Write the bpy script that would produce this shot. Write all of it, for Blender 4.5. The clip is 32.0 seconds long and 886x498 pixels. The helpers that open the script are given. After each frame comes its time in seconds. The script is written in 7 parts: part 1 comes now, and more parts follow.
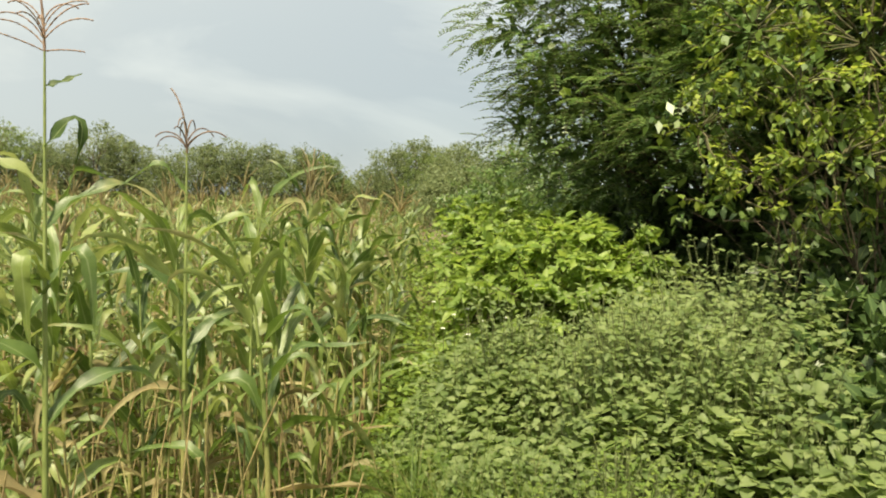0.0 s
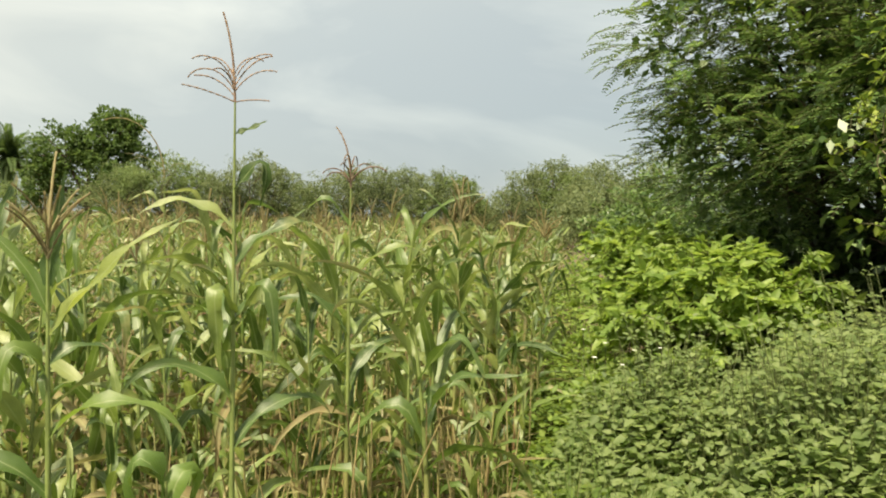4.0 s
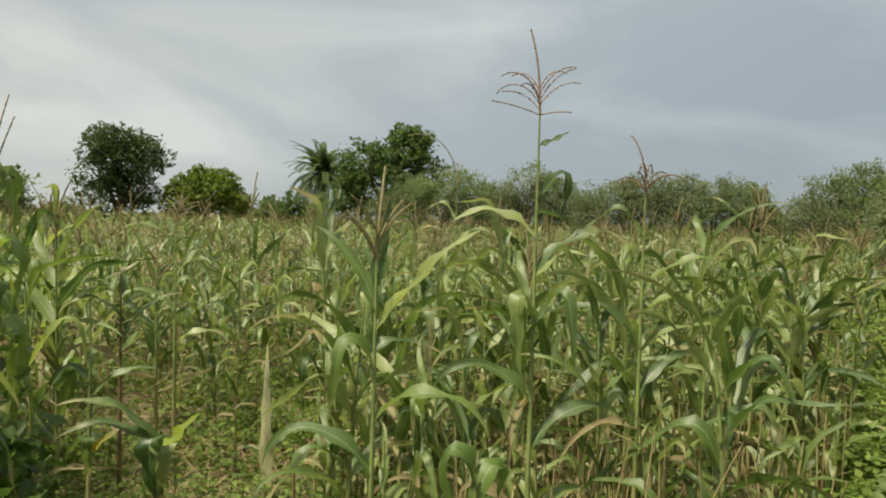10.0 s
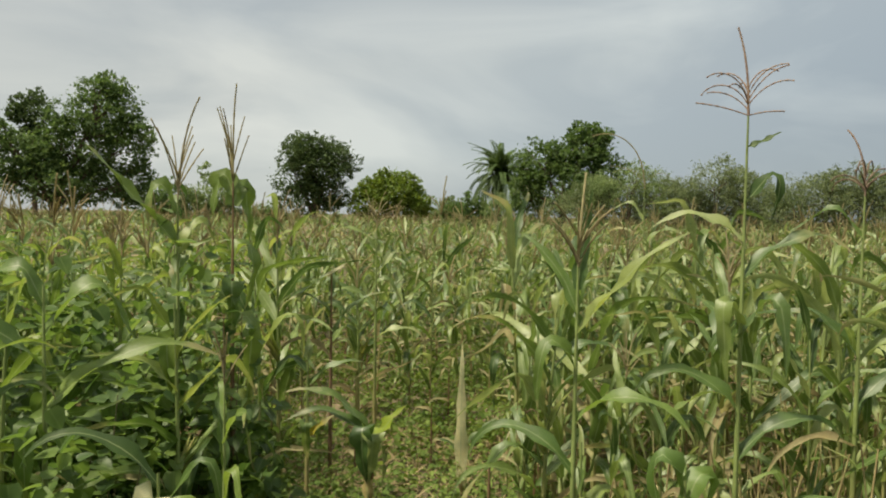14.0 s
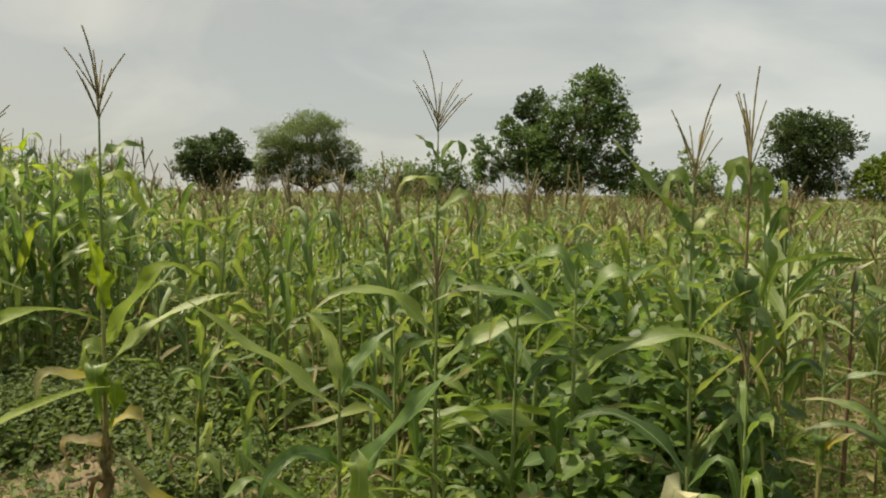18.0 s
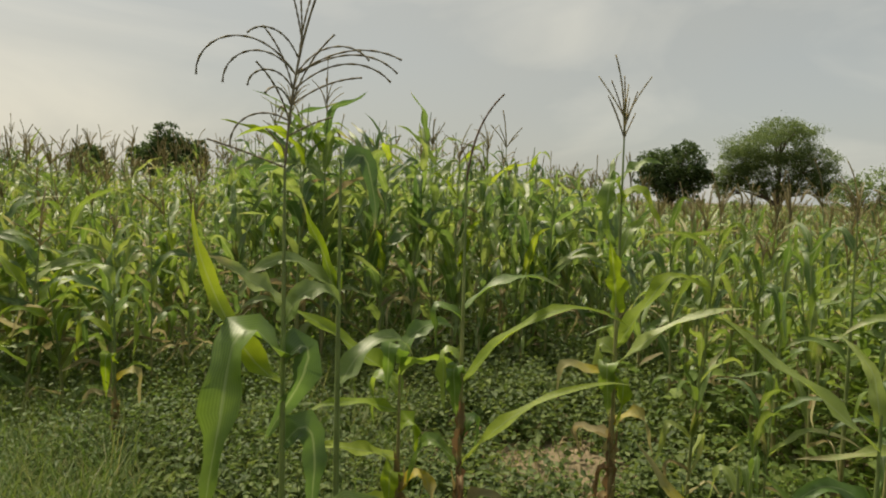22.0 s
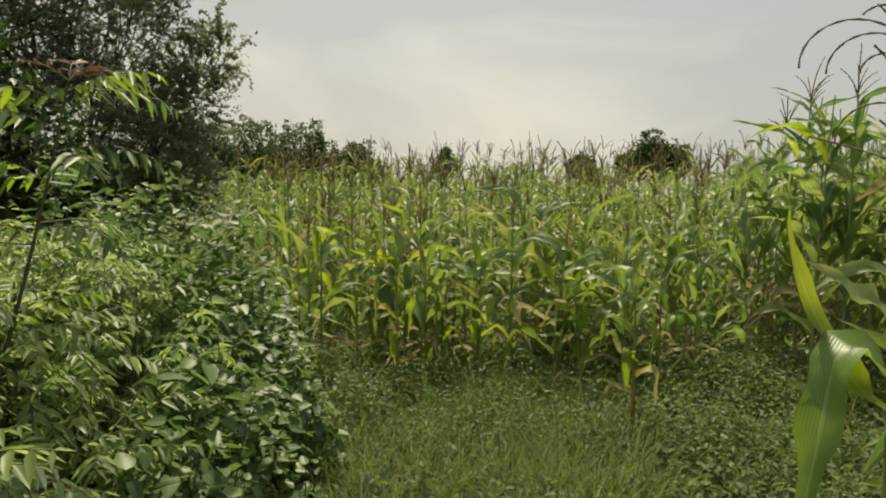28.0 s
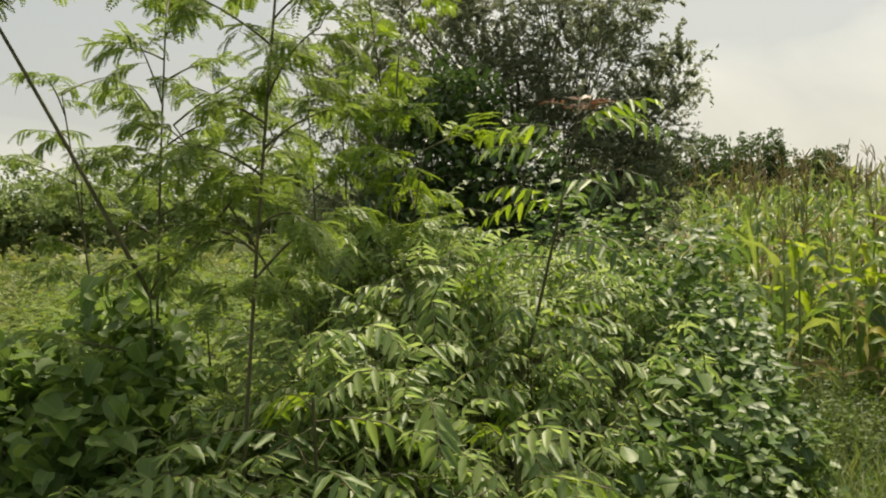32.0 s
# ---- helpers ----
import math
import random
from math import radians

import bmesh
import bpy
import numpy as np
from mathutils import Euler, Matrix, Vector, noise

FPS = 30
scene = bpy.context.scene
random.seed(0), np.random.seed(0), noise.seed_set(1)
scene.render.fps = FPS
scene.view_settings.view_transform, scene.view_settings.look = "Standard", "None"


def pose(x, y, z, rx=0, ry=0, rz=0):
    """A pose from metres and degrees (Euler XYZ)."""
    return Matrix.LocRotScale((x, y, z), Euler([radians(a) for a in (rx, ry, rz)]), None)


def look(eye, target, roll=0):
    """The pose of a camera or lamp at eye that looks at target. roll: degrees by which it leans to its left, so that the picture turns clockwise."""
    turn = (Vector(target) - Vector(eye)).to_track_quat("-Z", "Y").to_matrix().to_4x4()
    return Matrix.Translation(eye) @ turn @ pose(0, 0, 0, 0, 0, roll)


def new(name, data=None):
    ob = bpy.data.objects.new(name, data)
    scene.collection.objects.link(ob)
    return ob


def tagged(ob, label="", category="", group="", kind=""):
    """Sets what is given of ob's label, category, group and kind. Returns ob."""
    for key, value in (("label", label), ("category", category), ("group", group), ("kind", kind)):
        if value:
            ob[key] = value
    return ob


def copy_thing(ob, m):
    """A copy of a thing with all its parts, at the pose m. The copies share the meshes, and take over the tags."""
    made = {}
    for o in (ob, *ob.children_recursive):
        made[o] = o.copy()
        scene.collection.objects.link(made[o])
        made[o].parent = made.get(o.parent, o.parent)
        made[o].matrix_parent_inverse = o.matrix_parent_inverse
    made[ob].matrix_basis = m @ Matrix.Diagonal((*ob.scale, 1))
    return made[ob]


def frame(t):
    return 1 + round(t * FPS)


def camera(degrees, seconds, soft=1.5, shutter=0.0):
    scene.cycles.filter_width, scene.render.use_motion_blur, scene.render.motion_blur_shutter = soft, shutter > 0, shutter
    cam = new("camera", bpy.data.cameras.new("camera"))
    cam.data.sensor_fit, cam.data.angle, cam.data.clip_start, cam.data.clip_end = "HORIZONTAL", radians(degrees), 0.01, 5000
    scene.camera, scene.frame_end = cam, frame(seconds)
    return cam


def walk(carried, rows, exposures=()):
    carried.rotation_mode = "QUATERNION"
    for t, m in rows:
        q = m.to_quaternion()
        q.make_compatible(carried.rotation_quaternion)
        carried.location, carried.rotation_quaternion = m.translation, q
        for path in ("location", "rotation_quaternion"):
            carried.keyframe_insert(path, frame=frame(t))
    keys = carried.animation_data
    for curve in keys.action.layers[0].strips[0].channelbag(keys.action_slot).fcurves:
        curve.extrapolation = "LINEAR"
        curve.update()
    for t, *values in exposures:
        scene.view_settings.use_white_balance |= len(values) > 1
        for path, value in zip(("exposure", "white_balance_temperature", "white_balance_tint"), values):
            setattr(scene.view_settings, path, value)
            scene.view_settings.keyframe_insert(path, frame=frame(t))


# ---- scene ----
cam = camera(62.38, 32.0, soft=2.0)
PATH = [
    (0, look((-0.066, 0.364, 1.530), (-0.067, 5.354, 1.209), 1.92)),
    (0.5, look((-0.115, 0.376, 1.533), (-0.142, 5.371, 1.306), 2.69)),
    (1, look((-0.143, 0.380, 1.551), (-0.083, 5.378, 1.410), 2.64)),
    (1.5, look((-0.140, 0.376, 1.556), (-0.044, 5.373, 1.432), 2.43)),
    (2, look((-0.098, 0.386, 1.577), (-0.308, 5.379, 1.403), 1.14)),
    (2.5, look((-0.101, 0.379, 1.582), (-0.610, 5.350, 1.406), 1.28)),
    (3, look((-0.112, 0.364, 1.579), (-0.804, 5.314, 1.428), 1.32)),
    (3.5, look((-0.131, 0.357, 1.577), (-0.986, 5.280, 1.376), 1.16)),
    (5.5, look((-0.212, 0.318, 1.575), (-1.257, 5.203, 1.354), 1.68)),
    (6, look((-0.194, 0.330, 1.581), (-1.653, 5.111, 1.459), 1.36)),
    (6.5, look((-0.183, 0.347, 1.579), (-1.733, 5.099, 1.460), 1.12)),
    (7, look((-0.182, 0.383, 1.578), (-1.785, 5.116, 1.432), 0.09)),
    (7.5, look((-0.178, 0.404, 1.563), (-1.905, 5.092, 1.359), 0.41)),
    (8, look((-0.178, 0.405, 1.554), (-2.336, 4.914, 1.433), 0.07)),
    (8.5, look((-0.194, 0.340, 1.573), (-2.511, 4.770, 1.575), 1.34)),
    (9, look((-0.215, 0.297, 1.574), (-2.629, 4.673, 1.438), 1.75)),
    (9.5, look((-0.229, 0.298, 1.576), (-2.825, 4.565, 1.346), 1.19)),
    (10, look((-0.231, 0.301, 1.576), (-2.864, 4.547, 1.378), 1.59)),
    (10.5, look((-0.231, 0.291, 1.580), (-2.926, 4.499, 1.394), 1.42)),
    (11, look((-0.223, 0.248, 1.588), (-3.005, 4.400, 1.459), 0.61)),
    (11.5, look((-0.203, 0.185, 1.593), (-2.927, 4.375, 1.436), 1.30)),
    (12, look((-0.193, 0.170, 1.593), (-3.141, 4.207, 1.472), 1.29)),
    (12.5, look((-0.201, 0.182, 1.593), (-3.383, 4.038, 1.497), 0.56)),
    (13, look((-0.220, 0.187, 1.595), (-3.583, 3.881, 1.384), 0.63)),
    (13.5, look((-0.229, 0.189, 1.594), (-3.676, 3.803, 1.356), 0.48)),
    (15.5, look((-0.330, 0.177, 1.612), (-4.427, 3.027, 1.302), 1.42)),
    (16, look((-0.338, 0.174, 1.605), (-4.596, 2.759, 1.170), 0.32)),
    (16.5, look((-0.347, 0.128, 1.612), (-4.775, 2.352, 0.948), 2.78)),
    (17, look((-0.354, 0.107, 1.615), (-4.994, 1.862, 0.990), 1.71)),
    (17.5, look((-0.360, 0.087, 1.617), (-5.176, 1.367, 1.204), 0.87)),
    (18, look((-0.356, 0.064, 1.619), (-5.287, 0.796, 1.236), 0.81)),
    (18.5, look((-0.355, 0.034, 1.623), (-5.341, 0.196, 1.299), 1.31)),
    (19, look((-0.350, 0.020, 1.622), (-5.317, -0.472, 1.314), 0.62)),
    (19.5, look((-0.366, 0.018, 1.615), (-5.252, -0.961, 1.204), 1.12)),
    (20, look((-0.357, 0.007, 1.614), (-5.106, -1.516, 1.257), 0.59)),
    (20.5, look((-0.313, -0.056, 1.622), (-5.001, -1.753, 1.245), 1.14)),
    (21, look((-0.272, -0.116, 1.630), (-4.899, -1.987, 1.337), 1.34)),
    (21.5, look((-0.245, -0.135, 1.628), (-4.798, -2.175, 1.313), 1.55)),
    (22, look((-0.236, -0.159, 1.625), (-4.716, -2.350, 1.262), 1.47)),
    (22.5, look((-0.212, -0.168, 1.630), (-4.603, -2.557, 1.515), 1.05)),
    (23, look((-0.192, -0.187, 1.627), (-4.472, -2.770, 1.524), 1.13)),
    (23.5, look((-0.173, -0.206, 1.623), (-4.403, -2.869, 1.512), 1.29)),
    (24, look((-0.134, -0.233, 1.622), (-4.372, -2.885, 1.531), 1.26)),
    (24.5, look((-0.077, -0.279, 1.618), (-4.322, -2.921, 1.572), 0.95)),
    (26.5, look((-0.175, -0.351, 1.612), (-3.645, -3.943, 1.376), 0.00)),
    (27, look((-0.141, -0.349, 1.612), (-3.254, -4.239, 1.191), 0.68)),
    (27.5, look((-0.138, -0.364, 1.608), (-2.931, -4.486, 1.149), 1.06)),
    (28, look((-0.101, -0.354, 1.617), (-2.411, -4.772, 1.234), 0.35)),
    (28.5, look((-0.054, -0.335, 1.638), (-1.982, -4.943, 1.401), 1.21)),
    (29, look((-0.017, -0.332, 1.632), (-1.504, -5.101, 1.422), 0.97)),
    (29.5, look((0.018, -0.341, 1.640), (-0.893, -5.257, 1.682), 0.32)),
    (30, look((0.048, -0.293, 1.650), (-0.270, -5.250, 2.215), 0.16)),
    (30.5, look((0.049, -0.292, 1.648), (0.076, -5.251, 2.287), -0.41)),
    (31, look((0.033, -0.286, 1.629), (0.204, -5.263, 2.071), 0.35)),
    (31.5, look((0.018, -0.301, 1.605), (0.621, -5.264, 1.539), -1.40)),
    (32, look((0.049, -0.274, 1.607), (0.627, -5.236, 1.393), -1.96)),
]
walk(cam, PATH, [(0, 0.88, 7550, 5), (3, 0.85, 7600, 4), (6, 0.54, 7250, 6), (9, 0.25, 6900, 6), (13, 0.27, 6900, 6), (16, 0.25, 6950, 6), (17, 0.22, 7100, 6), (20, 0.34, 7150, 6), (21, 0.15, 7150, 6), (24, 0.07, 7150, 6), (28, 0.17, 7150, 6), (29, 0.22, 7150, 6), (30, 0.42, 7150, 6), (31, 0.28, 7100, 6), (32, 0.44, 7200, 6)])

# ---------------------------------------------------------------- world and light
SUN_AZ, SUN_EL = radians(160), radians(62)
to_sun = Vector((-math.sin(SUN_AZ) * math.cos(SUN_EL), math.cos(SUN_AZ) * math.cos(SUN_EL), math.sin(SUN_EL)))
sun = new("sun", bpy.data.lights.new("sun", "SUN"))
sun.data.energy, sun.data.angle, sun.data.color = 5.0, radians(5), (1.0, 0.91, 0.76)
sun.matrix_world = look(to_sun * 60, (0, 0, 0))


def links(nt, *pairs):
    for a, b in pairs:
        nt.links.new(a, b)


def make_world():
    """Hazy sky: thin streaked cloud over clear sky, greyer and warmer towards the veiled sun."""
    w = bpy.data.worlds.new("sky")
    scene.world = w
    w.use_nodes = True
    nt = w.node_tree
    N = nt.nodes
    N.clear()
    out, bg = N.new("ShaderNodeOutputWorld"), N.new("ShaderNodeBackground")
    sky = N.new("ShaderNodeTexSky")
    sky.sky_type, sky.sun_disc = "NISHITA", False
    sky.sun_elevation, sky.sun_rotation = SUN_EL, -SUN_AZ
    sky.air_density, sky.dust_density, sky.ozone_density = 1.0, 2.0, 1.0
    tc, mp = N.new("ShaderNodeTexCoord"), N.new("ShaderNodeMapping")
    mp.inputs["Scale"].default_value = (1.0, 1.0, 3.0)
    mp.inputs["Location"].default_value = (0.7, 0.3, 0.1)
    dot = N.new("ShaderNodeVectorMath")
    dot.operation = "DOT_PRODUCT"
    dot.inputs[1].default_value = to_sun
    half = N.new("ShaderNodeMath")
    half.operation = "MULTIPLY_ADD"
    half.inputs[1].default_value, half.inputs[2].default_value = 0.5, 0.5
    haze = N.new("ShaderNodeValToRGB")
    stops = ((0.32, (2.6, 3.15, 3.85)), (0.40, (3.2, 3.75, 4.4)), (0.46, (3.85, 4.35, 4.85)), (0.60, (4.2, 4.5, 4.75)), (0.70, (4.25, 4.45, 4.55)), (0.78, (4.7, 4.8, 4.75)), (0.86, (5.6, 5.6, 5.4)), (1.0, (6.2, 6.1, 5.8)))
    while len(haze.color_ramp.elements) < len(stops):
        haze.color_ramp.elements.new(0.5)
    for e, (p, c) in zip(haze.color_ramp.elements, stops):
        e.position, e.color = p, (*c, 1)
    n1, n2 = N.new("ShaderNodeTexNoise"), N.new("ShaderNodeTexNoise")
    n1.inputs["Scale"].default_value, n1.inputs["Detail"].default_value, n1.inputs["Distortion"].default_value = 1.1, 4, 0.15
    n2.inputs["Scale"].default_value, n2.inputs["Detail"].default_value, n2.inputs["Distortion"].default_value = 2.0, 9, 0.6
    r1, r2 = N.new("ShaderNodeValToRGB"), N.new("ShaderNodeValToRGB")
    r1.color_ramp.elements[0].position, r1.color_ramp.elements[1].position = 0.30, 0.72
    r1.color_ramp.elements[0].color, r1.color_ramp.elements[1].color = (0.72, 0.72, 0.72, 1), (0.98, 0.98, 0.98, 1)
    r2.color_ramp.elements[0].position, r2.color_ramp.elements[1].position = 0.46, 0.68
    r2.color_ramp.elements[0].color, r2.color_ramp.elements[1].color = (0.945, 0.95, 0.96, 1), (1.32, 1.27, 1.21, 1)
    sep = N.new("ShaderNodeSeparateXYZ")
    low = N.new("ShaderNodeValToRGB")
    low.color_ramp.elements.new(0.2)
    for e, (p, c) in zip(low.color_ramp.elements, ((0.0, (1.17, 1.13, 1.07)), (0.14, (1.09, 1.07, 1.04)), (0.36, (0.97, 0.985, 1.0)))):
        e.position, e.color = p, (*c, 1)
    lm = N.new("ShaderNodeMix")
    lm.data_type, lm.blend_type = "RGBA", "MULTIPLY"
    lm.inputs[0].default_value = 1.0
    links(nt, (tc.outputs["Generated"], sep.inputs[0]), (sep.outputs[2], low.inputs[0]), (haze.outputs[0], lm.inputs[6]), (low.outputs[0], lm.inputs[7]))
    cl = N.new("ShaderNodeMix")
    cl.data_type, cl.blend_type = "RGBA", "MULTIPLY"
    cl.inputs[0].default_value = 1.0
    mix = N.new("ShaderNodeMix")
    mix.data_type = "RGBA"
    links(nt, (tc.outputs["Generated"], mp.inputs[0]), (mp.outputs[0], n1.inputs[0]), (mp.outputs[0], n2.inputs[0]),
          (tc.outputs["Generated"], dot.inputs[0]), (dot.outputs["Value"], half.inputs[0]), (half.outputs[0], haze.inputs[0]),
          (n1.outputs[0], r1.inputs[0]), (n2.outputs[0], r2.inputs[0]), (lm.outputs[2], cl.inputs[6]), (r2.outputs[0], cl.inputs[7]),
          (r1.outputs[0], mix.inputs[0]), (sky.outputs[0], mix.inputs[6]), (cl.outputs[2], mix.inputs[7]),
          (mix.outputs[2], bg.inputs[0]), (bg.outputs[0], out.inputs[0]))
    bg.inputs[1].default_value = 0.1


make_world()


# ---------------------------------------------------------------- materials
def ramp(N, fac, stops, nt):
    r = N.new("ShaderNodeValToRGB")
    e = r.color_ramp.elements
    while len(e) < len(stops):
        e.new(0.5)
    for q, (p, c) in zip(e, stops):
        q.position, q.color = p, (*c, 1)
    nt.links.new(fac, r.inputs[0])
    return r.outputs[0]


def leaf_mat(name, cols, glow=0.35, rough=0.45, blade=False, dry=0.0, spot=14.0, spec=0.35):
    """Living leaf: gloss above, light let through; cols: colours from dark to pale, chosen leaf by leaf."""
    m = bpy.data.materials.new(name)
    m.use_nodes = True
    nt = m.node_tree
    N = nt.nodes
    N.clear()
    out, bs, tr, mx = (N.new("ShaderNode" + k) for k in ("OutputMaterial", "BsdfPrincipled", "BsdfTranslucent", "MixShader"))
    geo, obj, uv, tc = (N.new("ShaderNode" + k) for k in ("NewGeometry", "ObjectInfo", "UVMap", "TexCoord"))
    rnd = N.new("ShaderNodeMath")
    rnd.operation = "ADD"
    links(nt, (geo.outputs["Random Per Island"], rnd.inputs[0]), (obj.outputs["Random"], rnd.inputs[1]))
    fr = N.new("ShaderNodeMath")
    fr.operation = "FRACT"
    nt.links.new(rnd.outputs[0], fr.inputs[0])
    k = len(cols) - 1
    col = ramp(N, fr.outputs[0], [(i / k, c) for i, c in enumerate(cols)], nt)
    nz = N.new("ShaderNodeTexNoise")
    nz.inputs["Scale"].default_value, nz.inputs["Detail"].default_value = spot, 4
    nt.links.new(tc.outputs["Object"], nz.inputs[0])
    mott = ramp(N, nz.outputs[0], [(0.3, (0.72, 0.76, 0.7)), (0.7, (1.2, 1.15, 1.05))], nt)
    m1 = N.new("ShaderNodeMix")
    m1.data_type, m1.blend_type = "RGBA", "MULTIPLY"
    m1.inputs[0].default_value = 0.8
    links(nt, (col, m1.inputs[6]), (mott, m1.inputs[7]))
    col = m1.outputs[2]
    sx = N.new("ShaderNodeSeparateXYZ")
    nt.links.new(uv.outputs[0], sx.inputs[0])
    # pale midrib
    dist = N.new("ShaderNodeMath")
    dist.operation = "SUBTRACT"
    dist.inputs[1].default_value = 0.5
    nt.links.new(sx.outputs[0], dist.inputs[0])
    ab = N.new("ShaderNodeMath")
    ab.operation = "ABSOLUTE"
    nt.links.new(dist.outputs[0], ab.inputs[0])
    rib = ramp(N, ab.outputs[0], [(0.02, (1, 1, 1)), (0.06, (0, 0, 0))], nt)
    m2 = N.new("ShaderNodeMix")
    m2.data_type = "RGBA"
    m2.inputs[7].default_value = (0.34, 0.40, 0.20, 1) if blade else (0.22, 0.30, 0.10, 1)
    sc = N.new("ShaderNodeMath")
    sc.operation = "MULTIPLY"
    sc.inputs[1].default_value = 0.45 if blade else 0.3
    links(nt, (rib, sc.inputs[0]), (sc.outputs[0], m2.inputs[0]), (col, m2.inputs[6]))
    col = m2.outputs[2]
    if blade:
        wv = N.new("ShaderNodeTexWave")
        wv.wave_type, wv.bands_direction = "BANDS", "X"
        wv.inputs["Scale"].default_value, wv.inputs["Distortion"].default_value = 4.5, 0.4
        nt.links.new(uv.outputs[0], wv.inputs[0])
        str_ = ramp(N, wv.outputs[0], [(0.0, (0.74, 0.78, 0.72)), (1.0, (1.14, 1.12, 1.10))], nt)
        m3 = N.new("ShaderNodeMix")
        m3.data_type, m3.blend_type = "RGBA", "MULTIPLY"
        m3.inputs[0].default_value = 0.7
        links(nt, (col, m3.inputs[6]), (str_, m3.inputs[7]))
        col = m3.outputs[2]
        # withered tips and edges on some leaves
        a1 = N.new("ShaderNodeMath")
        a1.operation = "MULTIPLY_ADD"
        nt.links.new(nz.outputs[0], a1.inputs[0])
        a1.inputs[1].default_value = 0.9
        nt.links.new(sx.outputs[1], a1.inputs[2])
        a2 = N.new("ShaderNodeMath")
        a2.operation = "MULTIPLY_ADD"
        a2.inputs[1].default_value = 0.55
        fr2 = N.new("ShaderNodeMath")
        fr2.operation = "MULTIPLY"
        fr2.inputs[1].default_value = 7.31
        fr3 = N.new("ShaderNodeMath")
        fr3.operation = "FRACT"
        links(nt, (fr.outputs[0], fr2.inputs[0]), (fr2.outputs[0], fr3.inputs[0]), (fr3.outputs[0], a2.inputs[0]), (a1.outputs[0], a2.inputs[2]))
        dr = ramp(N, a2.outputs[0], [(max(0.0, 1.45 - dry) / 2, (0, 0, 0)), (min(1.0, (1.75 - dry) / 2), (1, 1, 1))], nt)
        a2b = N.new("ShaderNodeMath")
        a2b.operation = "MULTIPLY"
        a2b.inputs[1].default_value = 0.5
        nt.links.new(a2.outputs[0], a2b.inputs[0])
        nt.links.new(a2b.outputs[0], dr.node.inputs[0])
        m4 = N.new("ShaderNodeMix")
        m4.data_type = "RGBA"
        m4.inputs[7].default_value = (0.31, 0.29, 0.13, 1)
        links(nt, (dr, m4.inputs[0]), (col, m4.inputs[6]))
        col = m4.outputs[2]
    hs = N.new("ShaderNodeHueSaturation")
    hs.inputs["Hue"].default_value, hs.inputs["Saturation"].default_value, hs.inputs["Value"].default_value = 0.488, 1.08, 1.75
    nt.links.new(col, hs.inputs["Color"])
    bmp = N.new("ShaderNodeBump")
    bmp.inputs["Strength"].default_value, bmp.inputs["Distance"].default_value = 0.25, 0.01
    if blade:
        rel = N.new("ShaderNodeMath")
        rel.operation = "MULTIPLY_ADD"
        rel.inputs[1].default_value = 0.12
        links(nt, (wv.outputs[0], rel.inputs[0]), (nz.outputs[0], rel.inputs[2]), (rel.outputs[0], bmp.inputs["Height"]))
    else:
        nt.links.new(nz.outputs[0], bmp.inputs["Height"])
    links(nt, (col, bs.inputs["Base Color"]), (hs.outputs[0], tr.inputs[0]), (bmp.outputs[0], bs.inputs["Normal"]),
          (bs.outputs[0], mx.inputs[1]), (tr.outputs[0], mx.inputs[2]), (mx.outputs[0], out.inputs[0]))
    bs.inputs["Roughness"].default_value = rough
    bs.inputs["Specular IOR Level"].default_value = spec
    mx.inputs[0].default_value = glow
    return m


def plain_mat(name, cols, scale=8.0, rough=0.85, bump=0.3, stretch=(1, 1, 1), detail=6):
    m = bpy.data.materials.new(name)
    m.use_nodes = True
    nt = m.node_tree
    N = nt.nodes
    bs = N["Principled BSDF"]
    tc, mp, n1, n2 = (N.new("ShaderNode" + k) for k in ("TexCoord", "Mapping", "TexNoise", "TexNoise"))
    mp.inputs["Scale"].default_value = stretch
    n1.inputs["Scale"].default_value, n1.inputs["Detail"].default_value = scale, detail
    n2.inputs["Scale"].default_value, n2.inputs["Detail"].default_value = scale * 7, 4
    k = len(cols) - 1
    links(nt, (tc.outputs["Object"], mp.inputs[0]), (mp.outputs[0], n1.inputs[0]), (mp.outputs[0], n2.inputs[0]))
    c = ramp(N, n1.outputs[0], [(0.3 + 0.4 * i / k, q) for i, q in enumerate(cols)], nt)
    g = ramp(N, n2.outputs[0], [(0.3, (0.7, 0.7, 0.7)), (0.7, (1.2, 1.2, 1.2))], nt)
    mm = N.new("ShaderNodeMix")
    mm.data_type, mm.blend_type = "RGBA", "MULTIPLY"
    mm.inputs[0].default_value = 0.8
    b = N.new("ShaderNodeBump")
    b.inputs["Strength"].default_value, b.inputs["Distance"].default_value = bump, 0.02
    links(nt, (c, mm.inputs[6]), (g, mm.inputs[7]), (mm.outputs[2], bs.inputs["Base Color"]), (n2.outputs[0], b.inputs["Height"]), (b.outputs[0], bs.inputs["Normal"]))
    bs.inputs["Roughness"].default_value = rough
    return m


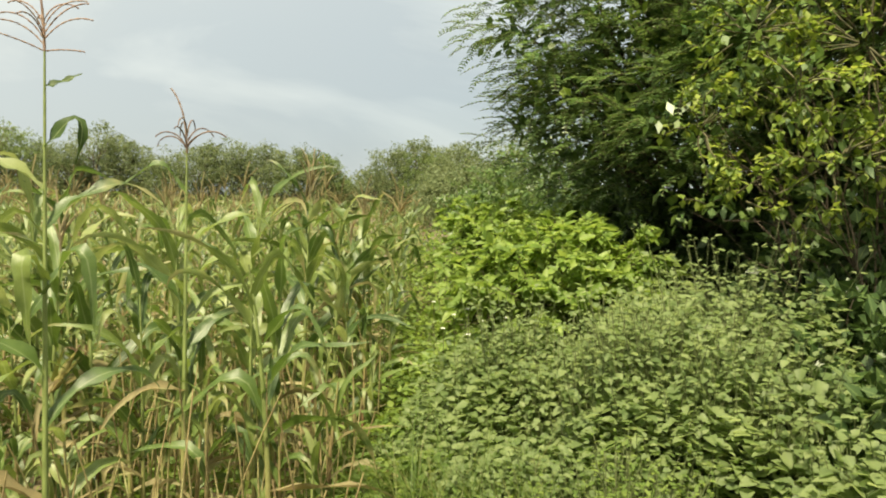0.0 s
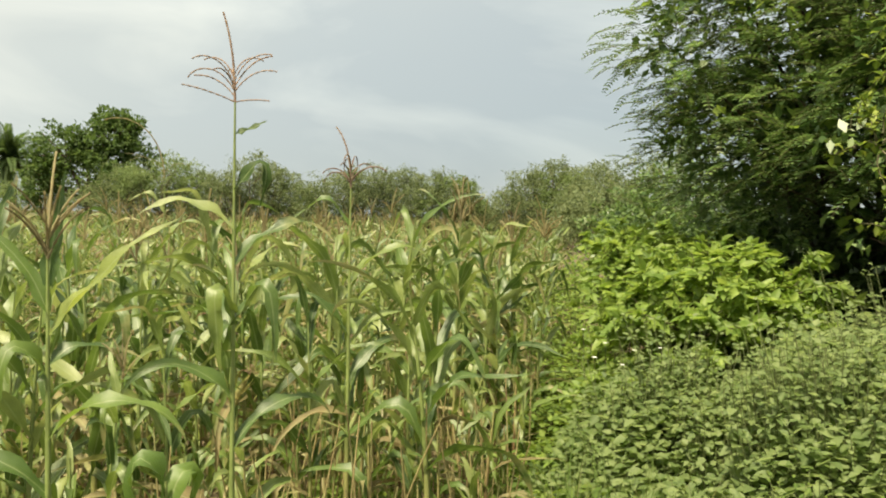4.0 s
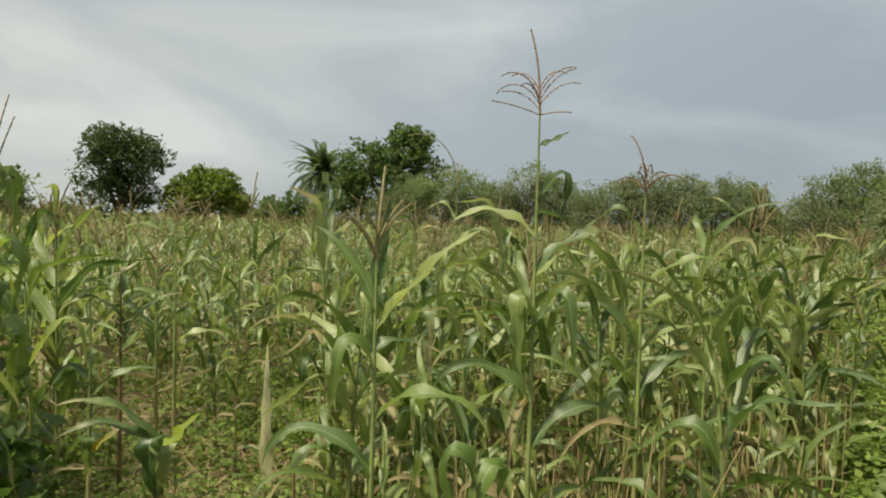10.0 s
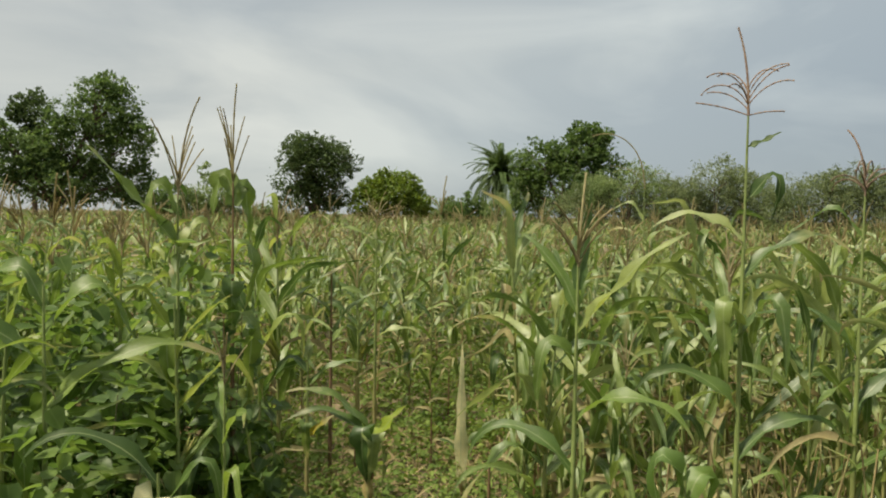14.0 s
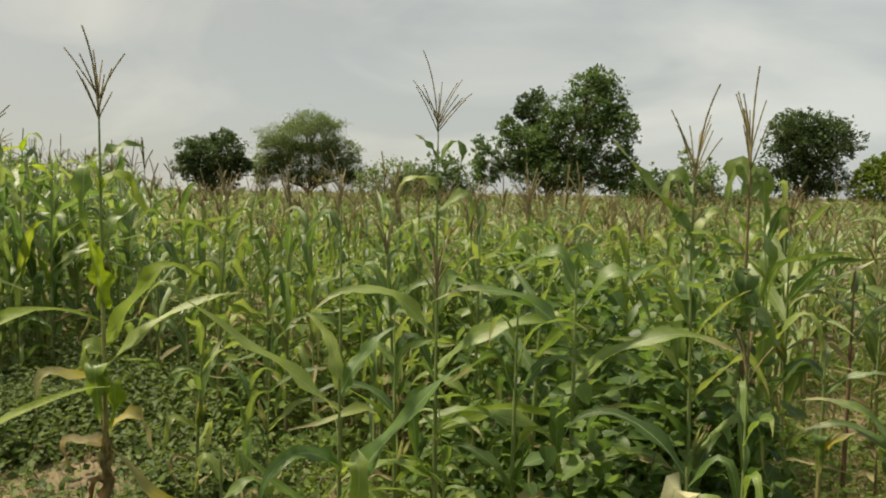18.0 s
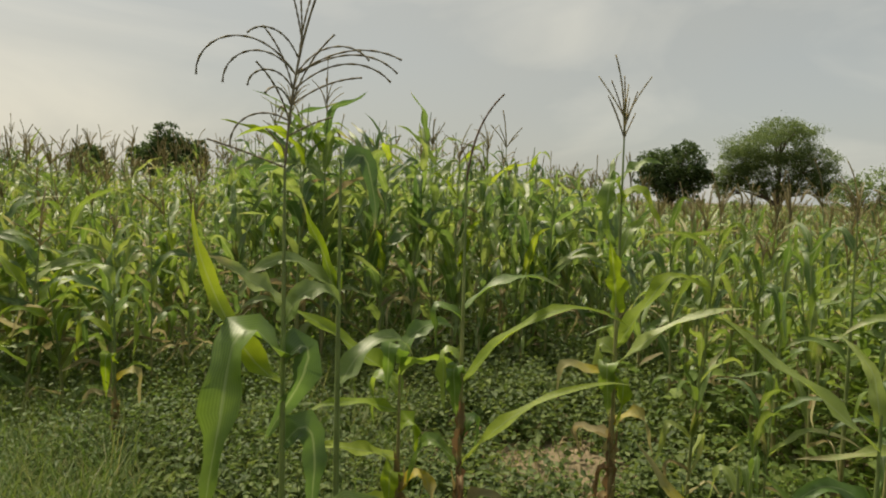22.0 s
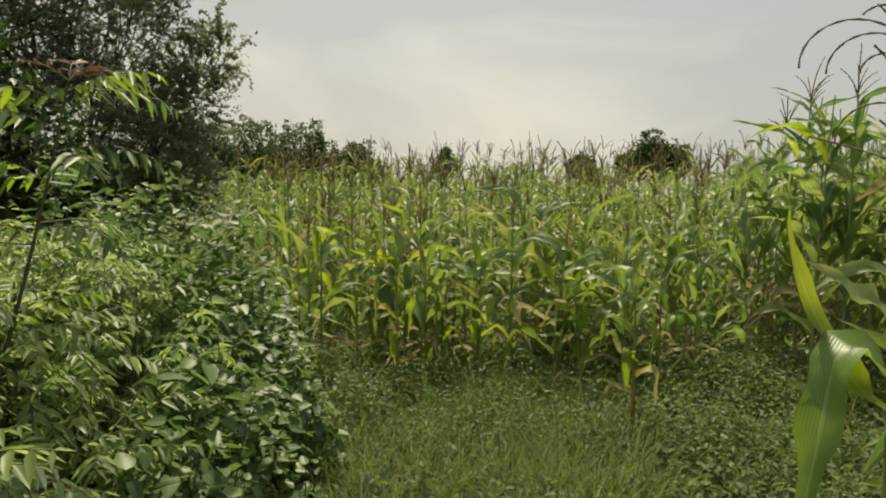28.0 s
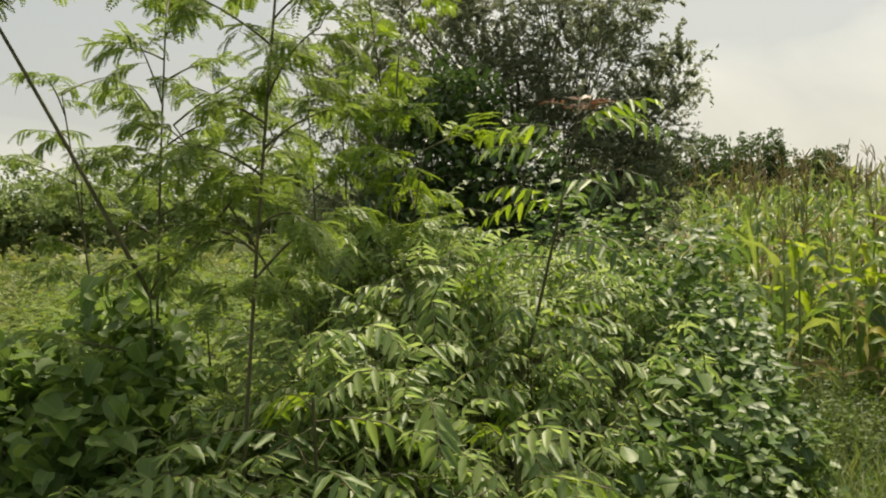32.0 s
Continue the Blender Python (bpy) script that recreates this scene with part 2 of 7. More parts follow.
M_SOIL = plain_mat("soil", [(0.08, 0.075, 0.036), (0.155, 0.122, 0.07), (0.235, 0.178, 0.108)], 1.6, 0.95, 0.6)
M_BARK = plain_mat("bark", [(0.06, 0.045, 0.03), (0.16, 0.12, 0.085)], 9, 0.9, 0.7, (1, 1, 0.25))
M_TWIG = plain_mat("green_twig", [(0.06, 0.06, 0.025), (0.12, 0.11, 0.05)], 12, 0.7)
def stalk_mat(name="maize_stalk", rise=1.0):
    """Maize stalk: red-brown and straw at the foot, up to the share rise, yellow-green above."""
    m = plain_mat(name, [(0.6, 0.6, 0.6), (1.1, 1.1, 1.1)], 9, 0.5, 0.15, (1, 1, 0.3))
    nt = m.node_tree
    N = nt.nodes
    tc, sx, add, mul = (N.new("ShaderNode" + k) for k in ("TexCoord", "SeparateXYZ", "Math", "Mix"))
    add.operation = "MULTIPLY_ADD"
    add.inputs[1].default_value = 0.7
    info = N.new("ShaderNodeNewGeometry")
    links(nt, (tc.outputs["Object"], sx.inputs[0]), (info.outputs["Random Per Island"], add.inputs[0]), (sx.outputs[2], add.inputs[2]))
    low = N.new("ShaderNodeMath")
    low.operation = "DIVIDE"
    low.inputs[1].default_value = rise
    nt.links.new(add.outputs[0], low.inputs[0])
    c = ramp(N, low.outputs[0], [(0.15, (0.18, 0.095, 0.05)), (0.45, (0.35, 0.27, 0.13)), (0.75, (0.34, 0.34, 0.13)), (1.0, (0.23, 0.29, 0.095))], nt)
    mul.data_type, mul.blend_type = "RGBA", "MULTIPLY"
    mul.inputs[0].default_value = 1.0
    base = N["Principled BSDF"].inputs["Base Color"]
    old = base.links[0].from_socket
    links(nt, (c, mul.inputs[6]), (old, mul.inputs[7]), (mul.outputs[2], base))
    return m


M_STALK = stalk_mat()
M_GREENSTEM = plain_mat("herb_stem", [(0.10, 0.13, 0.045), (0.17, 0.20, 0.08)], 12, 0.6)
M_STALK_BROWN = stalk_mat("maize_stalk_ripe", 1.9)
M_SHEATH = leaf_mat("maize_sheath", [(0.15, 0.085, 0.045), (0.25, 0.165, 0.085), (0.36, 0.28, 0.14), (0.42, 0.36, 0.16)], 0.2, 0.75, True, -0.4)
M_TWIGGREY = plain_mat("grey_twig", [(0.11, 0.095, 0.075), (0.21, 0.18, 0.14)], 12, 0.85)
M_HUSK = leaf_mat("husk", [(0.20, 0.26, 0.06), (0.28, 0.31, 0.09), (0.35, 0.32, 0.14)], 0.3, 0.5)
M_DRYSTALK = plain_mat("dry_stalk", [(0.10, 0.055, 0.03), (0.24, 0.16, 0.08)], 7, 0.8, 0.3, (1, 1, 0.3))
M_TASSEL = leaf_mat("tassel", [(0.22, 0.185, 0.115), (0.31, 0.27, 0.165), (0.40, 0.35, 0.22)], 0.35, 0.8, spot=30)
M_TASSEL_RED = plain_mat("tassel_purple", [(0.12, 0.075, 0.058), (0.23, 0.165, 0.115)], 40, 0.8)
M_TASSEL_GREY = plain_mat("tassel_grey_brown", [(0.13, 0.105, 0.07), (0.26, 0.225, 0.15)], 40, 0.8)
M_TASSEL_PINK = plain_mat("tassel_pinkish", [(0.19, 0.115, 0.085), (0.34, 0.24, 0.17)], 40, 0.8)
# Acacia leaf tones are lightened to include the haze of distance.
M_ACACIA = leaf_mat("acacia_leaf", [(0.075, 0.12, 0.045), (0.115, 0.165, 0.06), (0.165, 0.215, 0.085)], 0.4, 0.65, spot=1.5)
M_TASSEL_FAR = leaf_mat("tassel_straw", [(0.22, 0.19, 0.10), (0.29, 0.25, 0.14), (0.37, 0.32, 0.19)], 0.4, 0.8, spot=3)
M_MAIZE = leaf_mat("maize_leaf", [(0.07, 0.13, 0.032), (0.115, 0.19, 0.042), (0.175, 0.25, 0.055), (0.25, 0.305, 0.085)], 0.38, 0.48, True, -0.12, spec=0.7)
M_MAIZE_OLD = leaf_mat("maize_leaf_fading", [(0.055, 0.105, 0.028), (0.105, 0.172, 0.042), (0.175, 0.242, 0.068), (0.275, 0.325, 0.13)], 0.33, 0.45, True, -0.05, spec=0.8)
M_MAIZE_LUSH = leaf_mat("maize_leaf_lush", [(0.07, 0.135, 0.042), (0.112, 0.188, 0.052), (0.165, 0.24, 0.066), (0.25, 0.315, 0.10)], 0.44, 0.46, True, -0.2, spec=0.9)
M_MAIZE_FRESH = leaf_mat("maize_leaf_fresh", [(0.10, 0.185, 0.038), (0.145, 0.235, 0.045), (0.20, 0.29, 0.055), (0.28, 0.35, 0.09)], 0.44, 0.46, True, -0.3, spec=0.85)
M_MAIZE_DARK = leaf_mat("maize_leaf_dark", [(0.035, 0.07, 0.02), (0.06, 0.105, 0.028)], 0.3, 0.5, True, -0.5)
M_MAIZE_DRY = leaf_mat("maize_leaf_dry", [(0.20, 0.165, 0.085), (0.29, 0.25, 0.14), (0.40, 0.37, 0.22)], 0.3, 0.7, True, 0.1)
M_MAIZE_LIME = leaf_mat("maize_leaf_lime", [(0.18, 0.27, 0.03), (0.24, 0.33, 0.045), (0.29, 0.36, 0.06)], 0.48, 0.5, True, -0.35)
M_BLEACH = leaf_mat("maize_leaf_bleached", [(0.66, 0.62, 0.40), (0.74, 0.70, 0.48)], 0.35, 0.7, True, -0.5)
M_MAIZE_YELLOW = leaf_mat("maize_leaf_yellow", [(0.34, 0.30, 0.03), (0.40, 0.33, 0.04)], 0.4, 0.5, True, 0.3)
M_WEED = leaf_mat("weed_leaf_pale", [(0.13, 0.192, 0.074), (0.19, 0.256, 0.108), (0.255, 0.32, 0.15)], 0.5, 0.55, spec=0.4)
M_HERB = leaf_mat("herb_leaf", [(0.085, 0.145, 0.03), (0.13, 0.20, 0.045), (0.19, 0.255, 0.062)], 0.4, 0.7)
M_BRIGHT = leaf_mat("shrub_leaf_bright", [(0.125, 0.205, 0.048), (0.19, 0.285, 0.068), (0.275, 0.37, 0.10)], 0.42, 0.5)
M_LIME = leaf_mat("creeper_leaf_lime", [(0.10, 0.165, 0.036), (0.18, 0.255, 0.055), (0.30, 0.365, 0.09)], 0.38, 0.5)
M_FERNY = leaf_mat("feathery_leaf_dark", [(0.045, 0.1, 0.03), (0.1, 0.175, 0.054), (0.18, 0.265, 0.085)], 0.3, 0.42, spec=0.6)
M_GLOSSY = leaf_mat("thicket_leaf_glossy", [(0.12, 0.195, 0.066), (0.195, 0.28, 0.095), (0.29, 0.365, 0.135)], 0.48, 0.46, spec=0.65)
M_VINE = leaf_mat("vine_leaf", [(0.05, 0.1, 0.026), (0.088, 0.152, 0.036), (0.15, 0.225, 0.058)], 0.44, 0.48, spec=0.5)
M_FEATHER = leaf_mat("sapling_leaf", [(0.088, 0.145, 0.032), (0.135, 0.205, 0.046), (0.195, 0.27, 0.064)], 0.44, 0.5)
# Carries the shade of a backlit bush and the tree hollow in its colour.
M_SHADEVINE = leaf_mat("bush_leaf_shade_dark", [(0.028, 0.06, 0.018), (0.05, 0.095, 0.028), (0.08, 0.135, 0.04)], 0.2, 0.45, spec=0.5)
M_MATHERB = leaf_mat("creeping_herb_leaf", [(0.046, 0.09, 0.02), (0.076, 0.13, 0.028), (0.125, 0.185, 0.042)], 0.37, 0.55, spec=0.4)
M_GREYHERB = leaf_mat("grey_green_herb_leaf", [(0.042, 0.075, 0.02), (0.082, 0.125, 0.034), (0.15, 0.195, 0.06)], 0.36, 0.6, spec=0.35)
M_CLEARING = leaf_mat("clearing_weed_leaf", [(0.055, 0.09, 0.025), (0.11, 0.155, 0.042), (0.22, 0.24, 0.085)], 0.3, 0.6)
M_CREEPER = leaf_mat("creeper_leaf_oval", [(0.05, 0.102, 0.03), (0.088, 0.155, 0.043), (0.145, 0.215, 0.065)], 0.35, 0.48, spec=0.5)
M_HUMP = leaf_mat("vine_leaf_soft", [(0.075, 0.135, 0.038), (0.12, 0.195, 0.052), (0.18, 0.26, 0.075)], 0.4, 0.5, spec=0.45)
M_RED = leaf_mat("young_red_leaf", [(0.09, 0.035, 0.028), (0.16, 0.07, 0.045)], 0.3, 0.4)
M_SILVER = leaf_mat("shrub_tree_leaf", [(0.105, 0.128, 0.085), (0.16, 0.188, 0.125), (0.24, 0.268, 0.185)], 0.45, 0.6, spec=0.3)
M_FAR = leaf_mat("far_leaf", [(0.045, 0.09, 0.028), (0.075, 0.13, 0.04), (0.11, 0.17, 0.055)], 0.42, 0.65, spot=1.5)
M_FARPALE = leaf_mat("far_leaf_pale", [(0.10, 0.155, 0.06), (0.145, 0.205, 0.085), (0.20, 0.26, 0.115)], 0.4, 0.6, spot=1.5)
# Greyer than other far leaves: haze over the scrub line mixed into the colour.
M_SCRUB = leaf_mat("scrub_leaf", [(0.085, 0.12, 0.06), (0.135, 0.175, 0.088), (0.21, 0.25, 0.135)], 0.38, 0.65, spot=1.5)
M_FARDARK = leaf_mat("far_leaf_dark", [(0.032, 0.06, 0.021), (0.052, 0.088, 0.03), (0.075, 0.118, 0.04)], 0.3, 0.7, spot=1.5)
M_FARLIME = leaf_mat("far_leaf_yellow_green", [(0.09, 0.15, 0.025), (0.14, 0.21, 0.035), (0.19, 0.25, 0.05)], 0.3, 0.55, spot=1.5)
M_SAPLIME = leaf_mat("sapling_leaf_lime", [(0.11, 0.19, 0.025), (0.165, 0.255, 0.035), (0.23, 0.325, 0.045)], 0.42, 0.45)
M_GRASS = leaf_mat("grass_blade", [(0.055, 0.11, 0.02), (0.09, 0.155, 0.03), (0.135, 0.19, 0.045), (0.22, 0.21, 0.09)], 0.38, 0.55)
M_STRAW = leaf_mat("straw", [(0.26, 0.2, 0.11), (0.36, 0.29, 0.17)], 0.2, 0.8)
M_DRYSTEM = plain_mat("dry_stem", [(0.22, 0.15, 0.08), (0.33, 0.27, 0.12), (0.36, 0.36, 0.16)], 6, 0.8)
M_FLOWER = plain_mat("white_petal", [(0.75, 0.75, 0.72), (0.85, 0.85, 0.82)], 5, 0.6)

# ---------------------------------------------------------------- mesh building
RNG = np.random.default_rng(7)


def mesh_of(name, chunks, mats, smooth=True):
    """One mesh out of chunks (vertices, quads, uv, material index)."""
    vs, qs, us, ms, o = [], [], [], [], 0
    for v, q, u, mi in chunks:
        vs.append(v.reshape(-1, 3))
        qs.append(q.reshape(-1, 4) + o)
        us.append(u.reshape(-1, 2))
        ms.append(np.full(len(qs[-1]), mi, np.int32))
        o += len(vs[-1])
    v, q, u, mi = np.concatenate(vs), np.concatenate(qs).astype(np.int32), np.concatenate(us), np.concatenate(ms)
    me = bpy.data.meshes.new(name)
    me.vertices.add(len(v))
    me.vertices.foreach_set("co", v.astype(np.float32).ravel())
    me.loops.add(q.size)
    me.loops.foreach_set("vertex_index", q.ravel())
    me.polygons.add(len(q))
    me.polygons.foreach_set("loop_start", np.arange(0, q.size, 4, dtype=np.int32))
    me.polygons.foreach_set("material_index", mi)
    me.polygons.foreach_set("use_smooth", np.full(len(q), smooth))
    uvl = me.uv_layers.new(name="UVMap")
    uvl.data.foreach_set("uv", u[q.ravel()].astype(np.float32).ravel())
    for m in (mats if isinstance(mats, (list, tuple)) else [mats]):
        me.materials.append(m)
    me.update(calc_edges=True)
    return me


def part(name, me, parent, label=""):
    ob = new(name, me)
    ob.parent = parent
    return tagged(ob, label)


def thing(name, label, category, group="", kind="", at=(0, 0, 0), rz=0.0):
    ob = new(name)
    ob.empty_display_size = 0.1
    ob.matrix_basis = Matrix.Translation(at) @ Matrix.Rotation(rz, 4, "Z")
    return tagged(ob, label, category, group, kind)


def unit(a):
    return a / np.maximum(np.linalg.norm(a, axis=-1, keepdims=True), 1e-9)


def col(a, n):
    return np.broadcast_to(np.asarray(a, float), (n,)).copy()


def ribbons(base, az, e0, droop, L, W, S=7, fold=0.18, wave=0.0, twist=0.0, power=1.6, shape="maize", mi=0, swing=0.0, crook=0.0):
    """Arched leaves with a folded midrib. az, e0: the way they leave; droop: how far they bend down, in radians; power: how the bend
    is spread along them, or, below 0, the share of the length at which they fold over."""
    base = np.atleast_2d(np.asarray(base, float))
    n = len(base)
    az, e0, droop, L, W, fold, wave, twist, swing, power, crook = (col(a, n)[:, None] for a in (az, e0, droop, L, W, fold, wave, twist, swing, power, crook))
    s = np.linspace(0, 1, S + 1)[None]
    bendy = np.clip((s + power + 0.1) / 0.2, 0, 1)
    el = e0 - droop * np.where(power > 0, s ** np.abs(power), bendy * bendy * (3 - 2 * bendy) * 0.85 + 0.15 * s)
    ph = RNG.uniform(0, 6.3, (n, 1))
    el = el + crook * np.sin(s * RNG.uniform(5, 10, (n, 1)) + ph) * s
    aa = az + swing * s ** 1.5 + crook * 1.4 * np.sin(s * RNG.uniform(4, 8, (n, 1)) + 2 * ph) * s
    h = np.stack([-np.sin(aa), np.cos(aa), 0 * aa], -1)
    t = h * np.cos(el)[..., None] + np.array([0, 0, 1.0]) * np.sin(el)[..., None]
    step = (t[:, :-1] + t[:, 1:]) * 0.5 * (L[..., None] / S)
    p = base[:, None] + np.concatenate([np.zeros((n, 1, 3)), np.cumsum(step, 1)], 1)
    side = np.stack([np.cos(aa), np.sin(aa), 0 * aa], -1)
    nor = np.cross(side, t)
    tw = (twist * (0.4 + 0.6 * s))[..., None]
    side, nor = side * np.cos(tw) + nor * np.sin(tw), nor * np.cos(tw) - side * np.sin(tw)
    if shape == "maize":
        w = np.minimum(1, 0.5 + 2.8 * s) * (1 - s ** 1.9) + 0.012
    else:
        w = np.sin(np.pi * np.clip(s, 0, 1) ** 0.75) + 0.03
    w = (w * W * 0.5)[..., None]
    w = w * (1 + 0.35 * wave[..., None] * np.sin(s * 23 + 3 * ph)[..., None])
    wv = (wave * np.sin(s * 17 + ph) * w[..., 0])[..., None]
    wv2 = (wave * np.sin(s * 15 + ph * 1.7 + 2) * w[..., 0])[..., None]
    f = fold[..., None] * w
    v = np.stack([p - side * w + nor * (f + wv), p - nor * f * 0.5, p + side * w + nor * (f + wv2)], 2)
    k = S + 1
    i = np.arange(n)[:, None, None] * (k * 3) + np.arange(S)[None, :, None] * 3 + np.arange(2)[None, None]
    q = np.stack([i, i + 1, i + 4, i + 3], -1)
    u = np.broadcast_to(np.stack(np.broadcast_arrays(np.array([0, 0.5, 1.0])[None], s[0][:, None]), -1)[None], (n, k, 3, 2))
    return v.reshape(-1, 3), q.reshape(-1, 4), u.reshape(-1, 2), mi


def leaflets(base, along, up, L, W, mi=0):
    """Small flat leaves of one face each."""
    n = len(base)
    L, W = col(L, n)[:, None], col(W, n)[:, None]
    along = unit(along)
    side = unit(np.cross(along, up))
    dip = np.cross(side, along) * (L * 0.12)
    v = np.stack([base, base + along * L * 0.45 - side * W * 0.5 + dip, base + along * L, base + along * L * 0.45 + side * W * 0.5 + dip], 1)
    q = np.arange(n * 4).reshape(n, 4)
    u = np.broadcast_to(np.array([[0.5, 0], [0.1, 0.45], [0.5, 1], [0.9, 0.45]])[None], (n, 4, 2))
    return v.reshape(-1, 3), q, u.reshape(-1, 2), mi


def ovate(base, along, up, L, W, mi=0, fold=0.16, heart=False):
    """Leaves of two folded halves, with a point and a broad middle; up: the way that the upper face looks."""
    n = len(base)
    L, W = col(L, n)[:, None], col(W, n)[:, None]
    along = unit(along)
    side = unit(np.cross(along, up))
    nor = np.cross(side, along)
    edge = ((0.02, 0.36, 1.0), (0.30, 0.5, 1.0), (0.68, 0.34, 0.8)) if heart else ((0.3, 0.5, 1.0), (0.68, 0.34, 0.7))
    at = lambda f, w, k: base + along * L * f + side * W * w + nor * (W * fold * k - L * 0.16 * f * f)
    k = len(edge)
    rib = [at(0, 0, 0), at(1, 0, 0)] + ([at(0.4, 0, 0)] if heart else [])
    v = np.stack(rib + [at(f, -w, c) for f, w, c in edge] + [at(f, w, c) for f, w, c in edge], 1)
    m = len(rib)
    if heart:
        faces = [(0, 2, m + 1, m), (2, 1, m + 2, m + 1), (0, m + k, m + k + 1, 2), (2, m + k + 1, m + k + 2, 1)]
    else:
        faces = [(0, 1, m + 1, m), (0, m + k, m + k + 1, 1)]
    q = np.arange(n)[:, None, None] * (m + 2 * k) + np.array(faces)[None]
    u = [(0.5, 0), (0.5, 1)] + ([(0.5, 0.4)] if heart else []) + [(0.5 - w, f) for f, w, c in edge] + [(0.5 + w, f) for f, w, c in edge]
    u = np.broadcast_to(np.array(u)[None], (n, m + 2 * k, 2))
    return v.reshape(-1, 3), q.reshape(-1, 4), u.reshape(-1, 2), mi


def blades(base, az, e0, droop, L, W, mi=0):
    """Grass blades of three short faces."""
    p = arcs(base, az, e0, droop, L, 3, 1.4)
    n = len(p)
    az = col(az, n)
    side = np.stack([np.cos(az), np.sin(az), 0 * az], -1)[:, None] * (col(W, n)[:, None] * np.array([1, 0.85, 0.6, 0.08]) * 0.5)[..., None]
    v = np.stack([p - side, p + side], 2)
    i = np.arange(n)[:, None] * 8 + np.arange(3)[None] * 2
    q = np.stack([i, i + 1, i + 3, i + 2], -1)
    u = np.broadcast_to(np.stack(np.meshgrid([0.2, 0.8], np.linspace(0, 1, 4)), -1)[None], (n, 4, 2, 2))
    return v.reshape(-1, 3), q.reshape(-1, 4), u.reshape(-1, 2), mi


def tubes(paths, radii, k=5, mi=0):
    """Round stems along paths (n, s, 3) with radii (n, s)."""
    paths = np.asarray(paths, float)
    n, s, _ = paths.shape
    radii = np.broadcast_to(np.asarray(radii, float), (n, s))
    t = unit(np.gradient(paths, axis=1))
    ref = np.where(np.abs(t[..., 2:3]) > 0.9, np.array([1.0, 0, 0]), np.array([0, 0, 1.0]))
    a = unit(np.cross(t, ref))
    b = np.cross(t, a)
    th = np.arange(k) * 2 * math.pi / k
    v = paths[:, :, None] + radii[..., None, None] * (a[:, :, None] * np.cos(th)[:, None] + b[:, :, None] * np.sin(th)[:, None])
    i = np.arange(n)[:, None, None] * (s * k) + np.arange(s - 1)[None, :, None] * k
    j = np.arange(k)[None, None]
    q = np.stack([i + j, i + (j + 1) % k, i + k + (j + 1) % k, i + k + j], -1)
    u = np.stack(np.broadcast_arrays((np.arange(k) / k)[None, None], np.linspace(0, 1, s)[None, :, None], np.zeros((n, 1, 1)))[:2], -1)
    u = np.broadcast_to(u, (n, s, k, 2))
    return v.reshape(-1, 3), q.reshape(-1, 4), u.reshape(-1, 2), mi


def arcs(base, az, e0, droop, L, S=6, power=1.4, wob=0.0):
    """Curved paths (n, S + 1, 3)."""
    base = np.atleast_2d(np.asarray(base, float))
    n = len(base)
    az, e0, droop, L = (col(a, n)[:, None] for a in (az, e0, droop, L))
    s = np.linspace(0, 1, S + 1)[None]
    el = e0 - droop * s ** power
    aa = az + wob * np.sin(s * 5 + RNG.uniform(0, 6, (n, 1)))
    t = np.stack([-np.sin(aa) * np.cos(el), np.cos(aa) * np.cos(el), np.sin(el)], -1)
    st = (t[:, :-1] + t[:, 1:]) * 0.5 * (L[..., None] / S)
    return base[:, None] + np.concatenate([np.zeros((n, 1, 3)), np.cumsum(st, 1)], 1)


def polar(azd, d):
    a = np.radians(azd)
    return -np.sin(a) * d, np.cos(a) * d


def R(a, b, n=None):
    return RNG.uniform(a, b, n)


# ---------------------------------------------------------------- ground
def ground_z(x, y):
    d = np.hypot(x, y)
    near = np.exp(-(d / 40) ** 2)
    return near * (0.035 * np.sin(x * 1.7 + 0.6 * y) + 0.03 * np.sin(y * 2.3 - 0.8 * x) + 0.02 * np.sin(5.1 * x) * np.cos(4.3 * y)) - 0.02


def make_ground():
    rad = np.concatenate([np.linspace(0.02, 14, 70), np.geomspace(14.8, 2600, 36)])
    th = np.linspace(0, 2 * math.pi, 181)[:-1]
    r, a = np.meshgrid(rad, th, indexing="ij")
    x, y = r * np.cos(a), r * np.sin(a)
    v = np.stack([x, y, ground_z(x, y)], -1)
    n, k = r.shape
    i = np.arange(n - 1)[:, None] * k
    j = np.arange(k)[None]
    q = np.stack([i + j, i + k + j, i + k + (j + 1) % k, i + (j + 1) % k], -1)
    u = np.stack([x, y], -1)
    ob = new("ground", mesh_of("ground", [(v.reshape(-1, 3), q.reshape(-1, 4), u.reshape(-1, 2), 0)], M_SOIL))
    tagged(ob, "brown farm soil with green patches and dry litter", "ground", kind="structure")


make_ground()


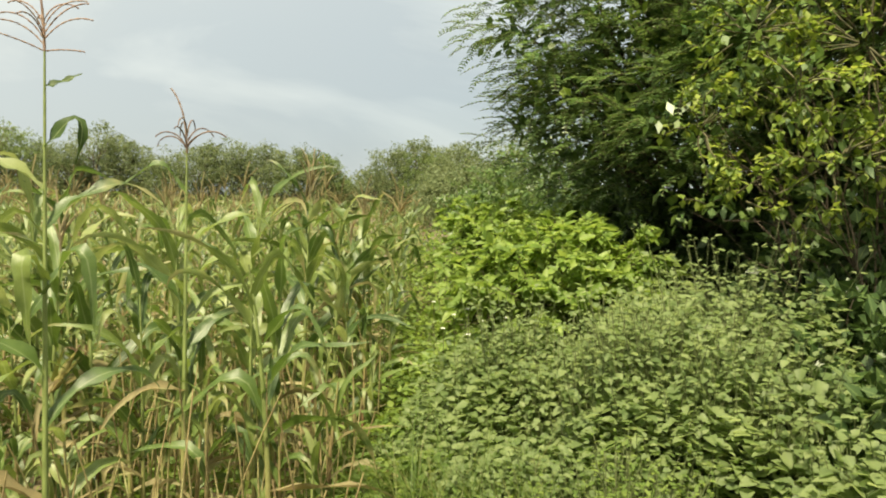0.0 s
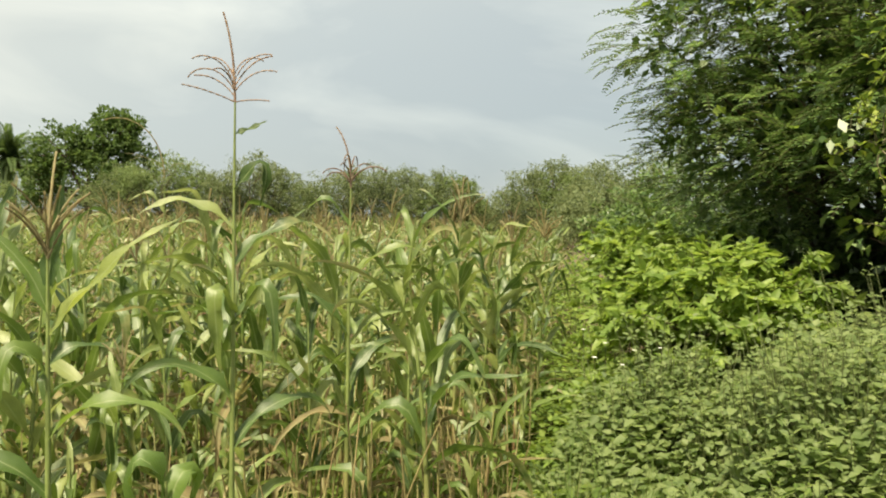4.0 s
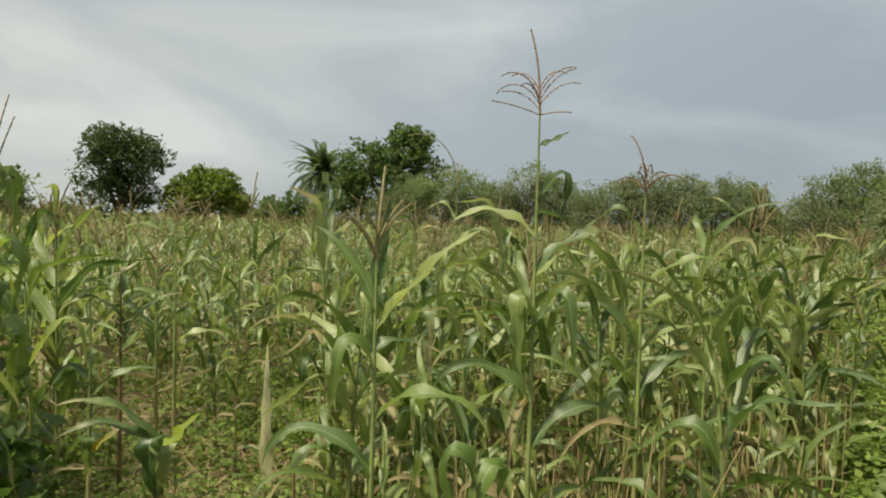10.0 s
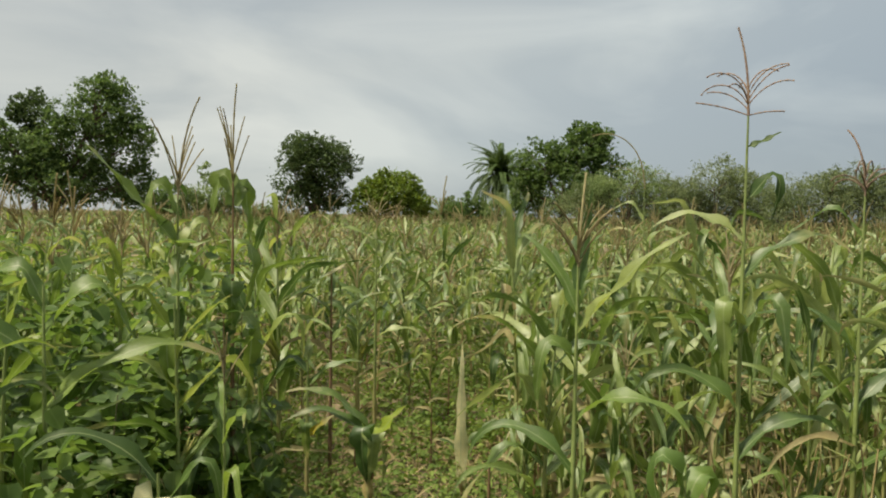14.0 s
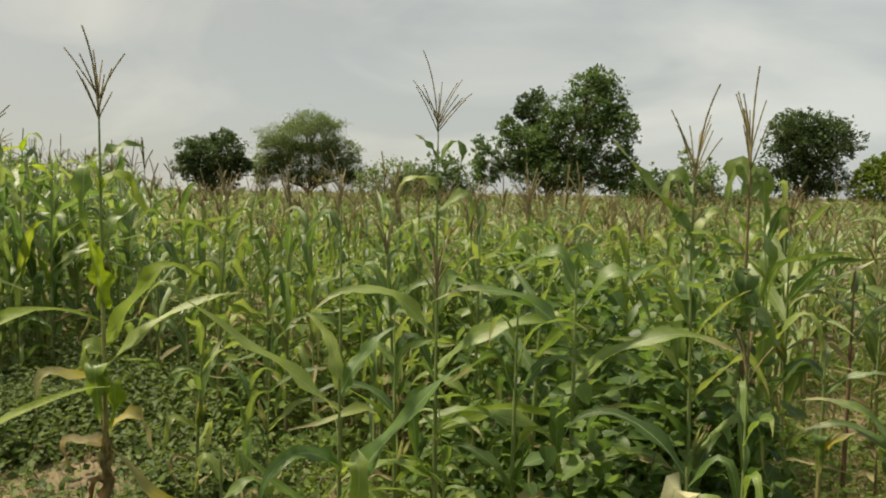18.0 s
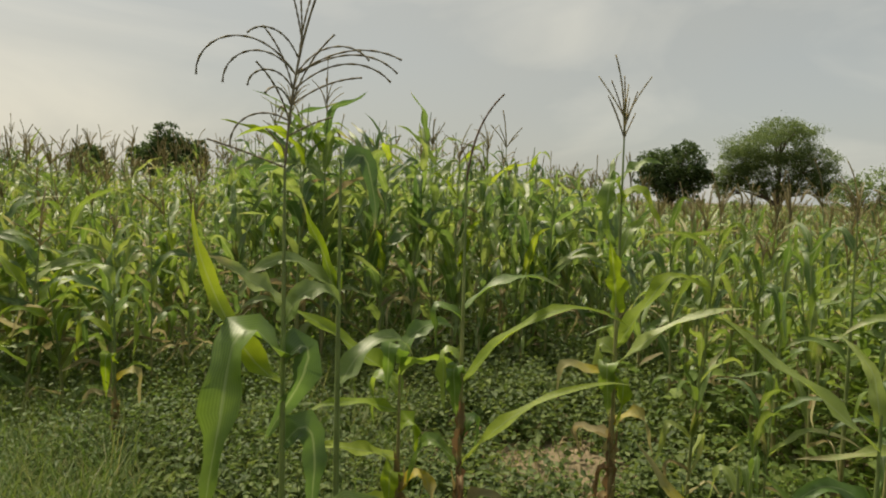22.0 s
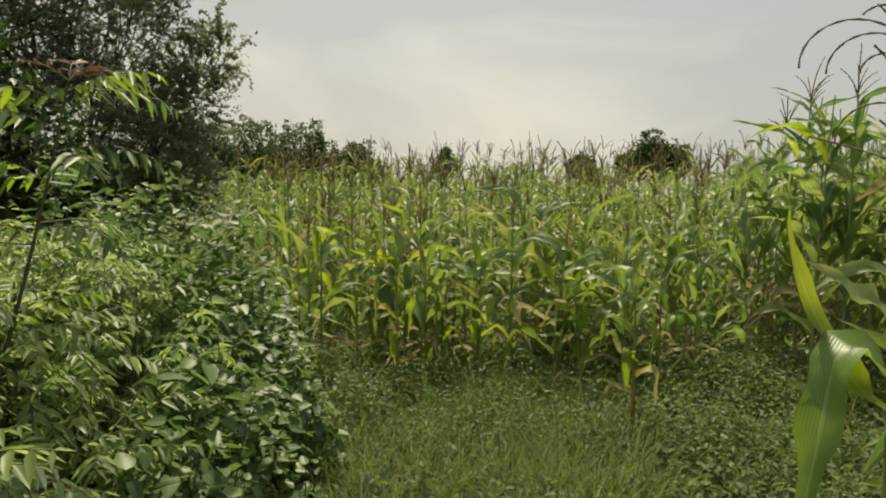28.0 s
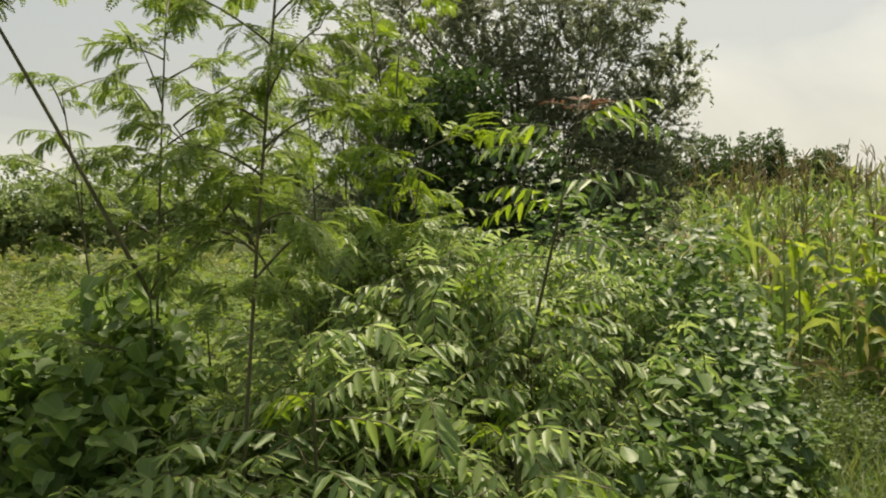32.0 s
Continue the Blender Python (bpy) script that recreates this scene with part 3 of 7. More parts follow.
# ---------------------------------------------------------------- maize
def maize_parts(h, leaves, tassel, rng, thick=0.013, bend=0.0, bend_az=0.0, ears=(), mat=None, stalk_mat=None):
    """Meshes of one maize plant standing at the origin. leaves: rows of (height share, azimuth, e0, droop, length, width[, kind])."""
    mat = mat or M_MAIZE
    out = []
    s = np.linspace(0, 1, 15)
    bx, by = -math.sin(bend_az) * bend, math.cos(bend_az) * bend
    zig = 0.006 * np.sin(np.arange(15) * math.pi)
    path = np.stack([bx * s ** 2 + zig, by * s ** 2, h * s - 0.06 * (1 - s)], -1)
    rad = thick * (1 - 0.72 * s ** 1.3) * (1 + 0.10 * (np.arange(15) % 2))
    at = lambda f: np.array([np.interp(f, s, path[:, i]) for i in range(3)])
    out.append(("stalk", mesh_of("stalk", [tubes(path[None], rad[None], 7)], stalk_mat or M_STALK), ""))
    for lf in leaves:
        f, az, e0, dr, L, W = lf[:6]
        kind = lf[6] if len(lf) > 6 else ""
        m = {"dry": M_MAIZE_DRY, "yellow": M_MAIZE_YELLOW, "bleach": M_BLEACH, "lime": M_MAIZE_LIME, "sheath": M_SHEATH, "fresh": M_MAIZE_FRESH, "dark": M_MAIZE_DARK}.get(kind, mat)
        c = ribbons([at(f)], az, e0, dr, L, W, 12, 0.25 if kind not in ("dry", "sheath") else 0.7, 0.5 if kind != "dry" else 0.6, lf[8] if len(lf) > 8 else rng.choice([-1, 1]) * rng.uniform(0.3, 1.3), lf[7] if len(lf) > 7 else rng.choice([rng.uniform(1.2, 2.0), -rng.uniform(0.3, 0.62)], p=[0.25, 0.75]), swing=rng.uniform(-0.35, 0.35) if len(lf) < 8 else 0.1, crook=0.28 if len(lf) < 8 else 0.15)
        me = mesh_of("leaf", [c], m)
        lab = {"dry": "withered straw-coloured leaf", "yellow": "yellowed leaf", "bleach": "bleached cream leaf", "lime": "yellow-green raised leaf", "sheath": "dry brown leaf sheath"}.get(kind, "")
        out.append(("leaf", me, lab))
    if tassel and isinstance(tassel[0], list):
        branches, tmat, tip = tassel
        ch, top = [], at(1.0)
        axis = arcs(top[None], tip[0], tip[1], tip[2], tip[3], 17, 1.6)
        ch.append(tubes(axis, ((tip[4] if len(tip) > 4 else 1) * 0.0045 * (1 + 0.25 * (np.arange(18) % 2)) * np.linspace(1, 0.7, 18))[None], 6))
        for up, az, e0, dr, L, pw in branches:
            pa = arcs(axis[0, up][None], az, e0, dr, L, 15, pw, 0.03)
            ch.append(tubes(pa, (0.0019 * (1 + 0.8 * (np.arange(16) % 2)) * np.linspace(0.8, 0.85, 16))[None], 5))
        out.append(("tassel", mesh_of("tassel", ch, tmat), "purple-brown beaded tassel"))
    elif tassel:
        n, TL, spread, drp, tmat = tassel
        top = at(1.0)
        ch = []
        base = top[None] + np.stack([np.zeros(n), np.zeros(n), rng.uniform(0, 0.11, n)], -1)
        az = rng.uniform(0, 6.28, n)
        pa = arcs(base, az, math.pi / 2 - rng.uniform(0.5, 1.15, n) * spread, drp * rng.uniform(0.5, 1.3, n), TL * rng.uniform(0.55, 0.8, n), 11, 1.5, 0.06)
        beads = 0.003 * (1 + 0.45 * (np.arange(12) % 2)) * np.linspace(1, 0.75, 12)
        ch.append(tubes(pa, beads[None], 5))
        pc = arcs(top[None], rng.uniform(0, 6.28), 1.5, 0.35 + 0.25 * drp, TL * 1.25, 13, 2.0, 0.1)
        ch.append(tubes(pc, (0.0042 * (1 + 0.3 * (np.arange(14) % 2)) * np.linspace(1, 0.7, 14))[None], 5))
        out.append(("tassel", mesh_of("tassel", ch, tmat), "purple-brown tassel" if tmat == M_TASSEL_RED else ""))
    for f, az in ears:
        p = at(f)
        prof = np.array([0.35, 0.85, 1.0, 0.95, 0.75, 0.35, 0.1]) * 0.019
        pa = arcs(p[None], az, 1.15, 0.1, 0.21, 6)
        ch = [tubes(pa, prof[None], 8)]
        ch.append(ribbons(np.repeat(p[None], 5, 0), az + rng.uniform(-0.5, 0.5, 5), rng.uniform(1.0, 1.35, 5), rng.uniform(0.0, 0.5, 5), rng.uniform(0.16, 0.25, 5), 0.034, 5, 0.5))
        out.append(("ear", mesh_of("ear", ch, M_HUSK), "yellow-green husked ear"))
        out.append(("silk", mesh_of("silk", [tubes(arcs(np.repeat(pa[:, -1], 9, 0), rng.uniform(0, 6.3, 9), 1.0, 2.2, 0.07, 4), 0.0012, 3)], M_DRYSTALK), "brown dried silk"))
    return out


def maize_plant(x, y, parts, label, rz=0.0, group="maize plants"):
    ob = thing("maize_plant", label, "maize plant", group, at=(x, y, float(ground_z(x, y))), rz=rz)
    for name, me, lab in parts:
        part(name, me, ob, lab)
    return ob


def usual_leaves(h, k, rng, dry=0.2, lo=0.22, hi=0.9, long=0.62, wide=0.07, droop=2.0, limey=0.0):
    rows = []
    a0 = rng.uniform(0, 6.28)
    for j in range(k):
        f = lo + (hi - lo) * j / max(1, k - 1) + rng.uniform(-0.02, 0.02)
        kind = "dry" if rng.random() < (dry * 3.2 if j < 0.34 * k else dry * (1.2 - 1.2 * j / k)) else ""
        if not kind and limey and rng.random() < limey:
            kind = "lime"
        size = (0.75 + 0.5 * math.sin(math.pi * (j + 0.7) / (k + 0.6)))
        rows.append((f, a0 + math.pi * j + rng.uniform(-0.5, 0.5), rng.uniform(0.75, 1.4) if kind != "dry" else rng.uniform(0.2, 0.7),
                     rng.choice([rng.uniform(0.2, 0.6), rng.uniform(0.7, 1.25)], p=[0.3, 0.7]) * droop * (1.15 - 0.25 * j / k), long * size * rng.uniform(0.85, 1.15), wide * size * (0.6 if kind == "dry" else 1), kind))
    return rows


def field(name, label, x, y, h, mats, k, S, wide, long, dry, tassel, seed):
    """Many maize plants in one mesh: leaves, stalks and tassels."""
    global RNG
    keep, RNG = RNG, np.random.default_rng(seed)
    n = len(x)
    z0 = ground_z(x, y)
    a0 = R(0, 6.28, n)
    vig = R(0.75, 1.2, n)
    lean, la = R(0, 0.12, n) * h, R(0, 6.28, n)
    P = np.stack([x, y, z0], -1)
    top = P + np.stack([-np.sin(la) * lean, np.cos(la) * lean, h], -1)
    ch = []
    mid = P + (top - P) * 0.5 - np.stack([-np.sin(la), np.cos(la), 0 * la], -1) * (lean * 0.2)[:, None]
    ch.append(tubes(np.stack([P, mid, top], 1), np.stack([0.011 * vig, 0.008 * vig, 0.004 * vig], 1), 4, 1))
    for j in range(k):
        f = 0.1 + 0.8 * j / (k - 1) + R(-0.03, 0.03, n)
        size = (0.75 + 0.5 * math.sin(math.pi * (j + 0.7) / (k + 0.6))) * vig * (1 - 0.4 * (j / k) ** 3)
        isdry = R(0, 1, n) < (dry * 3.2 if j < 0.34 * k else dry * (1.2 - 1.1 * j / k))
        for d in (False, True):
            w = isdry == d
            if w.any():
                m = w.sum()
                ch.append(ribbons((P + (top - P) * f[:, None])[w], (a0 + math.pi * j)[w] + R(-0.6, 0.6, m), R(0.2, 0.9, m) if d else R(0.75, 1.35, m), np.where(R(0, 1, m) < 0.3, R(0.5, 1.2, m), R(1.5, 2.9, m)) * (1.15 - 0.25 * j / k),
                                  long * size[w] * (h[w] / 1.6) ** 0.5 * R(0.8, 1.2, m), wide * size[w] * (0.6 if d else 1), S, 0.25, 0.3, R(-1.3, 1.3, m), np.where(R(0, 1, m) < 0.25, R(1.2, 2.0, m), -R(0.3, 0.62, m)), mi=2 if d else 0, swing=R(-0.4, 0.4, m), crook=0.25))
    w = R(0, 1, n) < tassel
    m = w.sum()
    if m:
        b = 6 if S > 4 else 4
        tb = np.repeat(top[w], b, 0)
        spread = np.repeat(R(0.15, 0.75, m), b)
        pa = arcs(tb, R(0, 6.28, m * b), math.pi / 2 - spread * R(0.3, 1.2, m * b), np.repeat(R(0.1, 1.0, m), b), R(0.18, 0.30, m * b), 3 if S > 4 else 2, 1.4)
        ch.append(tubes(pa, 0.0034 if S > 4 else 0.006, 3, 3))
        ch.append(tubes(arcs(top[w], R(0, 6.28, m), 1.5, R(0.1, 0.8, m), R(0.26, 0.42, m), 4 if S > 4 else 3, 1.6), 0.0042 if S > 4 else 0.007, 3, 3))
    RNG = keep
    ob = new(name, mesh_of(name, ch, mats))
    return tagged(ob, label, "maize crop", kind="stuff")


def jitter_grid(x0, x1, y0, y1, step, rng):
    gx, gy = np.meshgrid(np.arange(x0, x1, step), np.arange(y0, y1, step))
    gx, gy = gx.ravel(), gy.ravel()
    return gx + rng.uniform(-0.42, 0.42, len(gx)) * step, gy + rng.uniform(-0.42, 0.42, len(gy)) * step


def az_d(x, y):
    return np.degrees(np.arctan2(-x, y)) % 360, np.hypot(x, y)


def crop_height(x, y):
    """Height of the crop over the plan, 0 where none stands."""
    az, d = az_d(x, y)
    h = np.zeros_like(x)
    a = (az < 58) & (x < -0.35 - 0.012 * y) & (d > 3.3)
    h[a] = 1.33
    bare = (az > 41) & (az < 57) & (d > 2.4) & (d < 5.6)
    h[bare] = 0
    b = (az >= 58) & (az < 82) & (d > 4.2)
    h[b] = 1.30
    c = (az >= 82) & (az < 103) & (d > np.interp(az, [82, 90, 97, 103], [3.9, 4.3, 5.2, 6.6]))
    h[c] = 1.38
    t = (az >= 101) & (az < 133) & (d > 6.9) & (d < 15)
    h[t] = np.interp(az[t], [101, 106, 112, 118, 124, 131], [1.5, 1.83, 2.10, 2.30, 2.38, 2.2])
    t2 = (az >= 101) & (az < 134) & (d >= 15)
    h[t2] = np.interp(az[t2], [101, 108, 120], [1.5, 1.9, 2.1])
    e = (az >= 133) & (az < 163.5 + np.clip((d - 5.5) * 0.55, 0, 7)) & (d > 6.0)
    h[e] = np.interp(d[e], [6.1, 7.2, 9.5, 14, 25], [1.12, 1.32, 1.8, 2.24, 2.48])
    h[d > 62] = 0
    return h


# near plants of the crop, one thing each, from a few grown forms
prng = np.random.default_rng(21)


def forms(count, h0, h1, k, mat, dry, droop=2.0, tas=0.7, long=0.6, wide=0.068, lo=0.2, limey=0.0):
    out = []
    for i in range(count):
        h = prng.uniform(h0, h1)
        t = (int(prng.integers(6, 10)), prng.uniform(0.2, 0.3), prng.uniform(0.3, 0.7), prng.uniform(0.2, 1.0), M_TASSEL) if prng.random() < tas else None
        ears = [(prng.uniform(0.42, 0.55), prng.uniform(0, 6.28))] if prng.random() < 0.6 else []
        out.append((h, maize_parts(h, usual_leaves(h, int(prng.integers(k - 1, k + 2)), prng, dry, lo, long=long, wide=wide, droop=droop, limey=limey), t, prng, prng.uniform(0.009, 0.014), prng.uniform(0, 0.12), prng.uniform(0, 6.28), ears, mat)))
    return out


FORM_A = forms(14, 1.15, 1.5, 12, M_MAIZE_OLD, 0.13, 2.4, 0.28, 0.56, 0.051, lo=0.1)
FORM_B = forms(8, 1.2, 1.6, 11, M_MAIZE, 0.12, 2.3, 0.3, 0.46, 0.046, lo=0.12)
FORM_D = forms(8, 1.85, 2.2, 15, M_MAIZE_LUSH, 0.1, 2.3, 0.25, 0.54, 0.066, lo=0.08, limey=0.05)
FORM_E = forms(8, 0.85, 1.2, 10, M_MAIZE, 0.1, 2.2, tas=0.2, long=0.48, wide=0.06, limey=0.12)

gx, gy = jitter_grid(-9, 0.5, -9, 9, 0.36, prng)
gh = crop_height(gx, gy)
gaz, gd = az_d(gx, gy)
ok = (gh > 0) & (prng.random(len(gx)) < np.where(gaz < 58, 0.66, 0.9))
gx, gy, gh, gaz, gd = gx[ok], gy[ok], gh[ok], gaz[ok], gd[ok]
limit = np.select([gaz < 58, gaz < 82, gaz < 103, gaz < 134], [5.8, 5.9, 6.0, 8.2], 7.5)
near = gd < limit
MASTER = {}
for x, y, h, az in zip(gx[near], gy[near], gh[near], gaz[near]):
    fam, lab = ((FORM_A, "fading maize plant with dry lower leaves and straw tassel") if az < 58 else (FORM_B, "green maize plant among low weeds") if az < 103 else
                (FORM_D, "tall lush green maize plant with arching leaves") if az < 134 else (FORM_E, "short bright green maize plant at the field edge"))
    i = int(prng.integers(len(fam)))
    fh, parts = fam[i]
    s = h * (prng.uniform(0.76, 1.2) if h < 1.7 else prng.uniform(0.88, 1.06)) / fh
    if az < 58 and math.hypot(x, y) < 4.6:
        s *= 0.86
    key = (id(fam), i)
    m = Matrix.Translation((x, y, float(ground_z(x, y)))) @ Matrix.Rotation(prng.uniform(0, 6.28), 4, "Z")
    if key in MASTER:
        ob = copy_thing(MASTER[key], m)
    else:
        ob = MASTER[key] = maize_plant(x, y, parts, lab)
        ob.matrix_basis = m
    sw = prng.uniform(0.9, 1.15)
    ob.scale = (s * sw, s * sw, s)

# scattered plants of the thin corner, among the bean vines
for x, y, s, w in ((-2.95, 0.72, 0.9, 0), (-3.35, 0.9, 1.0, 1), (-3.15, 0.3, 0.85, 2), (-3.6, 0.35, 1.0, 3), (-3.75, -0.25, 0.8, 4), (-3.3, -0.3, 0.7, 5), (-3.0, 1.45, 0.95, 1), (-3.85, 0.75, 1.02, 0), (-2.45, 1.35, 0.8, 3), (-3.95, -0.6, 0.85, 2), (-2.75, 0.45, 0.7, 4)):
    fh, parts = FORM_B[w]
    m = Matrix.Translation((x, y, float(ground_z(x, y)))) @ Matrix.Rotation(x * 7 + y * 3, 4, "Z")
    key = (id(FORM_B), w)
    if key in MASTER:
        ob = copy_thing(MASTER[key], m)
    else:
        ob = MASTER[key] = maize_plant(x, y, parts, "green maize plant among low weeds")
        ob.matrix_basis = m
    s *= 1.32 / fh
    ob.scale = (s, s, s)

# the rest of the crop
fx, fy = jitter_grid(-16, 1.0, -16, 16, 0.42, prng)
ff = crop_height(fx, fy)
faz, fd = az_d(fx, fy)
flimit = np.select([faz < 58, faz < 82, faz < 103, faz < 134], [5.8, 5.9, 6.0, 8.2], 7.5)
okf = (ff > 0) & (fd >= flimit) & (fd < 15)
fx, fy, ff, faz = fx[okf], fy[okf], ff[okf], faz[okf]
ff = ff * np.where(ff < 1.7, prng.uniform(0.72, 1.2, len(ff)), prng.uniform(0.85, 1.08, len(ff)))
for lo, hi, mat, dry, lab, tas, wide, long in ((0, 58, M_MAIZE_OLD, 0.14, "fading maize crop with straw-coloured tassels", 0.38, 0.046, 0.48), (58, 101, M_MAIZE, 0.12, "green maize crop with thin tassels", 0.5, 0.055, 0.47),
                                  (101, 134, M_MAIZE_LUSH, 0.06, "tall lush maize crop", 0.35, 0.06, 0.5), (134, 180, M_MAIZE, 0.1, "bright green maize crop, taller further in", 0.65, 0.06, 0.47)):
    w = (faz >= lo) & (faz < hi)
    field("maize_field", lab, fx[w], fy[w], ff[w], [mat, M_STALK, M_MAIZE_DRY, M_TASSEL_FAR], 13, 4, wide, long, dry, tas, 31 + lo)
# side shoots and fallen leaves that fill the foot of the fading crop
ux, uy = jitter_grid(-5, -0.4, 2.4, 7.5, 0.3, prng)
uaz, ud = az_d(ux, uy)
oku = (crop_height(ux, uy) > 0) & (uaz < 41) & (ud > 3.0) & (ud < 6.6)
ux, uy = ux[oku], uy[oku]
field("maize_shoots", "low drooping side shoots at the foot of fading maize", ux, uy, prng.uniform(0.4, 0.75, len(ux)), [M_MAIZE_OLD, M_STALK, M_MAIZE_DRY, M_TASSEL_FAR], 8, 5, 0.042, 0.5, 0.22, 0.0, 131)
hx, hy = jitter_grid(-62, 1.0, -62, 62, 0.95, prng)
hh = crop_height(hx, hy)
haz, hd = az_d(hx, hy)
okh = (hh > 0) & (hd >= 15) & (prng.random(len(hx)) < np.interp(hd, [15, 30, 62], [1.0, 0.75, 0.4]))
hx, hy, hh, haz, hd = hx[okh], hy[okh], hh[okh], haz[okh], hd[okh]
hh = hh * prng.uniform(0.85, 1.12, len(hh))
for lo, hi, mat, dry in ((0, 101, M_MAIZE_OLD, 0.15), (101, 180, M_MAIZE, 0.1)):
    w = (haz >= lo) & (haz < hi)
    field("distant_maize_field", "distant maize crop with a haze of pale tassels", hx[w], hy[w], hh[w], [mat, M_STALK, M_MAIZE_DRY, M_TASSEL_FAR], 6, 2, 0.10, 0.68, dry, 0.55 if lo == 0 else 0.5, 77 + lo)

# single plants that stand out
hrng = np.random.default_rng(5)


def seen_from(x, y):
    """Azimuths away from the walk's middle, to the right of it, towards it and to the left of it."""
    a = math.atan2(-x, y)
    return a, a - math.pi / 2, a + math.pi, a + math.pi / 2


def sheaths(n, top, seed):
    """Dry leaf bases that wrap the lower stalk and hang from it."""
    g = np.random.default_rng(seed)
    rows = []
    for i in range(n):
        f = top * (i + g.uniform(0.2, 0.8)) / n
        up = g.random() < 0.55
        rows.append((f, g.uniform(-180, 180), 1.50 if up else g.uniform(0.2, 1.0), g.uniform(0.0, 0.12) if up else g.uniform(2.2, 2.7), g.uniform(0.18, 0.32) if up else g.uniform(0.22, 0.42),
                     0.05 if up else g.uniform(0.022, 0.04), "sheath", 1.0 if up else -0.22, g.uniform(-0.5, 0.5)))
    return rows


def special(x, y, h, leaves, tassel, label, mat=None, broad=0.78, **kw):
    A = seen_from(x, y)
    rows = []
    for f, a, e0, dr, L, W, *more in leaves:   # azimuth 0: away, -90: right, 90: left, 180: towards
        kind = more[0] if more else ""
        pw = more[1] if len(more) > 1 else hrng.choice([hrng.uniform(1.2, 2.0), -hrng.uniform(0.25, 0.55)])
        tw = more[2] if len(more) > 2 else math.copysign(hrng.uniform(0.5, 1.2), math.sin(radians(a)))
        rows.append((f, A[0] + radians(a), e0, dr, L, W * broad, kind, pw, tw))
    if tassel and isinstance(tassel[0], list):
        tassel = ([(u, A[0] + radians(a), *r) for u, a, *r in tassel[0]], tassel[1], (A[0] + radians(tassel[2][0]), *tassel[2][1:]))
    return maize_plant(x, y, maize_parts(h, rows, tassel, hrng, mat=mat, **kw), label)


TASSEL_A = ([(0, 92, 0.42, 0.3, 0.17, 1.0), (0, -85, 0.28, 0.35, 0.11, 1.0), (2, 80, 1.05, 2.1, 0.19, 1.6), (3, 105, 1.2, 1.9, 0.18, 1.6), (3, -80, 1.05, 0.9, 0.17, 1.8), (4, -95, 1.15, 1.3, 0.16, 1.6), (4, 60, 1.25, 1.7, 0.15, 1.5), (5, -60, 1.2, 1.6, 0.14, 1.4), (2, 150, 1.0, 1.6, 0.15, 1.4), (3, 10, 1.1, 1.6, 0.16, 1.4), (1, 70, 0.9, 1.0, 0.16, 1.3), (2, -100, 0.95, 1.2, 0.16, 1.5)],
            M_TASSEL_PINK, (85, 1.55, 0.3, 0.29, 0.8))
special(-1.27, 2.57, 1.96, [(0.95, -85, 0.3, -0.25, 0.115, 0.036, "dark", 1.0), (0.86, -95, 1.0, 2.8, 0.30, 0.06, "dark", -0.45), (0.80, 85, 0.7, 1.6, 0.34, 0.06, "", 1.6), (0.74, -80, 0.9, 1.7, 0.42, 0.07, "", 1.5), (0.66, 140, 1.1, 3.0, 0.42, 0.085, "", -0.3), (0.64, -120, 1.1, 2.6, 0.46, 0.08, "", -0.4),
                             (0.52, 100, 0.9, 2.2, 0.45, 0.07), (0.44, -70, 0.9, 2.4, 0.5, 0.07), (0.32, 90, 0.6, 2.2, 0.45, 0.06, "dry")], TASSEL_A, "tall slender maize plant with a purple branching tassel", M_MAIZE_OLD, thick=0.011)
special(-1.21, 3.61, 1.72, [(0.9, 80, 1.0, 1.8, 0.4, 0.05), (0.75, -90, 1.0, 2.2, 0.5, 0.07), (0.62, 90, 0.9, 2.4, 0.55, 0.075), (0.5, -60, 0.9, 2.2, 0.5, 0.07), (0.4, 120, 0.5, 2.0, 0.5, 0.05, "dry")],
        (9, 0.26, 0.6, 2.4, M_TASSEL_RED), "fading maize plant with a drooping tassel", M_MAIZE_OLD)
special(-3.93, 6.50, 1.92, [(0.84, 70, 1.1, 1.6, 0.45, 0.06), (0.72, -90, 1.0, 2.2, 0.5, 0.07), (0.6, 90, 0.9, 2.4, 0.5, 0.07)], ([(1, 90, 0.9, 1.0, 0.38, 1.3), (2, 70, 0.8, 1.4, 0.34, 1.3), (1, -60, 0.9, 1.4, 0.3, 1.3)], M_TASSEL, (90, 1.52, 1.95, 0.85, 1.4)), "thin maize plant with a bent hooked tassel", M_MAIZE_OLD)
special(-1.66, 2.2, 1.47, [(0.95, -30, 1.4, 0.3, 0.36, 0.065, "", 1.5), (0.90, 60, 1.2, 0.9, 0.36, 0.06, "", 1.5), (0.86, -95, 0.9, 0.35, 0.5, 0.075, "", 1.6), (0.78, 110, 1.0, 2.6, 0.4, 0.07, "", -0.35), (0.66, -110, 0.9, 2.4, 0.5, 0.075), (0.55, 80, 0.9, 2.4, 0.5, 0.07), (0.42, -60, 0.9, 2.4, 0.5, 0.07) ],
        (10, 0.26, 0.6, 0.5, M_TASSEL), "maize plant with raised pointed leaves and straw tassel", M_MAIZE)
special(-1.15, 1.98, 0.98, [(0.97, 90, 1.2, 3.0, 0.36, 0.085, "", -0.35), (0.93, -60, 1.2, 3.0, 0.4, 0.09, "", -0.3), (0.7, 100, 0.8, 2.2, 0.4, 0.07), (0.6, -100, 0.9, 2.4, 0.4, 0.07)], None, "low maize plant with broad folded leaves", M_MAIZE)
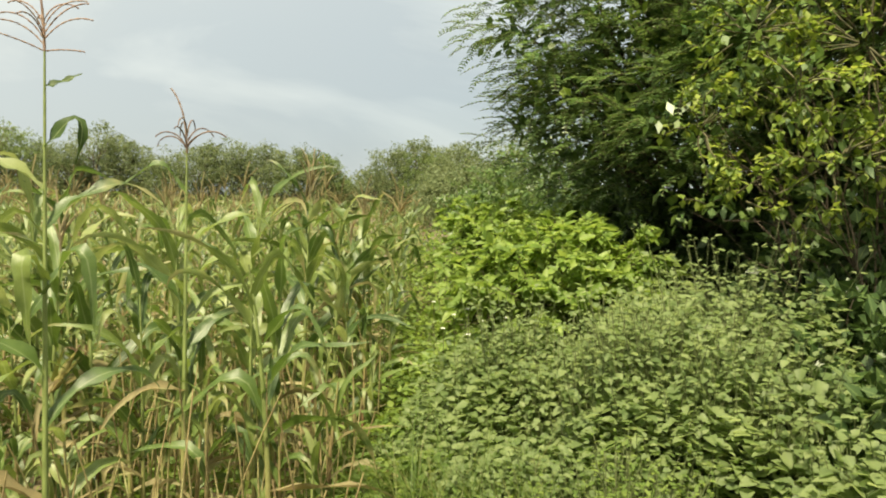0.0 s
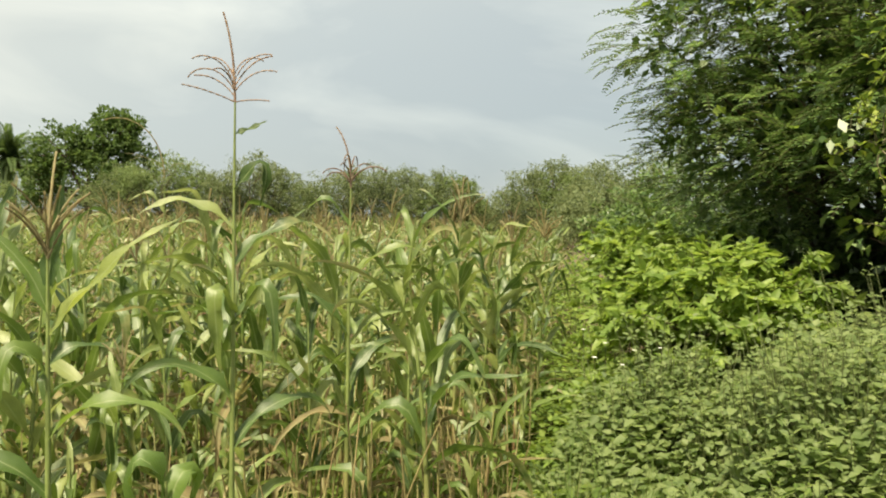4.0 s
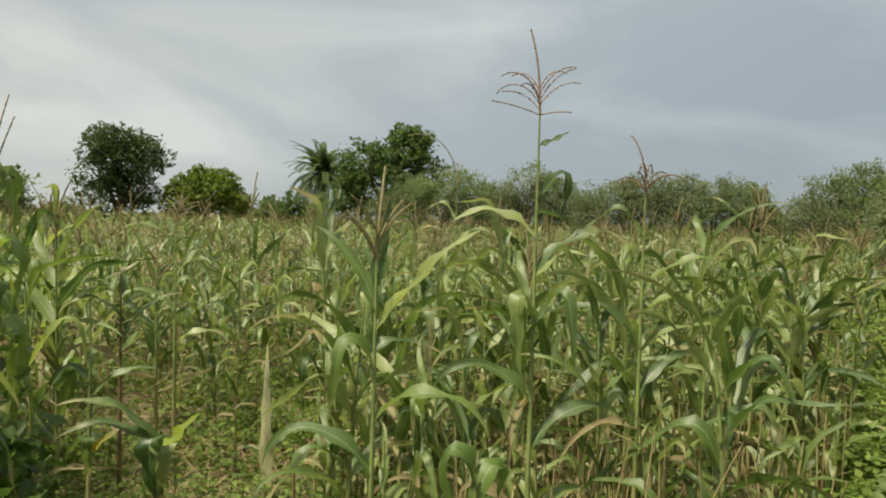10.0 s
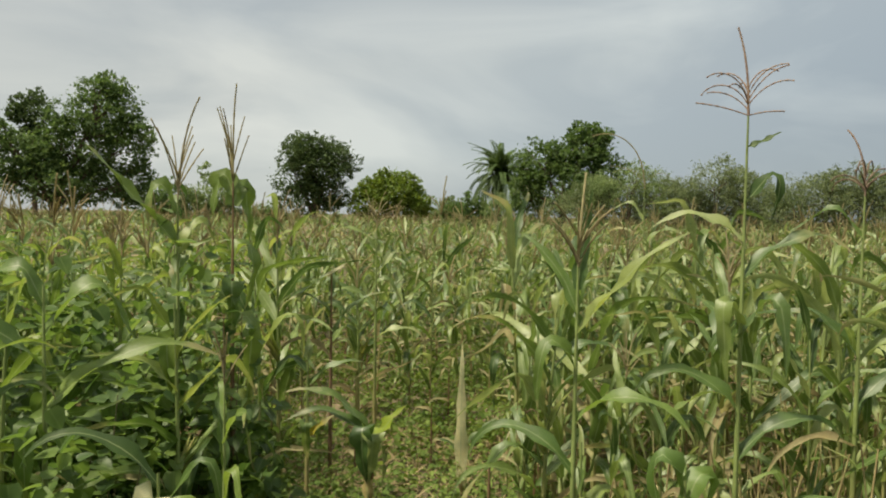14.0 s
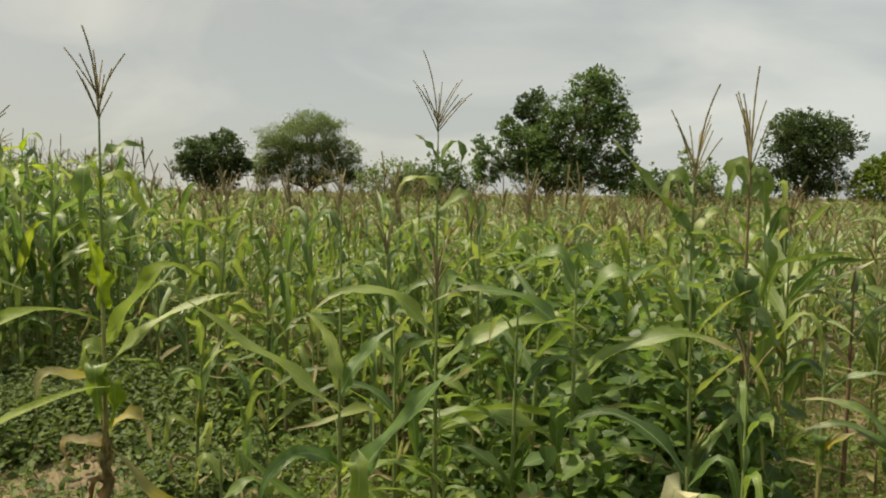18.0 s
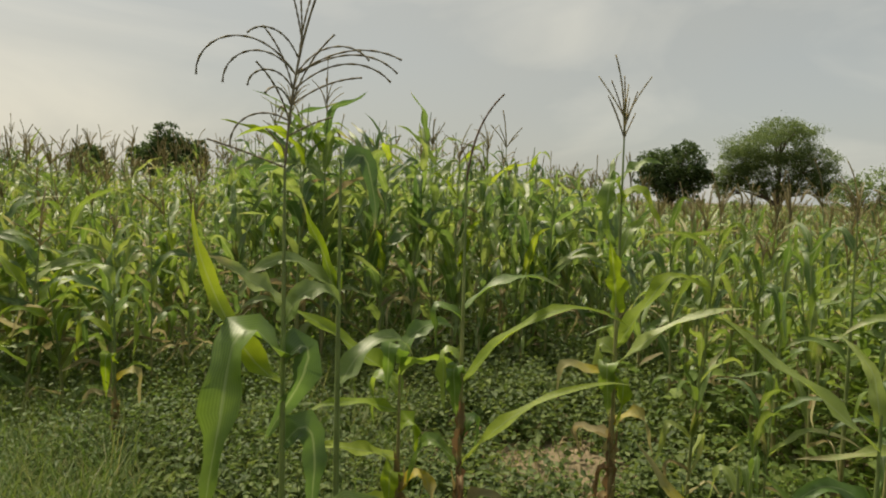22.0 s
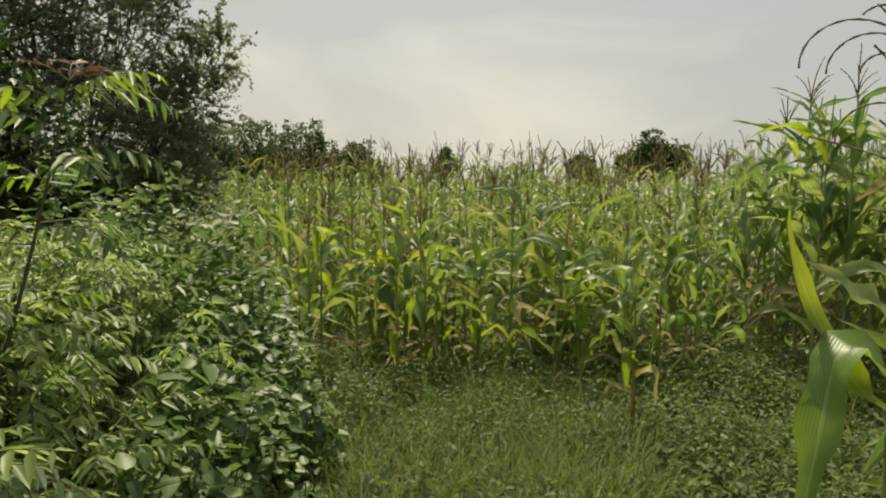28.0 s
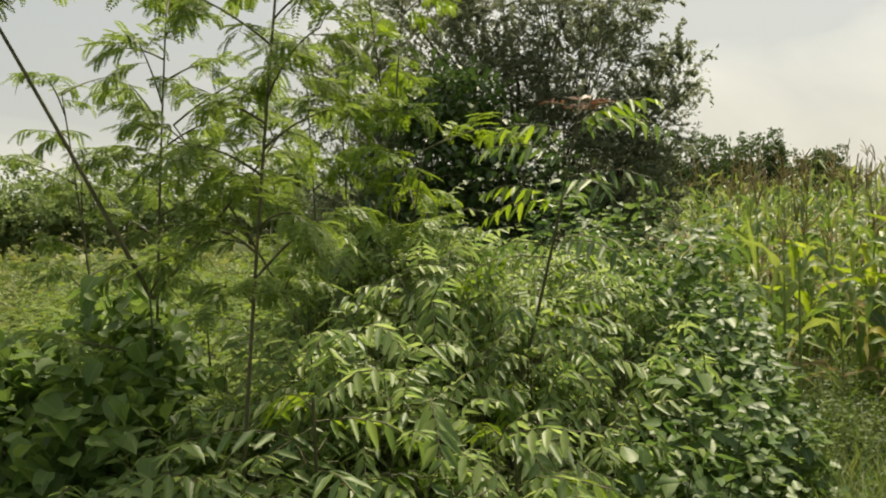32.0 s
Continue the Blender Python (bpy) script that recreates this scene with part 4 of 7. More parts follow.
special(-0.95, 3.75, 1.0, [(0.95, -30, 1.2, 1.2, 0.4, 0.06), (0.85, 80, 1.0, 2.2, 0.45, 0.07), (0.7, -95, 0.6, 1.8, 0.5, 0.07), (0.5, 100, 0.5, 2.0, 0.4, 0.05, "dry")], None, "short fading maize plant", M_MAIZE_OLD)
special(-3.14, 3.20, 0.30, [(0.2, 172, 1.52, 0.05, 0.90, 0.10, "bleach", 1.0, 0.1), (0.9, -80, 0.9, 0.5, 0.3, 0.05, "", 1.3), (0.8, 90, 1.0, 0.9, 0.2, 0.04)], None, "withered maize stub with one upright bleached leaf", M_MAIZE_OLD)
special(-2.70, 2.95, 0.42, [(0.9, -100, 1.0, 2.6, 0.22, 0.03, "dry", 1.0)], None, "dead dark-brown curled maize stub", M_MAIZE_OLD, stalk_mat=M_DRYSTALK)
special(-3.45, 2.35, 0.85, [(0.95, -20, 1.3, 2.6, 0.3, 0.06, "", -0.35), (0.88, 75, 0.9, 2.0, 0.4, 0.06), (0.8, -90, 0.8, 1.1, 0.35, 0.06), (0.55, 170, 0.9, 3.0, 0.35, 0.08, "", -0.25), (0.5, -90, 0.8, 0.6, 0.2, 0.05, "yellow")], None, "small maize plant with hanging leaves", M_MAIZE_OLD)
special(-2.79, 2.23, 0.6, sheaths(5, 0.7, 7) + [(0.99, 93, 0.95, 1.3, 0.46, 0.055, "", 1.6, 0.8), (0.95, 84, 0.75, 1.5, 0.44, 0.05, "", 1.5, 0.9), (0.97, 150, 1.1, 3.0, 0.36, 0.10, "", -0.2, 0.3), (0.92, -160, 1.0, 3.0, 0.34, 0.09, "", -0.22, 0.2), (0.9, -92, 0.85, 0.2, 0.24, 0.07, "lime", 1.2, -0.7), (0.8, -60, 0.9, 2.7, 0.3, 0.07, "", -0.3)],
        None, "low maize plant with broad folded leaves on trodden soil", M_MAIZE_OLD, broad=1.0, thick=0.011)
special(-3.8, 2.75, 1.25, [(0.9, -20, 1.3, 2.4, 0.35, 0.06), (0.8, 95, 1.0, 2.4, 0.4, 0.06), (0.7, -90, 1.1, 1.0, 0.45, 0.06, "", 1.5), (0.6, 80, 0.9, 2.0, 0.4, 0.05, "dry")], None, "thin maize plant beside a bare patch", M_MAIZE_OLD, stalk_mat=M_DRYSTALK)
special(-3.28, 1.57, 1.62, [(0.96, 95, 1.25, 2.8, 0.36, 0.06, "", -0.45), (0.88, 100, 0.95, 0.25, 0.55, 0.085, "", 1.3), (0.86, -60, 1.1, 2.4, 0.36, 0.06), (0.66, 10, 1.3, 0.5, 0.36, 0.07, "", 1.4), (0.60, 150, 1.2, 3.1, 0.40, 0.075, "", -0.3), (0.5, 95, 0.35, 0.45, 0.75, 0.075, "", 1.3), (0.42, -80, 1.0, 2.4, 0.4, 0.06)],
        (10, 0.36, 0.5, 0.15, M_TASSEL), "green maize plant with an upright straw tassel among vines", M_MAIZE, broad=1.15, ears=[(0.30, 4.4)])
special(-3.34, 1.86, 1.70, [(0.97, 60, 1.3, 2.9, 0.34, 0.08, "", -0.35, 1.6), (0.94, -60, 1.35, 3.0, 0.4, 0.09, "", -0.3, -1.6), (0.8, -90, 1.1, 2.9, 0.45, 0.085, "", -0.25), (0.70, 180, 1.0, 2.9, 0.45, 0.085, "", -0.3), (0.62, -105, 1.1, 2.95, 0.62, 0.09, "", -0.16, -0.9), (0.5, -60, 1.0, 2.4, 0.4, 0.07)],
        (9, 0.36, 0.3, 0.1, M_TASSEL), "green maize plant with a narrow upright tassel", M_MAIZE, broad=1.15, stalk_mat=M_DRYSTALK)
special(-4.23, 3.44, 1.5, [(0.9, 80, 1.1, 1.8, 0.4, 0.06), (0.78, -80, 1.1, 2.0, 0.45, 0.065), (0.65, 90, 1.0, 2.2, 0.45, 0.065), (0.5, -100, 0.9, 2.2, 0.45, 0.065)], (11, 0.22, 0.95, 0.6, M_TASSEL), "fading maize plant with a spreading tassel", M_MAIZE_OLD)
special(-4.84, 0.69, 2.06, [(0.93, 80, 1.1, 0.9, 0.22, 0.05), (0.92, -95, 1.0, 2.8, 0.46, 0.075, "", -0.42), (0.84, 85, 1.0, 2.6, 0.35, 0.07), (0.76, -85, 0.9, 2.6, 0.5, 0.075, "", -0.5), (0.66, 80, 1.1, 2.4, 0.4, 0.07), (0.55, -110, 0.9, 2.4, 0.5, 0.07), (0.42, 80, 0.9, 2.2, 0.5, 0.07)],
        (12, 0.42, 0.72, 0.2, M_TASSEL), "tall maize plant with an upright fan tassel", M_MAIZE, broad=1.05)
special(-4.4, 1.15, 1.5, [(0.9, 60, 1.1, 2.0, 0.4, 0.06), (0.7, -90, 1.0, 2.2, 0.4, 0.065), (0.55, 90, 1.0, 2.2, 0.4, 0.065)], (11, 0.28, 0.5, 0.4, M_TASSEL), "maize plant with a brushy straw tassel", M_MAIZE)
special(-4.6, 0.1, 1.6, [(0.9, 60, 1.1, 2.0, 0.4, 0.06), (0.7, -90, 1.0, 2.2, 0.4, 0.065), (0.55, 90, 1.0, 2.2, 0.4, 0.065)], (12, 0.26, 0.6, 0.6, M_TASSEL), "maize plant with a brushy straw tassel", M_MAIZE)
special(-2.68, 0.08, 1.0, [(0.97, 40, 1.35, 0.7, 0.3, 0.05), (0.95, -70, 1.15, 0.9, 0.3, 0.06, "", 1.5), (0.9, 92, 0.75, 0.25, 0.62, 0.065, "", 1.3), (0.62, -95, 1.0, 0.45, 0.62, 0.095, "", 1.5), (0.72, 120, 0.9, 2.6, 0.4, 0.07), (0.7, -140, 0.9, 2.8, 0.4, 0.08, "", -0.3), (0.5, 90, 0.85, 0.15, 0.45, 0.055, "", 1.0)], None, "young maize plant with long stiff grey-green leaves", M_MAIZE_FRESH, broad=0.95)
special(-2.75, -0.30, 0.72, [(0.62, 88, 0.75, -0.1, 0.48, 0.08, "yellow", 1.2), (0.9, 60, 1.1, 2.6, 0.25, 0.05), (0.8, -80, 0.7, 1.8, 0.3, 0.05)], None, "small maize plant with a raised yellow-green leaf", M_MAIZE)
special(-2.2, 0.2, 0.55, [(0.95, -88, 0.7, 1.9, 0.36, 0.05, "", 1.3), (0.8, 80, 0.7, 1.8, 0.4, 0.06), (0.6, 170, 0.9, 2.4, 0.3, 0.07)], None, "low maize plant with a broad arching leaf", M_MAIZE)
special(-3.584, -0.90, 1.92, sheaths(14, 0.26, 1) + [(0.91, -80, 1.0, 1.5, 0.22, 0.05), (0.87, 120, 1.25, 3.0, 0.40, 0.085, "", -0.25, 0.5), (0.85, -85, 1.1, 2.2, 0.34, 0.075, "lime", -0.3, -0.8), (0.72, -60, 1.3, 0.9, 0.30, 0.06, "", -0.5), (0.60, 150, 1.45, 0.35, 0.36, 0.09, "lime", 1.3, 0.2), (0.52, -85, 1.05, 1.5, 0.62, 0.085, "lime", -0.7, -0.9), (0.50, 80, 0.9, 2.7, 0.30, 0.07, "", -0.3),
                             (0.47, -92, 0.85, 1.1, 0.70, 0.06, "", 1.7), (0.45, 92, 0.30, 2.0, 0.42, 0.06, "yellow", -0.6, 0.9), (0.46, 150, 1.0, 2.9, 0.36, 0.08, "", -0.25, 0.4), (0.42, -150, 0.9, 2.8, 0.36, 0.075, "lime", -0.3, 0.3), (0.34, -80, 0.5, 1.9, 0.36, 0.06, "yellow", -0.4), (0.3, 70, 0.3, 2.2, 0.35, 0.05, "dry")], (10, 0.30, 0.6, 0.15, M_TASSEL), "tall bright green maize plant with a fan tassel", M_MAIZE_FRESH, broad=1.15, stalk_mat=M_STALK_BROWN)
special(-2.78, -1.31, 1.72, sheaths(16, 0.44, 2) + [(0.72, -80, 0.85, 1.6, 0.50, 0.05, "", 1.3), (0.70, 95, 0.7, 2.4, 0.30, 0.05, "", -0.4), (0.56, -90, 0.95, 1.55, 0.80, 0.062, "lime", 1.5, -0.7), (0.60, 110, 1.0, 2.8, 0.34, 0.075, "", -0.28, 0.4), (0.58, 150, 0.9, 2.9, 0.30, 0.075, "", -0.25, 0.3), (0.37, -92, 0.95, 1.15, 0.78, 0.058, "lime", 1.4, -0.7), (0.44, -60, 1.1, 2.8, 0.28, 0.055), (0.38, 80, 0.8, 2.2, 0.4, 0.06, "", -0.4), (0.25, -120, 1.2, 2.4, 0.3, 0.06, "dry")],
        ([(2, 60, 1.3, 0.2, 0.1, 1.0)], M_TASSEL_RED, (-85, 1.45, 0.7, 0.36)), "maize plant with sheathed brown stalk and a dark spike", M_MAIZE_FRESH, broad=0.95, stalk_mat=M_STALK_BROWN)
special(-2.72, -1.55, 1.05, sheaths(12, 0.48, 3) + [(0.90, 88, 0.62, 0.1, 0.56, 0.085, "lime", 1.0, 0.8), (0.98, -60, 1.2, 2.2, 0.36, 0.07, "", 1.3, -0.9), (0.96, 150, 1.1, 2.7, 0.34, 0.075, "", -0.4, 0.8), (0.92, -110, 0.9, 2.3, 0.34, 0.07, "", 1.2, 0.9), (0.85, 60, 0.9, 2.5, 0.36, 0.075, "", -0.35), (0.78, 100, 0.5, 1.2, 0.42, 0.05, "lime", 1.3), (0.70, -70, 1.1, 2.8, 0.30, 0.07, "lime", -0.3), (0.62, 95, 0.3, 0.4, 0.40, 0.06, "lime", 1.2), (0.55, 160, 0.8, 2.5, 0.32, 0.075, "lime", -0.3), (0.50, -100, 0.8, 2.2, 0.34, 0.06, "yellow"), (0.45, 85, 0.2, 1.0, 0.36, 0.055, "lime", 1.2)], None, "young maize plant with a raised pointed leaf", M_MAIZE_FRESH, broad=1.1, stalk_mat=M_STALK_BROWN)
special(-2.14, -1.45, 1.72, [(0.97, -110, 1.1, 2.7, 0.36, 0.052, "", -0.3, -1.8), (0.76, 88, 1.25, 0.1, 0.34, 0.04, "lime", 1.0, 1.2), (0.75, 100, 1.1, 2.4, 0.4, 0.06), (0.6, -60, 1.0, 2.4, 0.4, 0.06)], None, "slender maize plant with one broad hanging leaf", M_MAIZE_LUSH, broad=1.2)
TASSEL_Y = ([(0, 92, 0.38, 0.1, 0.18, 1.0), (1, 80, 0.95, 0.2, 0.07, 1.0), (3, 88, 0.55, 2.2, 0.18, 1.2), (5, 95, 1.1, 2.6, 0.14, 1.4), (6, 90, 0.95, 2.6, 0.30, 1.5), (6, 75, 0.9, 2.5, 0.23, 1.4), (7, 100, 1.15, 2.0, 0.15, 1.6), (8, 85, 1.45, 0.2, 0.14, 1.0), (8, 20, 1.5, 0.1, 0.13, 1.0),
             (6, -90, 0.65, 1.1, 0.26, 1.4), (6, -75, 0.6, 1.3, 0.27, 1.6), (5, -95, 0.75, 1.6, 0.25, 1.5), (4, -85, 0.7, 0.6, 0.18, 1.2), (2, -90, 0.6, 0.3, 0.11, 1.0), (4, 160, 0.6, 1.2, 0.16, 1.2), (3, 10, 0.7, 1.0, 0.16, 1.2), (7, -40, 1.45, 0.3, 0.16, 1.0), (5, 60, 1.3, 0.5, 0.17, 1.2), (4, -100, 1.25, 0.5, 0.19, 1.3), (3, 120, 1.25, 0.6, 0.15, 1.2), (6, -100, 1.0, 1.9, 0.2, 1.4)], M_TASSEL_GREY, (-85, 1.5, 0.5, 0.60, 0.65))
special(-1.582, -1.224, 1.73, [(0.80, -80, 1.2, 2.6, 0.2, 0.05), (0.755, 126, 0.9, 2.45, 0.6, 0.092, "fresh", -0.24, 0.6), (0.72, 92, 0.5, -1.05, 0.48, 0.05, "lime", 0.6, 1.2), (0.83, 95, 0.6, 0.1, 0.2, 0.045, "", 1.2), (0.75, -100, 0.9, 3.1, 0.34, 0.066, "", -0.22, -1.5), (0.64, -110, 0.9, 2.6, 0.32, 0.06, "", -0.25, -1.8), (0.52, 100, 0.55, 1.7, 0.42, 0.075, "lime", 1.3), (0.50, -92, 0.7, 1.9, 0.42, 0.085, "", 1.3), (0.46, 150, 0.5, 1.8, 0.36, 0.08, "lime"), (0.4, -130, 0.6, 1.8, 0.4, 0.09)],
        TASSEL_Y, "large dark green maize plant with a wide beaded tassel", M_MAIZE_LUSH, broad=1.2, thick=0.011)
special(-3.22, -3.76, 1.12, sheaths(4, 0.3, 11) + [(0.97, 50, 1.25, 1.5, 0.36, 0.06, "", -0.4), (0.9, 90, 0.95, 1.9, 0.48, 0.062, "", 1.5), (0.86, -92, 0.9, 2.4, 0.5, 0.07, "", -0.4), (0.78, -70, 1.2, 2.95, 0.62, 0.085, "", -0.28, -0.5), (0.72, 85, 0.9, 2.3, 0.46, 0.06, "lime", -0.45), (0.6, 150, 1.0, 2.8, 0.4, 0.075, "lime", -0.3), (0.5, -95, 0.8, 2.4, 0.4, 0.06, "yellow", -0.35), (0.42, 92, 0.5, 1.6, 0.28, 0.045, "dry")],
        None, "maize plant with a long hanging leaf at the grassy field edge", M_MAIZE_FRESH, broad=1.05, stalk_mat=M_STALK)
special(-2.28, -5.25, 1.2, sheaths(3, 0.3, 12) + [(0.95, 80, 1.2, 2.0, 0.42, 0.06, "", -0.4), (0.88, -85, 1.0, 2.6, 0.42, 0.07, "", -0.3), (0.8, 95, 1.0, 2.6, 0.46, 0.07, "", -0.35), (0.7, -90, 1.1, 2.9, 0.5, 0.075, "lime", -0.28), (0.62, 88, 0.8, 2.4, 0.42, 0.065, "yellow", -0.4), (0.5, 160, 0.9, 2.8, 0.4, 0.07, "lime", -0.3), (0.35, -80, 0.5, 2.2, 0.3, 0.05, "dry")],
        None, "dark-stalked maize plant with yellow-green drooping leaves", M_MAIZE, broad=1.0, stalk_mat=M_STALK_BROWN)
special(-3.05, -5.35, 1.1, [(0.97, 30, 1.3, 0.8, 0.34, 0.06, "lime", 1.5), (0.92, -88, 1.0, 1.9, 0.5, 0.07, "", 1.5), (0.88, 92, 0.8, 1.5, 0.52, 0.065, "", 1.4), (0.75, 90, 0.7, 2.0, 0.5, 0.06, "yellow", -0.5), (0.7, -120, 1.1, 2.9, 0.4, 0.08, "", -0.3), (0.55, 150, 1.0, 2.9, 0.42, 0.075, "lime", -0.3), (0.45, -90, 0.8, 2.5, 0.36, 0.06, "lime", -0.35)],
        None, "maize plant with bowed leaves at the field edge", M_MAIZE_FRESH, broad=1.05, stalk_mat=M_STALK)
special(-3.85, -5.6, 1.18, [(0.97, -30, 1.35, 0.5, 0.36, 0.065, "", 1.5), (0.93, 88, 1.1, 1.7, 0.5, 0.07, "", 1.6), (0.9, -90, 1.0, 0.9, 0.42, 0.07, "lime", 1.4), (0.8, 95, 0.9, 2.2, 0.5, 0.065, "yellow", -0.5), (0.76, -88, 0.9, 1.9, 0.5, 0.07, "lime", 1.4), (0.6, -60, 1.1, 2.8, 0.4, 0.07, "", -0.3), (0.5, 140, 1.0, 2.8, 0.4, 0.07, "lime", -0.3)],
        None, "maize plant with raised and bowed leaves at the field edge", M_MAIZE_FRESH, broad=1.05, stalk_mat=M_STALK)
special(-1.8, -5.55, 1.32, [(0.95, 150, 1.3, 3.0, 0.42, 0.075, "lime", -0.3), (0.88, -88, 1.0, 2.2, 0.45, 0.065, "", -0.4), (0.8, 92, 1.0, 2.4, 0.45, 0.065, "", -0.4), (0.62, -90, 0.9, 1.8, 0.5, 0.06, "lime", 1.4), (0.5, 90, 0.9, 2.6, 0.4, 0.065, "", -0.3)],
        None, "thin maize plant beside the thicket", M_MAIZE, broad=1.0, stalk_mat=M_STALK)
special(-0.78, 2.45, 0.32, [(0.95, -92, 0.7, 2.0, 0.62, 0.06, "", 1.4), (0.8, 80, 0.9, 2.2, 0.5, 0.07), (0.6, -60, 0.8, 2.0, 0.4, 0.06, "yellow")], None, "low maize plant with long yellow-green leaves", M_MAIZE_OLD)
special(-2.15, 1.0, 0.95, [(0.97, 80, 1.0, 2.2, 0.44, 0.05, "dark", 1.5), (0.90, 150, 1.0, 3.0, 0.36, 0.085, "bleach", -0.25), (0.85, -95, 1.0, 2.6, 0.36, 0.07, "", -0.3), (0.75, 170, 0.9, 2.9, 0.4, 0.09, "", -0.3), (0.7, 95, 0.6, 1.0, 0.6, 0.07, "", 1.3), (0.6, -60, 0.8, 2.4, 0.4, 0.05, "dry"), (0.5, -90, 0.7, 2.2, 0.32, 0.07, "", -0.3)], None, "leaning maize plant with drooping leaves over vines", M_MAIZE, broad=0.95)
special(-2.95, 0.95, 1.35, sheaths(4, 0.2, 4) + [(0.95, 60, 1.2, 1.8, 0.40, 0.06, "", -0.4), (0.88, -90, 1.0, 2.2, 0.55, 0.07, "", -0.45), (0.80, 95, 0.9, 1.6, 0.62, 0.075, "", 1.5), (0.70, -100, 0.8, 1.3, 0.66, 0.075, "", 1.4), (0.62, 150, 1.0, 2.8, 0.45, 0.08, "", -0.3), (0.52, 90, 0.5, 1.1, 0.70, 0.07, "", 1.4), (0.45, -80, 0.7, 1.9, 0.50, 0.065, "", 1.3), (0.35, 100, 0.5, 2.0, 0.4, 0.05, "dry")], None, "maize plant with long grey-green leaves above vines", M_MAIZE, broad=1.0)
special(-3.1, 0.45, 1.2, sheaths(5, 0.25, 5) + [(0.96, -40, 1.2, 1.6, 0.42, 0.06, "", -0.4), (0.88, 92, 1.0, 2.1, 0.60, 0.07, "", 1.6), (0.78, -92, 0.9, 1.5, 0.66, 0.075, "", 1.4), (0.66, 120, 1.0, 2.8, 0.42, 0.08, "", -0.3), (0.58, -80, 0.6, 1.4, 0.60, 0.065, "lime", 1.4), (0.45, 90, 0.6, 1.9, 0.50, 0.06, "", 1.3), (0.3, -100, 0.5, 2.0, 0.4, 0.05, "dry")], (8, 0.26, 0.5, 0.3, M_TASSEL), "maize plant with arching leaves beside vines", M_MAIZE_FRESH, broad=0.95)
special(-1.95, 0.75, 0.6, [(0.95, -120, 0.9, 2.6, 0.35, 0.06, "", -0.3), (0.8, 95, 0.7, 1.8, 0.4, 0.07), (0.7, 150, 0.6, 1.6, 0.4, 0.08)], None, "low maize plant among vines", M_MAIZE)

for x, y, h in ((-3.55, 3.35, 0.42), (-2.85, 3.55, 0.3), (-4.0, 3.95, 0.5), (-3.3, 3.9, 0.36), (-2.45, 2.55, 0.3), (-3.75, 2.9, 0.28)):
    special(x, y, h, [(0.9, hrng.uniform(-180, 180), 0.9, 2.4, 0.2, 0.03, "dry", 1.0), (0.5, hrng.uniform(-180, 180), 0.6, 2.0, 0.26, 0.035, "dry", 1.2)], None, "withered brown maize stub on bare soil", M_MAIZE_OLD, stalk_mat=M_DRYSTALK, thick=0.009)


# ---------------------------------------------------------------- trees
def rand_dirs(n):
    d = RNG.normal(size=(n, 3))
    return unit(d)


def crown(lobes, n, size, per=14, ragged=0.22, aspect=0.5, clump=0.13, two=True):
    """Leaf clumps spread over and inside lobes (x, y, z, rx, ry, rz)."""
    lobes = np.array(lobes, float)
    vol = (lobes[:, 3] * lobes[:, 4] * lobes[:, 5]) ** (2 / 3)
    c = max(1, n // per)
    pick = RNG.choice(len(lobes), c, p=vol / vol.sum())
    d = rand_dirs(c)
    rr = R(0.55, 1.0, c) ** 0.6 * (1 + ragged * np.sin(d[:, 0] * 5 + d[:, 2] * 7 + pick) * R(0.3, 1, c))
    cc = lobes[pick, :3] + d * lobes[pick, 3:] * rr[:, None]
    cr = lobes[pick, 3:].mean(1) * clump
    k = np.repeat(np.arange(c), per)
    p = cc[k] + RNG.normal(size=(len(k), 3)) * cr[k][:, None] * np.array([1, 1, 0.6])
    out = unit(p - lobes[pick[k], :3])
    al = unit(out * 0.6 + rand_dirs(len(k)) * 0.9 + np.array([0, 0, -0.15]))
    az, el = np.arctan2(-al[:, 0], al[:, 1]), np.arcsin(np.clip(al[:, 2], -1, 1))
    if two:
        return leaflets(p, al, unit(rand_dirs(len(k)) * 0.8 + np.array([0, 0, 1.0])), size * R(0.6, 1.4, len(k)), size * aspect * R(0.7, 1.3, len(k)))
    return ribbons(p, az, el, R(0, 0.8, len(k)), size * R(0.6, 1.4, len(k)), size * aspect, 2, 0.2, shape="lance")


def lumps(lobes, k=9):
    """Smaller lobes heaped over the given ones."""
    out = []
    for lb in np.array(lobes, float):
        d = unit(rand_dirs(k) + np.array([0, 0, 0.25]))
        for q in range(k):
            s = R(0.22, 0.46)
            out.append((*(lb[:3] + d[q] * lb[3:] * R(0.55, 0.92)), *(lb[3:] * s * R(0.85, 1.15, 3))))
    return out


def limbs(base, tips, r0, wig=0.12, S=7, k=6):
    base, tips = np.asarray(base, float), np.asarray(tips, float)
    n = len(tips)
    s = np.linspace(0, 1, S)[None, :, None]
    b = np.broadcast_to(base, tips.shape)
    p = b[:, None] * (1 - s) + tips[:, None] * s
    p[..., 2] += (s[..., 0] * (1 - s[..., 0])) * 0.3 * np.linalg.norm(tips - b, axis=1)[:, None]
    p += np.sin(s * R(4, 8, (n, 1, 1)) + R(0, 6, (n, 1, 3))) * wig * s * (1 - s) * 2
    rad = r0 * (1 - 0.8 * s[..., 0])
    return tubes(p, np.broadcast_to(rad, (n, S)), k)


